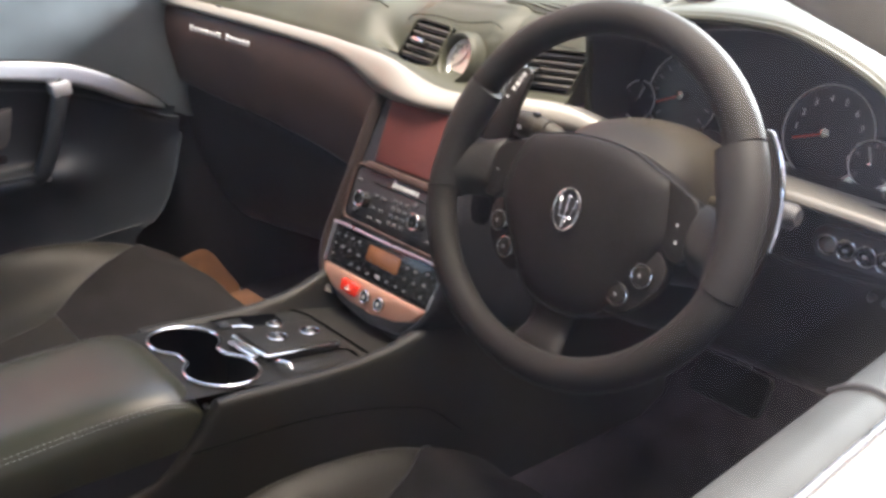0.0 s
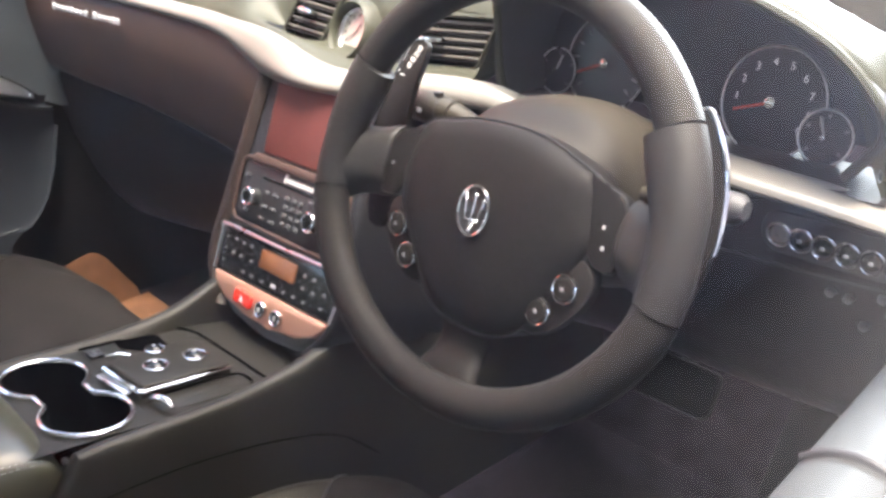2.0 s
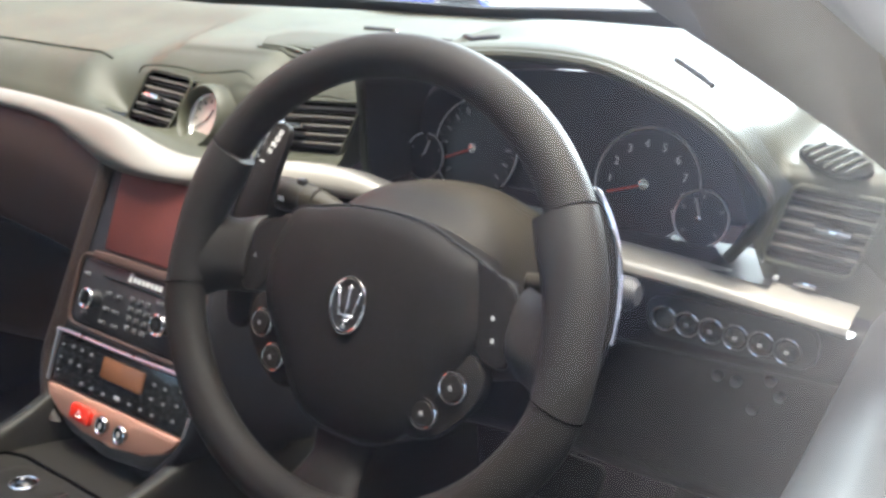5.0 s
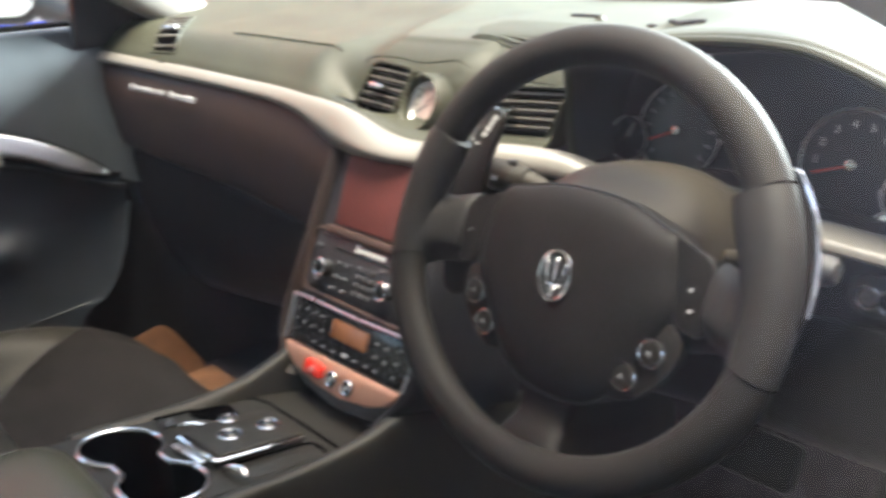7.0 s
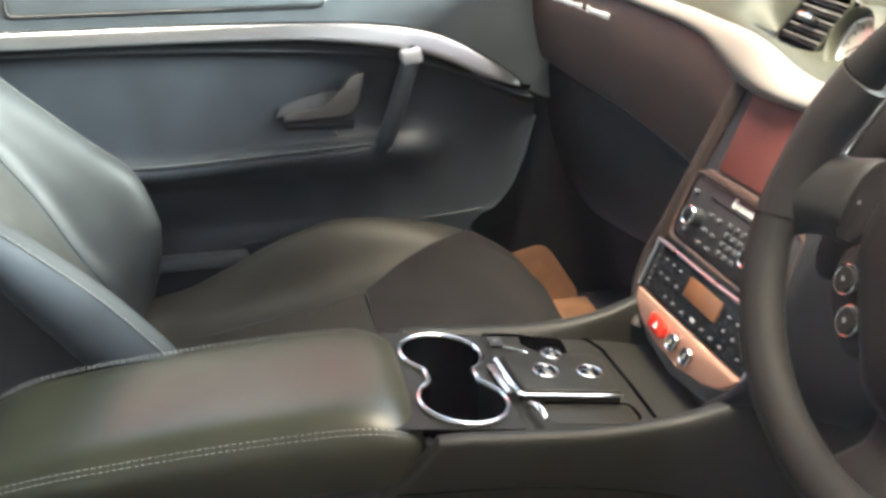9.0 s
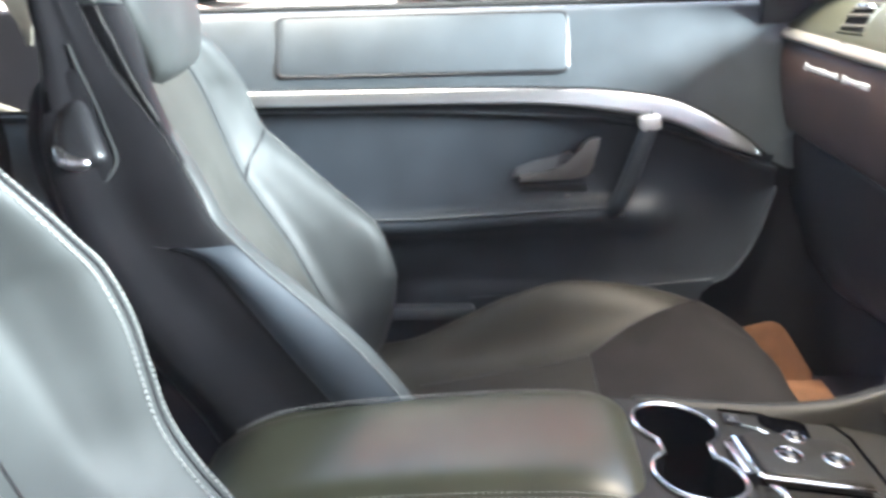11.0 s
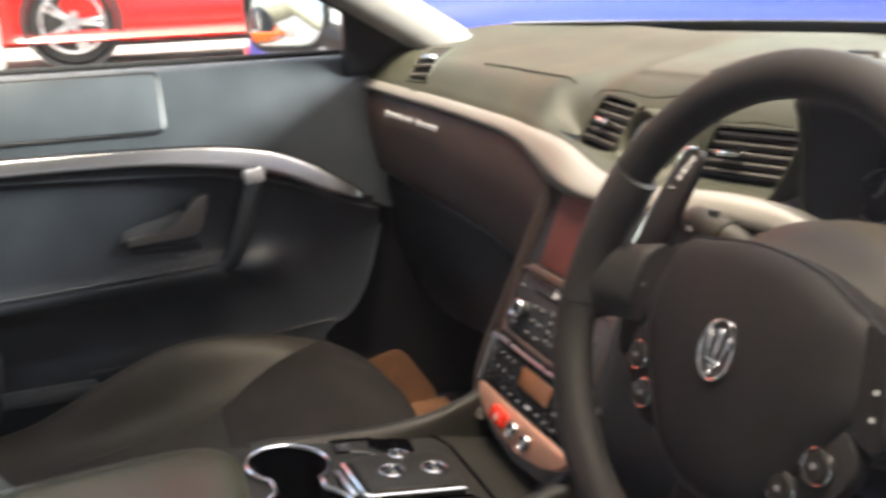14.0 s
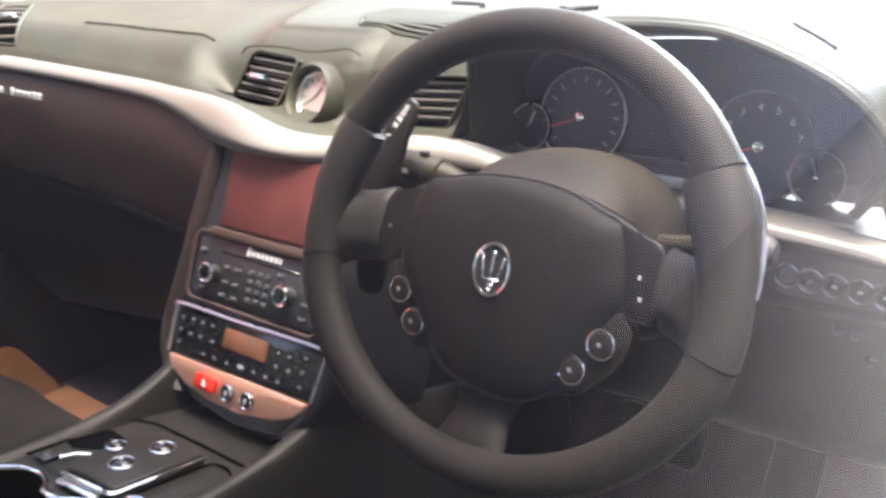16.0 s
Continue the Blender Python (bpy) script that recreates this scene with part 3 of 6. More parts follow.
def door(name, s, label):
    X = lambda dx: MID + s * dx
    d = thing(name, (X(0.7), -0.5, 0.36), label, "door", "", "structure")
    # leather upper panel from the window sill down to the trim
    rows = []
    for y in spaced(-0.93, 0.34, 54):
        zt = trim_top(y) + 0.001
        lean = 0.012 * max(0, (y + 0.1) / 0.2) if y > -0.1 else 0
        pts = [(X(q), y, z) for q, z in PASSENGER_UPPER[:-1]] + [(X(PASSENGER_UPPER[-1][0] + lean), y, PASSENGER_UPPER[-1][1]), (X(0.633 + lean), y, max(zt, 0.668))]
        rows.append(curve(pts, 22))
    part("upper_panel", skin(rows), M_DOOR, d)
    # raised lid with a rounded outline
    out = rounded(0.434, 0.088, 0.010, 4)
    a = math.atan2(0.031, 0.080)
    m = basis(Vector((X(0.6535), -0.484, 0.866)), Vector((0, 1, 0)), Vector((s * math.sin(a), 0, math.cos(a))), Vector((-s * math.cos(a), 0, math.sin(a))))
    part("lid", plate(out, 0.0045, 0.0014, 2), M_DOOR, d, "slightly raised leather lid with dark gap", m=m)
    gap = tube([m @ Vector((p[0] * 1.010, p[1] * 1.045, 0.0016)) for p in out], 0.0026, 6, closed=True)
    part("lid_gap", gap, M_BLACK, d)
    # bright trim strip, drawn to a rounded tip
    rows = []
    for y in spaced(-0.96, 0.031, 56):
        zu, zl = trim_top(y), trim_low(y)
        k = max(0.0005, zu - zl)
        f = min(1.0, math.sqrt(max(0.0, (0.031 - y) / 0.025)))
        rows.append([(X(0.634), y, zu), (X(0.634 - 0.0050 * f), y, zu - k * 0.06), (X(0.634 - 0.0085 * f), y, zu - k * 0.3), (X(0.634 - 0.0112 * f), y, zu - k * 0.6), (X(0.634 - 0.0128 * f), y, zu - k * 0.88), (X(0.634 - 0.004 * f), y, zl)])
    part("trim_strip", skin([curve(r, 12) for r in rows]), M_DOORTRIM, d, "satin silver trim strip curving down to the front")
    part("trim_edge", tube([(X(0.632), y, trim_top(y) + 0.001) for y in spaced(-0.96, 0.036, 40)], 0.0016, 6), M_BLACK, d)
    part("trim_gap", skin([[(X(0.637), y, trim_low(y) + 0.002), (X(0.645), y, 0.5 * (trim_low(y) + card_top(y))), (X(0.644), y, card_top(y) - 0.002)] for y in spaced(-1.15, 0.050, 40)]), M_CARD, d)
    # lower card, set back, with armrest roll and pocket
    rows = []
    for y in spaced(-1.15, 0.060, 70):
        zl = card_top(y)
        arm = 0.5 + 0.5 * math.tanh((-0.19 - y) / 0.012)
        zr = 0.603 + 0.015 * between(y, (-0.5, 0), (-0.2, 1))
        pts = [(X(0.640), y, zl), (X(0.652), y, zl - 0.010), (X(0.655), y, 0.5 * (zl + zr)), (X(0.655 - 0.012 * arm), y, min(zr + 0.012, zl - 0.02)), (X(0.654 - 0.042 * arm), y, min(zr, zl - 0.03)),
               (X(0.653 - 0.045 * arm), y, zr - 0.018), (X(0.651 - 0.015 * arm), y, 0.555), (X(0.646), y, 0.50), (X(0.640), y, 0.462), (X(0.640), y, 0.36)]
        low = ease(y, (-0.070, 0.36), (-0.050, 0.455), (-0.034, 0.479), (-0.005, 0.493), (0.027, 0.536), (0.048, 0.592), (0.060, 0.640))
        row = []
        for q in curve(pts, 44):
            swell = 0.026 * math.exp(-((y + 0.150) / 0.045) ** 2) * math.exp(-((q.z - 0.598) / 0.030) ** 2) * (1 - arm)
            row.append((q.x - s * swell, y, max(q.z, low)))
        rows.append(row)
    part("card", skin(rows), M_CARD, d)
    part("card_piping", tube([(X(0.642), y, card_top(y)) for y in spaced(-1.1, 0.056, 50)], 0.0021, 6), M_DOOR, d)
    part("armrest_piping", tube([(X(0.609), y, 0.604 + 0.015 * between(y, (-0.5, 0), (-0.2, 1))) for y in spaced(-0.95, -0.197, 30)], 0.0026, 6), M_DOOR, d, "thin piping on the armrest edge")
    # low bright sill strip and stowage lip
    part("stowage_lip", at(box(0.030, 0.42, 0.022, 0.006), X(0.632), -0.62, 0.442), M_DOOR, d)
    part("lower_line", tube(curve([(X(0.640), -0.42, 0.462), (X(0.641), -0.2, 0.474), (X(0.640), -0.03, 0.490)], 16), 0.0016, 6), M_DOOR, d)
    # pull grip with bright cap
    grip = tube(curve([(X(0.645), -0.138, 0.752), (X(0.622), -0.141, 0.744), (X(0.614), -0.155, 0.710), (X(0.612), -0.172, 0.660), (X(0.618), -0.190, 0.617), (X(0.645), -0.196, 0.606)], 24), 0.0165, 12, squash=0.85)
    part("pull_grip", grip, M_CARD, d)
    part("grip_cap", at(box(0.036, 0.031, 0.022, 0.005), X(0.620), -0.143, 0.748, 10, 0, 0), M_CAP, d, "bright satin cap on the pull grip")
    part("grip_foot", at(box(0.02, 0.03, 0.010, 0.003), X(0.622), -0.192, 0.610, -15, 0, 0), M_SATIN, d)
    # release lever in a shallow dish
    dish = plate([(y, z) for y, z in oval(0.070, 0.030, 28)], 0.002, 0.0015)
    part("lever_dish", dish, M_LEATHER_DARK, d, m=basis(Vector((X(0.659), -0.275, 0.685)), Vector((0, 1, 0.25)).normalized() * (1 if s < 0 else -1), Vector((0, -0.25, 1)).normalized(), Vector((-s, 0, 0))))
    face = lambda x: basis(Vector((X(x), 0, 0)), Vector((0, 1, 0)), Vector((0, 0, 1)), Vector((-s, 0, 0)))
    bezel = [(-0.350, 0.656), (-0.342, 0.675), (-0.310, 0.685), (-0.276, 0.692), (-0.257, 0.700), (-0.250, 0.690), (-0.275, 0.672), (-0.334, 0.662)]
    part("lever_bezel", plate(bezel, 0.006, 0.002, 2), M_SILVERPLASTIC, d, "grey plastic rim round the lever", m=face(0.655))
    outline = [(-0.338, 0.653), (-0.337, 0.665), (-0.300, 0.669), (-0.275, 0.6735), (-0.262, 0.681), (-0.253, 0.691), (-0.242, 0.710), (-0.233, 0.719), (-0.224, 0.722), (-0.213, 0.722), (-0.215, 0.705), (-0.226, 0.680), (-0.229, 0.665), (-0.238, 0.660), (-0.255, 0.6585)]
    part("release_lever", plate(outline, 0.014, 0.0035, 3), M_LEVER, d, "dark satin metal release lever", m=face(0.650))
    sw = part("lever_base", at(box(0.010, 0.104, 0.012, 0.003), X(0.648), -0.283, 0.643, -2, 0, 0), M_BLACK, d)
    part("lever_pin", at(box(0.006, 0.010, 0.006, 0.002), X(0.643), -0.262, 0.630), M_SILVERPLASTIC, sw)
    # outer skin and window sill
    zs = 0.922
    rows = []
    for y in spaced(-1.2, 0.40, 20):
        rows.append(curve([(X(0.708), y, zs - 0.014), (X(0.718), y, zs - 0.006), (X(0.735), y, zs - 0.010), (X(0.80), y, zs - 0.042), (X(0.86), y, 0.76), (X(0.885), y, 0.62), (X(0.86), y, 0.42)], 22))
    part("outer_skin", skin(rows, thick=0.006), M_CARPAINT, d, "silver painted outer door skin")
    part("sill_seal", tube([(X(0.704), y, zs - 0.001) for y in (-1.2, -0.4, 0.12)], 0.005, 8), M_RUBBER, d, "black rubber window seal")
    return d


door("door_1", -1, "grey leather passenger door panel with satin silver trim")

# the driver's door: rounded leather sill, bright bead, flat inner plate, seal and outer skin
d2 = thing("door_2", (0.70, -0.4, 0.36), "pale-lit leather driver's door sill below its raised window", "door", "", "structure")


def sill(prof, y0, y1, n, k):
    """A profile of (x, z) swept along the door, drifting outwards to the rear."""
    return skin([curve([(x - 0.068 * (y + 0.1), y, z) for x, z in prof], k) for y in spaced(y0, y1, n)])


part("leather_sill", sill(((0.652, 0.700), (0.655, 0.735), (0.660, 0.758), (0.6655, 0.771), (0.676, 0.7795), (0.689, 0.7835), (0.700, 0.7825), (0.7055, 0.781)), -1.20, 0.30, 40, 26), M_SILL, d2, "smooth leather roll along the window opening")
part("sill_seam", tube(curve([(0.6645, -0.1, 0.7715), (0.676, -0.1, 0.7800), (0.689, -0.1, 0.7840), (0.700, -0.1, 0.7828), (0.7055, -0.1, 0.781)], 18), 0.0026, 8), M_MATTE, d2, "dark seam across the leather roll")
part("sill_bead", tube([(0.7075 - 0.068 * (y + 0.1), y, 0.7835) for y in spaced(-1.2, 0.30, 20)], 0.0022, 8), M_SATIN, d2, "thin bright bead beside the leather roll")
part("inner_plate", sill(((0.7085, 0.782), (0.716, 0.7835), (0.730, 0.786), (0.744, 0.787), (0.7465, 0.778)), -1.20, 0.30, 30, 14), M_PALE, d2, "flat pale inner plate of the door")
part("window_seal", sill(((0.7465, 0.776), (0.749, 0.785), (0.753, 0.786), (0.7555, 0.778)), -1.20, 0.30, 24, 10), M_RUBBER, d2, "black rubber window seal")
part("outer_skin", sill(((0.7555, 0.780), (0.762, 0.792), (0.776, 0.796), (0.81, 0.782), (0.85, 0.72), (0.875, 0.60), (0.86, 0.42)), -1.20, 0.40, 30, 24), M_CARPAINT, d2, "silver painted outer door skin")
part("card", sill(((0.652, 0.702), (0.658, 0.66), (0.640, 0.60), (0.642, 0.55), (0.655, 0.50), (0.655, 0.34)), -1.20, 0.16, 30, 20), M_LEATHER_DARK, d2, "dark leather lower door card")

# passenger window
rows = [[(-0.688 + 0.11 * f ** 1.5, y, 0.915 + 0.36 * f) for f in spaced(0, 1, 6)] for y in (-1.1, -0.4, 0.03)]
win = thing("window_1", (-0.688, -0.5, 0.915), "clear raised passenger window glass", "window", "", "structure")
gp = part("pane", skin(rows), M_GLASS, win)
gp.visible_shadow = False

# driver's window, raised: from the seal up to the pillar and the roof, leaning inwards
rows = []
for y in spaced(-1.18, 0.24, 30):
    top = min(1.28, ease(-y, (-0.30, 0.815), (-0.19, 0.866), (-0.06, 0.927), (0.09, 0.998), (0.24, 1.065), (0.42, 1.17), (0.55, 1.26), (0.70, 1.275), (1.2, 1.24)) + 0.01)
    rows.append([(0.751 - 0.068 * (y + 0.1) - 0.38 * (z - 0.785), y, z) for z in spaced(0.782, max(top, 0.79), 8)])
win = thing("window_2", (0.78, -0.45, 0.785), "clear raised driver's window glass with faint reflections", "window", "", "structure")
gp = part("pane", skin(rows), M_COATED, win)
gp.visible_shadow = False

# mirror corner triangle
for s, nm in ((-1, "corner_1"),):
    tri = plate([(0.02, 0.905), (0.20, 0.905), (0.19, 0.925), (0.035, 1.02), (0.02, 1.02)], 0.02, 0.005)
    c = part(nm, tri, M_LEATHER_DARK, m=basis(Vector((MID + s * 0.680, 0, 0)), Vector((0, 1, 0)), Vector((-s * 0.2, 0, 1)).normalized(), Vector((-s, 0, -0.2)).normalized()))
    c.location.x = s * 0.17
    tagged(c, "dark triangular mirror corner trim of the door", "trim", "", "structure")

# outside mirror on the passenger side
mir = thing("wing_mirror", (-0.80, 0.10, 0.90), "door mirror with bright glass and painted housing", "mirror")
nrm = Vector((0.52, -0.854, 0.0)).normalized()
ux = Vector((0.854, 0.52, 0)).normalized()
mm = basis(Vector((-0.905, -0.015, 0.995)), ux, Vector((0, 0, 1)), -nrm)
sec = []
for f, k in ((0.0, 1.0), (0.03, 1.04), (0.07, 0.95), (0.10, 0.72), (0.115, 0.35)):
    sec.append([mm @ Vector((x * k * 1.12, y * k * 1.12, f)) for x, y in rounded(0.205, 0.135, 0.05, 3)])
part("housing", loft(sec, 14, 40, True, True), M_CARPAINT, mir)
part("mirror_glass", plate(rounded(0.205, 0.135, 0.05, 6), 0.004, 0.001), M_MIRROR, mir, "bright mirror glass", m=basis(mm.translation + nrm * 0.004, ux, (nrm + Vector((0, 0, 0.12))).normalized().cross(ux), (nrm + Vector((0, 0, 0.12))).normalized()))
part("surround", tube([mm @ Vector((x * 1.04, y * 1.06, -0.004)) for x, y in rounded(0.205, 0.135, 0.05, 6)], 0.008, 8, closed=True), M_BLACK, mir)
part("arm", tube(curve([(-0.82, 0.04, 0.945), (-0.76, 0.07, 0.925), (-0.69, 0.09, 0.918)], 10), 0.026, 12, squash=0.6), M_BLACK, mir)

# rear quarter: dark side trim, rear seat back with pale piping, belt
slab("quarter_1", -0.70, -0.655, -1.9, -0.93, 0.27, 0.93, M_FLANK, "dark leather rear quarter panel", "panel", 0.01)
line = curve([(-0.648, -1.42, 0.800), (-0.648, -1.26, 0.797), (-0.647, -1.178, 0.787), (-0.646, -1.136, 0.775), (-0.646, -1.094, 0.754), (-0.647, -1.050, 0.722)], 24)
tagged(part("quarter_trim", tube(line, 0.0085, 10, squash=0.7), M_CREAM), "pale curved armrest edge on the rear quarter panel", "trim", "", "structure")
slab("quarter_2", 0.685, 0.725, -1.9, -1.15, 0.27, 0.93, M_LEATHER_DARK, "dark leather rear quarter panel", "panel", 0.01)


# ---------------------------------------------------------------- dashboard
def trim_y(x):
    return ease(x, (-0.66, 0.052), (-0.55, 0.070), (-0.41, 0.100), (-0.25, 0.118), (-0.10, 0.112), (0.0, 0.108), (0.10, 0.130), (0.20, 0.172), (0.30, 0.195), (0.48, 0.204), (0.66, 0.222))


def trim_up(x):
    return ease(x, (-0.66, 0.880), (-0.54, 0.872), (-0.44, 0.864), (-0.30, 0.854), (-0.18, 0.848), (-0.07, 0.838), (0.015, 0.818), (0.06, 0.815), (0.14, 0.820), (0.20, 0.815), (0.25, 0.803), (0.47, 0.789), (0.54, 0.783), (0.66, 0.768))


def trim_dn(x):
    return ease(x, (-0.66, 0.866), (-0.54, 0.857), (-0.44, 0.848), (-0.30, 0.837), (-0.18, 0.826), (-0.125, 0.810), (-0.08, 0.796), (0.015, 0.794), (0.06, 0.793), (0.17, 0.795), (0.25, 0.788), (0.47, 0.778), (0.54, 0.770), (0.66, 0.756))


def arch(x):
    """Lip of the instrument hood."""
    return ease(x, (0.183, 0.850), (0.187, 0.870), (0.193, 0.890), (0.208, 0.902), (0.235, 0.911), (0.29, 0.924), (0.357, 0.931), (0.42, 0.931), (0.464, 0.924), (0.527, 0.898), (0.560, 0.868), (0.575, 0.845))


dash = thing("dashboard", (MID, 0.4, 0.5), "leather-covered dashboard with satin silver trim sweep", "dashboard")


def dash_section(x):
    """Upper pad from the trim to the windscreen."""
    yt, zu = trim_y(x), trim_up(x)
    zt = between(x, (-0.66, 0.935), (-0.5, 0.915), (-0.3, 0.905), (0.0, 0.908), (0.15, 0.912))
    back = 0.70 - 0.34 * abs((x - MID) / 0.655) ** 2.4
    zb = between(abs(x - MID), (0.0, 0.934), (0.4, 0.935), (0.66, 0.952))
    ym = min(0.45, back - 0.03)
    left = [(x, yt + 0.002, zu - 0.004), (x, yt + 0.014, zu + 0.012), (x, yt + 0.045, zu + 0.5 * (zt - zu) + 0.012), (x, yt + 0.095, zt - 0.002), (x, 0.5 * (yt + 0.095 + ym), zt + 0.012), (x, ym, zb), (x, back, zb - 0.012)]
    yv = between(x, (-0.2, 0.160), (0.040, 0.172), (0.060, 0.190), (0.17, 0.215), (0.2, 0.220))
    mid = [(x, yt + 0.004, zu - 0.004), (x, 0.6 * yt + 0.4 * yv, zu + between(x, (0.03, 0.004), (0.07, -0.003))), (x, yv - 0.004, between(x, (0.03, 0.834), (0.07, 0.822))), (x, yv + 0.013, 0.873), (x, yv + 0.050, 0.903), (x, yv + 0.125, 0.914), (x, back, zb - 0.012)]
    za = arch(x)
    yl = between(x, (0.187, 0.206), (0.193, 0.198), (0.208, 0.182), (0.235, 0.170))
    hood = [(x, yl, za), (x, yl + 0.002, za + 0.004), (x, yl + 0.010, za + 0.008), (x, max(0.21, yl + 0.018), za + 0.010), (x, 0.29, max(za + 0.006, 0.905)), (x, ym, zb), (x, back, zb - 0.012)]
    right = [(x, yt + 0.002, zu - 0.004), (x, yt + 0.006, zu + 0.015), (x, yt + 0.005, 0.845), (x, yt + 0.010, 0.864), (x, yt + 0.040, 0.874), (x, max(ym, yt + 0.09), zb - 0.03), (x, max(back, yt + 0.12), zb - 0.02)]

    def blend(a, b, f):
        f = min(1, max(0, f))
        f = f * f * (3 - 2 * f)
        return [tuple(p + (q - p) * f for p, q in zip(u, v)) for u, v in zip(a, b)]
    if x < 0.1:
        return blend(left, mid, (x + 0.19) / 0.10)
    if x < 0.4:
        return blend(mid, hood, (x - 0.180) / 0.008)
    return blend(hood, right, (x - 0.545) / 0.030)


fine = spaced(-0.125, -0.012, 56) + spaced(0.056, 0.184, 64) + spaced(0.560, 0.644, 42)
rows = [curve(dash_section(x), 150) for x in sorted(set(spaced(-0.66, 0.672, 150) + spaced(0.1705, 0.2405, 24) + fine))]
top_pad = part("top_pad", skin(rows), M_DASH, dash, smooth=60)


def cut_opening(ob, place, w, h):
    """Take out the faces of a skin that lie inside a vent's outline."""
    bm = bmesh.new()
    bm.from_mesh(ob.data)
    inv = (ob.matrix_world.inverted() @ place).inverted()
    gone = []
    for f in bm.faces:
        p = inv @ f.calc_center_median()
        if abs(p.x) < w / 2 and abs(p.y) < h / 2 and abs(p.z) < 0.03:
            gone.append(f)
    bmesh.ops.delete(bm, geom=gone, context='FACES')
    bm.to_mesh(ob.data)
    bm.free()

# silver trim sweep
rows = []
for x in spaced(-0.655, 0.632, 110):
    y, u, l = trim_y(x), trim_up(x), trim_dn(x)
    k = u - l
    shelf = 0.012 + 0.016 * math.exp(-((x - 0.0) / 0.09) ** 2)
    g = min(1, max(0, (x - 0.40) / 0.06))
    a = [(y + 0.014, u + 0.001), (y + 0.002, u), (y - shelf * 0.5, u - 0.45 * k), (y - shelf * 0.55, u - 0.75 * k), (y - shelf * 0.3, l), (y + 0.012, l - 0.002)]
    b = [(y + 0.002, u + 0.004), (y - 0.004, u + 0.005), (y - 0.022, u + 0.001), (y - 0.029, u - 0.004), (y - 0.026, u - 0.011), (y + 0.006, l - 0.004)]
    rows.append(curve([(x, p + (r - p) * g, q + (t - q) * g) for (p, q), (r, t) in zip(a, b)], 14))
part("silver_trim", skin(rows, cap=False), M_TRIM, dash, "satin silver trim strip sweeping across the fascia")

# passenger fascia and glovebox
rows = []
for x in spaced(-0.66, -0.095, 40):
    y, z = trim_y(x), trim_dn(x)
    zl = between(x, (-0.66, 0.732), (-0.47, 0.704), (-0.27, 0.674), (-0.1, 0.65))
    inn = max(0, (x + 0.2) / 0.1)
    rows.append(curve([(x, y + 0.006, z), (x, y - 0.002, z - 0.015), (x, y - 0.004, 0.6 * z + 0.4 * zl), (x, y + 0.010, zl + 0.012), (x, y + 0.024, zl)], 18))
part("passenger_fascia", skin(rows), M_FASCIA, dash)
rows = []
for x in spaced(-0.655, -0.10, 30):
    y = trim_y(x)
    zl = between(x, (-0.66, 0.732), (-0.47, 0.704), (-0.27, 0.674), (-0.1, 0.65))
    rows.append(curve([(x, y + 0.030, zl - 0.003), (x, y + 0.024, zl - 0.02), (x, y + 0.040, 0.60), (x, y + 0.085, 0.50), (x, y + 0.16, 0.44), (x, 0.42, 0.42)], 20))
part("glovebox_lid", skin(rows), M_FLANK, dash)
part("glovebox_seam", tube([(x, trim_y(x) + 0.023, between(x, (-0.66, 0.732), (-0.47, 0.704), (-0.27, 0.674), (-0.1, 0.65)) - 0.001) for x in spaced(-0.65, -0.11, 24)], 0.0012, 6), M_STACK, dash)

# name badge on the fascia: plain bars in place of the lettering
badge = thing("fascia_badge", (-0.48, 0.075, 0.825), "small chrome script badge on the fascia", "badge")
random.seed(3)
n = 15
for k in range(n):
    if k == 8:
        continue
    x = -0.548 + 0.0098 * k
    h = 0.010 if k in (0, 9) else random.choice((0.005, 0.0055, 0.006, 0.008))
    y = trim_y(x) - 0.0105
    z = 0.832 - 0.0008 * k
    part("bar", at(box(0.0062, 0.003, h, 0.0008, 1), x, y, z, 0, 14, 12), M_CAP, badge)
part("underline", tube([(x, trim_y(x) - 0.010, 0.8275 - 0.08 * (x + 0.548)) for x in spaced(-0.545, -0.412, 8)], 0.0011, 6), M_CHROME, badge)

# airbag tear line on the top pad
ln = [(-0.410, 0.168, 0.0), (-0.308, 0.184, 0.0), (-0.165, 0.182, 0.0)]


def on_dash(x, y):
    """Height of the top pad."""
    c = curve(dash_section(x), 120)
    for a, b in zip(c, c[1:]):
        if a.y <= y < b.y and a.z > 0.80:
            return a.z + (b.z - a.z) * (y - a.y) / (b.y - a.y)
    return min(c, key=lambda p: abs(p.y - y)).z


slot = [(p.x, p.y, on_dash(p.x, p.y) + 0.0005) for p in curve(ln, 16)]
# darker tube on the pad stands in for the seam's soft shadow line
part("airbag_seam", tube(slot, 0.0019, 6, squash=0.6), M_DASHSEAM, dash, "dark line with the airbag seam's shade in its colour")


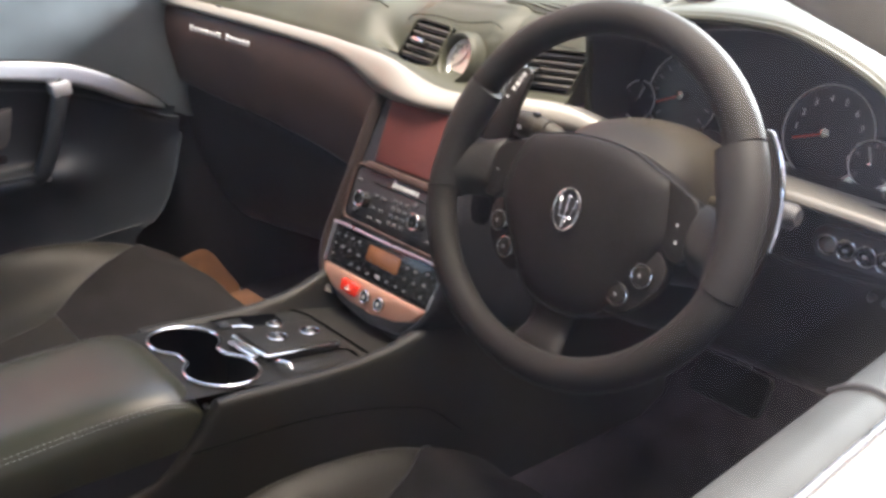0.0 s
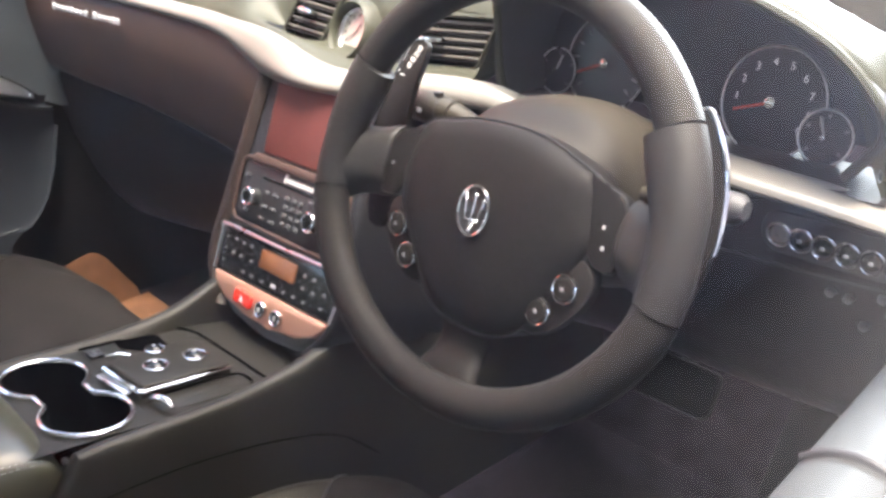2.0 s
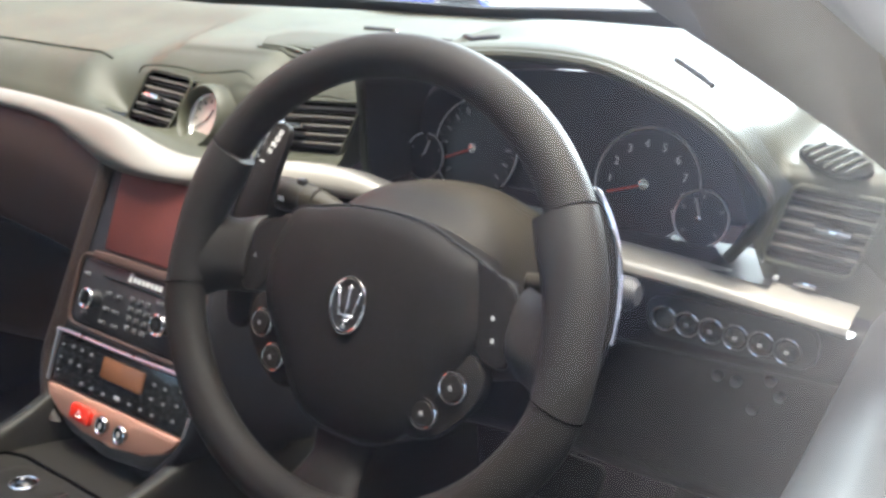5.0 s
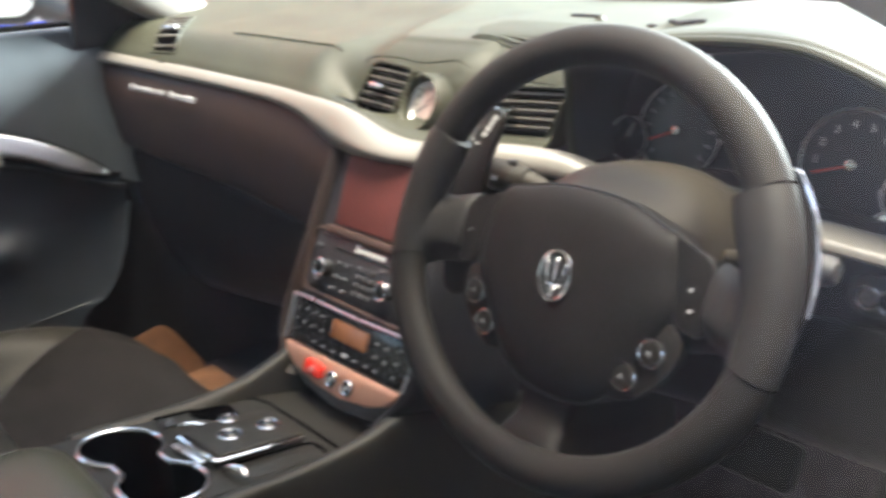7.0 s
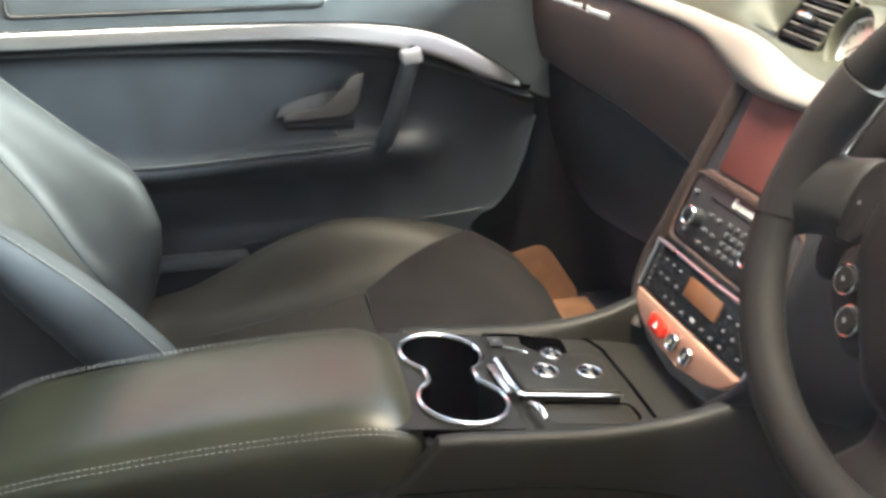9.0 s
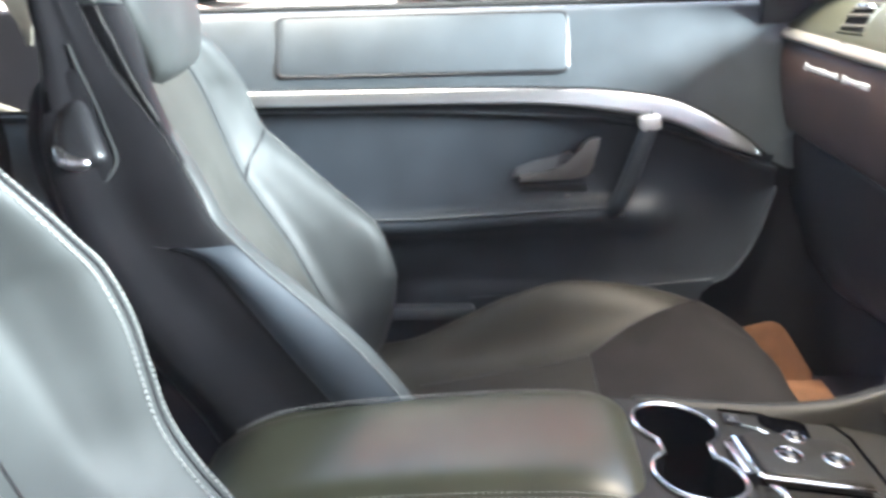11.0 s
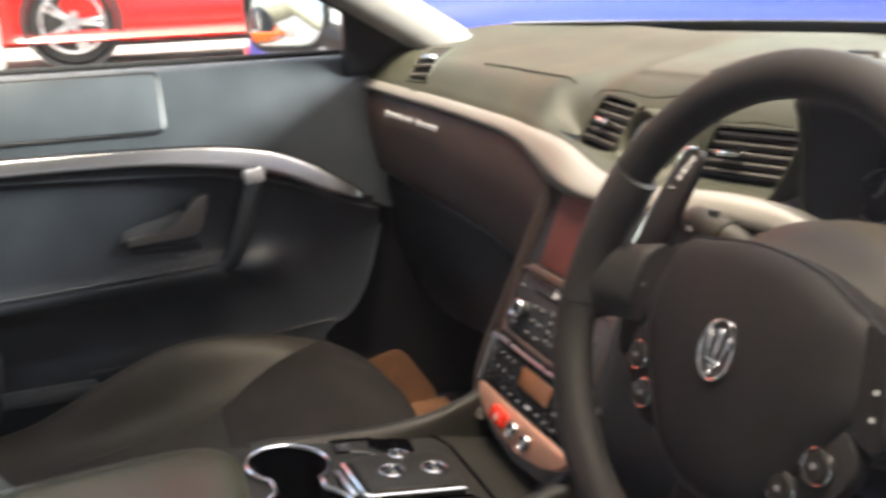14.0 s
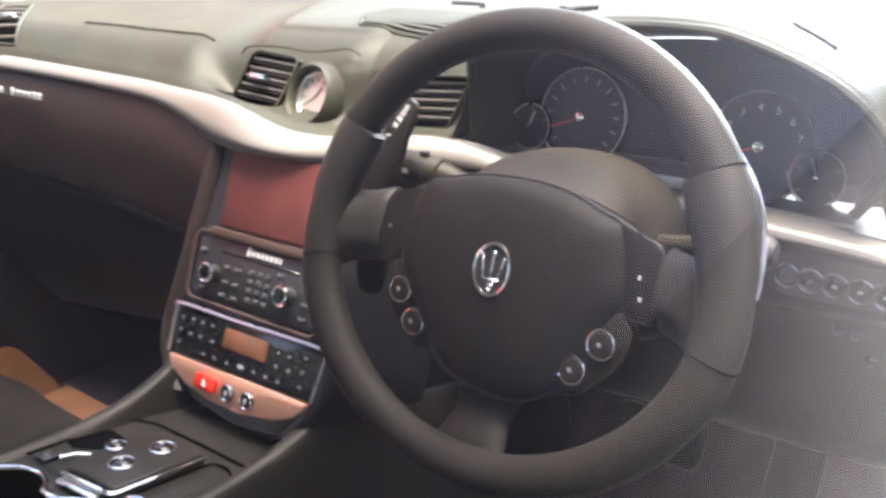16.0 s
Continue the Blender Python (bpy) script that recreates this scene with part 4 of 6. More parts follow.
def vent(name, centre, right, up, w, h, slats, skew=0.0, round_=0.012, handle=0.0, surround=M_DASH):
    """Air vent with recessed box, frame, slats and a bright tab."""
    r, u = Vector(right).normalized(), Vector(up).normalized()
    nrm = r.cross(u)
    u = nrm.cross(r)
    m = basis(Vector(centre), r, u, nrm)
    v = thing(name, centre, "air vent with black slats and a chrome tab", "air vent", "dashboard air vents")
    shear = Matrix(((1, skew, 0, 0), (0, 1, 0, 0), (0, 0, 1, 0), (0, 0, 0, 1)))
    cut_opening(top_pad, m @ shear, w, h)
    out = rounded(w, h, round_, 5)
    # backing and duct carry the vent's inner shade in their black
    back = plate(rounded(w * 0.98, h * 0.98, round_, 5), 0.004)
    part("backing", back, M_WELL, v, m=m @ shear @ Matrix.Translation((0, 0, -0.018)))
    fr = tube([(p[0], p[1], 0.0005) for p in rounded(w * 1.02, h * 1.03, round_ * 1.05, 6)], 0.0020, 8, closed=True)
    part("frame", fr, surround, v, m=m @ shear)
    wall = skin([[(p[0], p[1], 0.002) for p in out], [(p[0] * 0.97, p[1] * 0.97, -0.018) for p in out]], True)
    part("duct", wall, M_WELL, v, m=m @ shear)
    for k in range(slats):
        y = h * ((k + 1) / (slats + 1) - 0.5)
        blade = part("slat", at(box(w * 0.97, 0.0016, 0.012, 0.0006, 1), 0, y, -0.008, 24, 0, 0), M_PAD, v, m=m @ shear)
        # pale strip painted as the gleam on the slat's front edge
        part("slat_edge", at(box(w * 0.97, 0.0024, 0.0020, 0.0008, 1), 0, y + 0.0024, -0.0015, 0, 0, 0), M_SLAT, blade, "pale slat edge with its gleam put into the colour", m=m @ shear)
    tab = part("tab", at(box(0.026, 0.006, 0.012, 0.002), handle, 0.002, 0.004), M_CHROME, v, "chrome direction tab", m=m @ shear)
    part("thumb_wheel", at(box(0.016, 0.004, 0.006, 0.0015), handle * 0.3 + 0.004, -h * 0.5 - 0.011, 0.003), M_CHROME, v, "small chrome shut-off slide", m=m @ shear)
    part("thumb_dot", at(lathe([(0.0005, 0.003), (0.002, 0.0025), (0.002, 0), (0.0005, 0)], 12), handle * 0.3 - 0.016, -h * 0.5 - 0.011, 0.003), M_GREY_MARK, v, m=m @ shear)
    return v


vent("air_vent", (-0.069, 0.169, 0.856), (1, -0.02, -0.06), (0, 0.40, 0.92), 0.074, 0.060, 5, 0.30, 0.010, -0.004)
vent("air_vent", (0.118, 0.2030, 0.844), (1, 0.21, 0.02), (0, 0.12, 1.0), 0.096, 0.052, 5, 0.50, 0.007, -0.016)
vent("air_vent", (0.601, 0.2165, 0.825), (1, 0.10, -0.08), (0, 0.04, 1.0), 0.060, 0.056, 5, 0.22, 0.006, 0.006)

def draped_vent(lo_l, lo_r, hi_r, hi_l, slats):
    """Air vent that follows the rounded end of the top pad, between four places of the plan."""
    v = thing("air_vent", (lo_l[0], lo_l[1], on_dash(*lo_l)), "air vent with black slats and a chrome tab", "air vent", "dashboard air vents")

    def at_uv(f, g, up):
        x = (lo_l[0] * (1 - f) + lo_r[0] * f) * (1 - g) + (hi_l[0] * (1 - f) + hi_r[0] * f) * g
        y = (lo_l[1] * (1 - f) + lo_r[1] * f) * (1 - g) + (hi_l[1] * (1 - f) + hi_r[1] * f) * g
        return Vector((x, y, on_dash(x, y) + up))
    # flat black sheet stands in for the shaded duct
    part("backing", skin([[at_uv(f, g, 0.0010) for f in spaced(0, 1, 6)] for g in spaced(0, 1, 16)]), M_WELL, v)
    edge = [at_uv(f, 0, 0.001) for f in spaced(0, 1, 5)] + [at_uv(1, g, 0.001) for g in spaced(0.1, 0.9, 9)] + [at_uv(f, 1, 0.001) for f in spaced(1, 0, 5)] + [at_uv(0, g, 0.001) for g in spaced(0.9, 0.1, 9)]
    part("frame", tube(edge, 0.0022, 6, closed=True), M_DASH, v)
    for k in range(slats):
        g = (k + 0.5) / slats
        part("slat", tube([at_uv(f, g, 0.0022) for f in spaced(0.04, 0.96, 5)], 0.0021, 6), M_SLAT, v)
    part("tab", tube([at_uv(f, 0.40, 0.006) for f in spaced(0.32, 0.78, 4)], 0.0034, 8), M_CHROME, v, "chrome direction tab")
    part("thumb_wheel", tube([at_uv(f, -0.12, 0.002) for f in spaced(0.3, 0.6, 3)], 0.0018, 6), M_CHROME, v, "small chrome shut-off slide")
    return v


draped_vent((-0.520, 0.088), (-0.474, 0.102), (-0.556, 0.178), (-0.582, 0.150), 6)


# clock
ck = thing("dashboard_clock", (0.013, 0.156, 0.848), "oval chrome analogue clock set into the dashboard", "clock")
cu = Vector((0, 0.40, 0.92)).normalized()
cr = Vector((1, -0.02, 0)).normalized()
cm = basis(Vector((0.010, 0.162, 0.847)), cr, cu, cr.cross(cu))
cowl = [(1.42, -0.012), (1.36, -0.003), (1.26, 0.005), (1.16, 0.0075), (1.08, 0.006), (1.03, 0.001), (1.01, -0.010)]
part("cowl", skin([[(p[0] * k, p[1] * k, z) for p in oval(0.0255, 0.0270, 44)] for k, z in cowl], True), M_DASH, ck, "rounded leather cowl round the sunk clock", m=cm)
part("bezel", tube([(p[0], p[1], -0.005) for p in oval(0.0238, 0.0252, 40)], 0.0026, 10, closed=True), M_SATIN, ck, "polished chrome bezel", m=cm)
face = part("face", at(plate(oval(0.0230, 0.0245, 36), 0.003), 0, 0, -0.010), M_CLOCKFACE, ck, "silvery clock face", m=cm)
for k in range(12):
    a = radians(30 * k)
    part("hour_mark", at(box(0.0010, 0.004, 0.0006), 0.0180 * math.sin(a), 0.0192 * math.cos(a), -0.0066, 0, 0, -30 * k), M_COLUMN, face, m=cm)
part("hand", at(box(0.0012, 0.013, 0.0006), 0.003, 0.005, -0.0060, 0, 0, -30), M_BLACK, face, m=cm)
part("hand", at(box(0.0010, 0.017, 0.0006), -0.006, -0.004, -0.0054, 0, 0, 125), M_BLACK, face, m=cm)

# top grille of the dashboard
gr = thing("dashboard_grille", (0.06, 0.33, 0.92), "dark slotted grille in the dashboard top", "grille")
g0 = lambda y: between(y, (0.245, 0.010), (0.29, -0.030), (0.35, -0.045))
g1 = lambda y: between(y, (0.245, 0.120), (0.35, 0.135))
edge = [(g0(y), y) for y in spaced(0.243, 0.352, 10)] + [(x, 0.352) for x in spaced(-0.040, 0.130, 8)] + [(g1(y), y) for y in spaced(0.352, 0.243, 10)] + [(x, 0.243) for x in spaced(0.115, 0.016, 8)]
part("bezel", tube([(x, y, on_dash(x, y) + 0.0008) for x, y in edge], 0.0022, 6, closed=True), M_DASH, gr)
part("backing", skin([[(x, y, on_dash(x, y) + 0.0010) for x in spaced(g0(y), g1(y), 8)] for y in spaced(0.244, 0.351, 8)]), M_MATTE, gr)
for k in range(13):
    y = 0.249 + 0.0080 * k
    rows = []
    for x in spaced(g0(y) + 0.004, g1(y) - 0.004, 6):
        z = on_dash(x, y)
        rows.append([(x, y - 0.0024, z + 0.0012), (x, y - 0.0022, z + 0.0034), (x, y + 0.0022, z + 0.0042), (x, y + 0.0024, z + 0.0014)])
    part("slat", skin(rows, True, True), M_DASH, gr)
part("sensor", at(lathe([(0.001, 0.007), (0.004, 0.005), (0.006, 0)], 14), 0.055, 0.41, on_dash(0.055, 0.41)), M_COLUMN, gr, "small round light sensor")

# seam round the raised pod of vents and clock
seam = curve([(-0.118, 0.182, 0.880), (-0.108, 0.1835, 0.888), (-0.074, 0.1795, 0.8915), (-0.043, 0.1805, 0.8915), (-0.010, 0.1825, 0.8885), (0.023, 0.1835, 0.8915), (0.042, 0.1905, 0.8935), (0.054, 0.1965, 0.886)], 30)
part("pod_seam", tube([p + Vector((0, -0.0008, 0.0004)) for p in seam], 0.0010, 6), M_DASHSEAM, dash)
part("pod_seam", tube(curve([(0.066, 0.2005, 0.871), (0.095, 0.208, 0.872), (0.124, 0.2135, 0.8745), (0.168, 0.2185, 0.873)], 14), 0.0010, 6), M_DASHSEAM, dash)

# instrument hood lining and cluster
clu = thing("instrument_cluster", (0.36, 0.26, 0.80), "dark instrument cluster with two large round dials", "instruments")
lip = curve([(0.196, 0.207, 0.797), (0.188, 0.208, 0.820), (0.186, 0.208, 0.845), (0.187, 0.206, 0.870), (0.193, 0.198, 0.890), (0.208, 0.182, 0.902), (0.235, 0.172, 0.911), (0.29, 0.170, 0.925), (0.357, 0.170, 0.932), (0.42, 0.170, 0.932), (0.464, 0.170, 0.925), (0.527, 0.171, 0.899), (0.562, 0.174, 0.868), (0.572, 0.182, 0.840), (0.545, 0.196, 0.800)], 60)
inner = [Vector((0.36 + (p.x - 0.36) * 0.97, 0.215 + 0.01 * math.sin(i / 59 * math.pi), 0.835 + (p.z - 0.835) * 0.93)) for i, p in enumerate(lip)]
rear = [Vector((0.36 + (p.x - 0.36) * 0.92, 0.285 - 0.03 * (p.z - 0.8), 0.828 + (p.z - 0.828) * 0.80)) for p in lip]
part("hood_lining", skin([lip, inner, rear]), M_MATTE, clu, "matte black hood lining")
part("hood_edge", tube(lip, 0.0045, 8), M_DASH, clu, "leather-wrapped hood lip")
cl_up = Vector((0, 0.20, 0.98)).normalized()
cl_m = basis(Vector((0.36, 0.262, 0.828)), Vector((1, 0, 0)), cl_up, Vector((1, 0, 0)).cross(cl_up))
part("panel", plate([(p.x - 0.36, (p.z - 0.828) * 1.02) for p in rear], 0.006, 0.002), M_DIAL, clu, m=cl_m @ Matrix.Translation((0, 0, -0.016)))
part("lower_shelf", loft([[(x, 0.197, 0.7975 - 0.012 * max(0, (x - 0.4) / 0.16)) for x in spaced(0.17, 0.575, 6)], [(x, 0.24, 0.789) for x in spaced(0.17, 0.575, 6)], [(x, 0.285, 0.782) for x in spaced(0.18, 0.565, 6)]], 8, 12), M_FLANK, clu)


def dial(x, z, r, ticks, needle, y=0.0):
    m = cl_m @ Matrix.Translation((x, z, -0.008 + y))
    d = part("dial", plate(oval(r, r, 40), 0.003), M_DIAL, clu, m=m)
    part("dial_ring", tube([(p[0], p[1], 0.004) for p in oval(r, r, 48)], 0.0008, 8, closed=True), M_SATIN, d, "thin chrome dial ring", m=m)
    for k in range(ticks):
        a = radians(-130 + 260 * k / (ticks - 1))
        part("mark", at(box(0.0022, r * 0.14, 0.0006), r * 0.78 * math.sin(a), r * 0.78 * math.cos(a), 0.0036, 0, 0, -math.degrees(a)), M_DIM_MARK, d, m=m)
        if r > 0.04:
            part("minor_mark", at(box(0.0008, r * 0.07, 0.0006), r * 0.9 * math.sin(a + 0.14), r * 0.9 * math.cos(a + 0.14), 0.0036, 0, 0, -math.degrees(a + 0.14)), M_DIM_MARK, d, m=m)
    b = radians(needle)
    part("needle", at(box(0.0018, r * 0.82, 0.0012), r * 0.34 * math.sin(b), r * 0.34 * math.cos(b), 0.006, 0, 0, -needle), M_NEEDLE if r > 0.03 else M_GREY_MARK, d, "thin red needle" if r > 0.03 else "thin pale needle", m=m)
    part("hub", at(lathe([(0.0005, 0.007), (r * 0.10, 0.006), (r * 0.12, 0)], 20), 0, 0, 0.004), M_CHROME, d, "small bright needle hub", m=m)


dial(-0.087, 0.006, 0.0465, 13, -112)
dial(0.087, -0.002, 0.0465, 0, -108)
dial(-0.143, -0.009, 0.0225, 5, 20, 0.003)
dial(0.1385, -0.0215, 0.0225, 5, -20, 0.003)

# numerals of the rev counter, turned with the dial
for k in range(9):
    a = radians(-89 + 27 * k)
    lettering(str(k + 1), 0.0095, M_GREY_MARK, clu, cl_m @ Matrix.Translation((0.087 + 0.0335 * math.sin(a), -0.002 + 0.0335 * math.cos(a), -0.0042)), "numeral")
# small defroster slots in the hood's top
for nm, xa, ya, xb, yb in (("defroster_slot", 0.470, 0.250, 0.512, 0.222), ("defroster_slot", 0.150, 0.378, 0.240, 0.352), ("defroster_slot", -0.012, 0.434, 0.034, 0.432)):
    part(nm, tube([(xa + (xb - xa) * f, ya + (yb - ya) * f, on_dash(xa + (xb - xa) * f, ya + (yb - ya) * f) + 0.0006) for f in spaced(0, 1, 8)], 0.0035, 6, squash=0.6), M_MATTE, dash)
tw = thing("tweeter_grille", (0.60, 0.225, 0.885), "small dark slotted tweeter grille at the dashboard's end", "grille")
tm = Matrix.Translation((0.598, 0.236, on_dash(0.598, 0.236) + 0.001)) @ pose(0, 0, 0, 14, 6, -38)
part("plate", plate(oval(0.034, 0.017, 28), 0.003, 0.001), M_WELL, tw, m=tm)
for k in range(6):
    part("slat", at(box(0.0030, 0.030 - 0.0016 * abs(2 * k - 5), 0.003, 0.001, 1), -0.023 + 0.0092 * k, 0, 0.004, 0, 0, 10), M_DASHSEAM, tw, m=tm)

# lower dash on the driver's side
rows = []
for x in spaced(0.10, 0.655, 24):
    y, z = trim_y(x), trim_dn(x)
    y = max(y, 0.17)
    rows.append(curve([(x, y + 0.006, z), (x, y - 0.002, z - 0.008), (x, y - 0.004, z - 0.03), (x, y + 0.000, 0.715), (x, y + 0.015, 0.700), (x, y + 0.05, 0.62), (x, y + 0.12, 0.52), (x, 0.45, 0.47)], 26))
part("knee_panel", skin(rows), M_FLANK, dash, "dark knee panel under the column")
sw = thing("switch_row", (0.55, 0.195, 0.743), "row of six round chrome-ringed switches", "switches")
part("panel", at(plate(rounded(0.128, 0.034, 0.014, 6), 0.006, 0.002), 0.549, 0.205, 0.743, 90, 0, 1), M_BLACK, sw)
for k in range(6):
    x = 0.502 + 0.0187 * k
    b = part("switch", at(lathe([(0.0005, 0.008), (0.0072, 0.007), (0.008, 0)], 20), x, 0.200 - 0.001 * k, 0.7435, 90, 0, 0), M_GLOSS if k else M_SATIN, sw)
    part("switch_ring", at(ring(0.0094, 0.0009, 28, 6), x, 0.193 - 0.001 * k, 0.7435, 90, 0, 0), M_CHROME, b, "thin chrome ring")
    part("symbol", at(box(0.0035, 0.0008, 0.0025, 0.0005, 1), x, 0.191 - 0.001 * k, 0.7435), M_GREY_MARK, b)
for x, y, z in ((0.537, 0.226, 0.695), (0.551, 0.228, 0.693), (0.577, 0.227, 0.702), (0.583, 0.235, 0.687), (0.562, 0.240, 0.668)):
    part("small_button", at(lathe([(0.0005, 0.006), (0.004, 0.005), (0.0045, -0.002)], 14), x, y, z, 110, 0, 0), M_SMALL_BUTTON, sw)


# ---------------------------------------------------------------- centre stack
SD = Vector((0, 0.062, 0.157)).normalized()
SN = Vector((0, -SD.z, SD.y))
SM = basis(Vector((0.0085, 0.060, 0.668)), Vector((1, 0, 0)), SD, SN)
st = thing("center_stack", (0.0085, 0.10, 0.52), "centre stack with dark screen, radio and climate panels", "console")
# body: a shell with rounded lower end
rows = []
for v in spaced(0.150, -0.150, 34):
    w = ease(-v, (-0.15, 0.094), (-0.10, 0.097), (-0.03, 0.110), (0.04, 0.118), (0.09, 0.120), (0.115, 0.108), (0.135, 0.082), (0.150, 0.050))
    d = 0.0 if v > -0.10 else -0.012 * ((-v - 0.10) / 0.05) ** 2
    base = SM @ Vector((0, v, 0))
    r = []
    for x, n in ((-w - 0.006, -0.16), (-w - 0.004, -0.05), (-w - 0.001, -0.012), (-w + 0.006, -0.006 + d), (-w * 0.5, -0.006 + d), (w * 0.5, -0.006 + d), (w - 0.006, -0.006 + d), (w + 0.001, -0.012), (w + 0.004, -0.05), (w + 0.006, -0.16)):
        r.append(SM @ Vector((x, v, n)))
    rows.append(r)
part("body", skin(rows), M_LEATHER_DARK, st)
flank = []
for s in (-1, 1):
    # padded flanks beside the screen and radio
    sec = []
    for v in spaced(0.140, -0.135, 9):
        w = ease(-v, (-0.15, 0.098), (-0.03, 0.112), (0.04, 0.120), (0.09, 0.122), (0.135, 0.088))
        sec.append([SM @ Vector((s * (w - 0.012), v, -0.004)), SM @ Vector((s * (w - 0.004), v, 0.004)), SM @ Vector((s * (w + 0.006), v, 0.000)), SM @ Vector((s * (w + 0.010), v, -0.03)), SM @ Vector((s * (w + 0.012), v, -0.12))])
    part("side_flank", loft(sec, 24, 16), M_STACK if s < 0 else M_LEATHER_DARK, st)
# screen in a recess
sc = part("screen_frame", at(plate(rounded(0.150, 0.092, 0.006, 4), 0.006, 0.002), 0.002, 0.092, -0.010), M_BLACK, st, m=SM)
part("screen", at(plate(rounded(0.136, 0.082, 0.003, 3), 0.003, 0.001), 0.002, 0.093, -0.003), M_SCREEN, sc, "dark display with a red reflection in its colour", m=SM)
part("screen_ledge", at(box(0.156, 0.010, 0.014, 0.003), 0.002, 0.044, -0.001), M_FASCIA, st, m=SM)
# radio
ra = part("radio", at(plate(rounded(0.196, 0.066, 0.010, 4), 0.008, 0.003), 0.003, 0.005, -0.008), M_BLACK, st, "black radio panel with chrome knobs", m=SM)
part("slot", at(box(0.120, 0.003, 0.002, 0.0008, 1), 0.005, 0.0245, 0.000), M_GLOSS, ra, m=SM)
random.seed(5)
for k in range(8):
    part("brand_bar", at(box(0.0052, 0.006 + 0.004 * (k == 0), 0.0014, 0.0005, 1), -0.012 + 0.0068 * k, 0.0315 + 0.001 * (k == 0), 0.0005, 0, 0, -10), M_WHITE_MARK, ra, m=SM)
for x in (-0.060, 0.056):
    kn = part("knob", at(lathe([(0.0005, 0.013), (0.0075, 0.013), (0.0092, 0.011), (0.0098, 0)], 28), x, 0.0, 0.0), M_BLACK, ra, m=SM)
    part("knob_ring", at(ring(0.0092, 0.0019, 28, 8), x, 0.0, 0.0125), M_CHROME, kn, "chrome knob ring", m=SM)
    part("knob_face", at(plate(oval(0.006, 0.006, 20), 0.002), x, 0, 0.0125), M_GLOSS, kn, m=SM)
for i in range(3):
    for j in range(4):
        part("button", at(box(0.0080, 0.0062, 0.003, 0.001, 1), -0.002 + 0.0125 * i, 0.012 - 0.0095 * j, 0.001), M_MATTE, ra, m=SM)
        part("button_mark", at(box(0.0020, 0.0020, 0.0006), -0.002 + 0.0125 * i, 0.012 - 0.0095 * j, 0.0028), M_DIM_MARK, ra, m=SM)
for x, y in ((-0.040, 0.010), (-0.040, -0.006), (-0.024, 0.010), (-0.024, -0.006), (-0.042, -0.020), (-0.022, -0.020), (-0.083, 0.022), (-0.075, -0.018), (0.080, 0.012), (0.080, -0.004), (0.080, -0.018), (0.040, 0.018)):
    part("button", at(box(0.010, 0.0045, 0.003, 0.001, 1), x, y, 0.001), M_MATTE, ra, m=SM)
    part("button_mark", at(box(0.005, 0.0014, 0.0006), x, y, 0.0028), M_DIM_MARK, ra, m=SM)
part("radio_edge", tube([(p[0] + 0.003, p[1] + 0.005, 0.001) for p in rounded(0.204, 0.074, 0.013, 6)], 0.0022, 6, closed=True), M_FASCIA, st, m=SM)
# climate panel
clm = part("climate_panel", at(plate([(-0.103, -0.044), (0.121, -0.041), (0.114, -0.092), (-0.106, -0.097)], 0.008, 0.002), 0, 0, -0.006), M_GLOSS, st, "glossy black climate panel with small lit marks", m=SM)
edge = [(-0.106, -0.096), (-0.105, -0.050), (-0.098, -0.042), (0.0, -0.0405), (0.116, -0.038), (0.123, -0.045), (0.116, -0.091)]
part("climate_frame", tube([(p.x, p.y, 0.003) for p in curve([(x, y, 0) for x, y in edge], 40)], 0.0024, 8), M_SATIN, clm, "bright thin frame", m=SM)
part("display", at(plate(rounded(0.066, 0.021, 0.002, 2), 0.003, 0.0008), 0.011, -0.0605, 0.001), M_LCD, clm, "display window with an orange reflection in its colour", m=SM)
for x, y in ((-0.094, -0.056), (-0.094, -0.069), (-0.094, -0.083), (-0.076, -0.054), (-0.060, -0.054), (-0.044, -0.054), (-0.076, -0.070), (-0.060, -0.070), (-0.040, -0.070), (-0.050, -0.086), (-0.032, -0.086), (-0.012, -0.086), (0.010, -0.084), (0.030, -0.084), (0.048, -0.084), (0.066, -0.084), (0.060, -0.056), (0.076, -0.056), (0.060, -0.070), (0.078, -0.070), (0.098, -0.052), (0.097, -0.066), (0.096, -0.081)):
    big = abs(x - 0.010) < 0.002
    part("button", at(box(0.011, 0.009, 0.002, 0.0008, 1), x, y, 0.0013), M_GLOSS, clm, m=SM)
    part("button_mark", at(box(0.008 if big else 0.0028, 0.0035 if big else 0.0015, 0.0006), x, y, 0.0026), M_GREY_MARK, clm, m=SM)
# silver apron with hazard switch and two small round switches
ap = [(-0.106, -0.0985), (0.1135, -0.0935), (0.107, -0.102), (0.092, -0.114), (0.066, -0.124), (0.020, -0.130), (-0.030, -0.131), (-0.072, -0.124), (-0.098, -0.112)]
apron = part("apron", at(plate(ap, 0.008, 0.003), 0, 0, -0.004), M_COPPER, st, "warm copper-toned satin apron below the climate panel", m=SM)
part("hazard_switch", at(plate(rounded(0.034, 0.016, 0.004, 4), 0.006, 0.002), -0.034, -0.113, 0.003, 0, 0, -2), M_RED, apron, "red hazard switch", m=SM)
part("hazard_symbol", at(tube([(0, 0.0035, 0), (-0.004, -0.003, 0), (0.004, -0.003, 0)], 0.0006, 4, closed=True), -0.034, -0.113, 0.0095), M_WHITE_MARK, apron, m=SM)
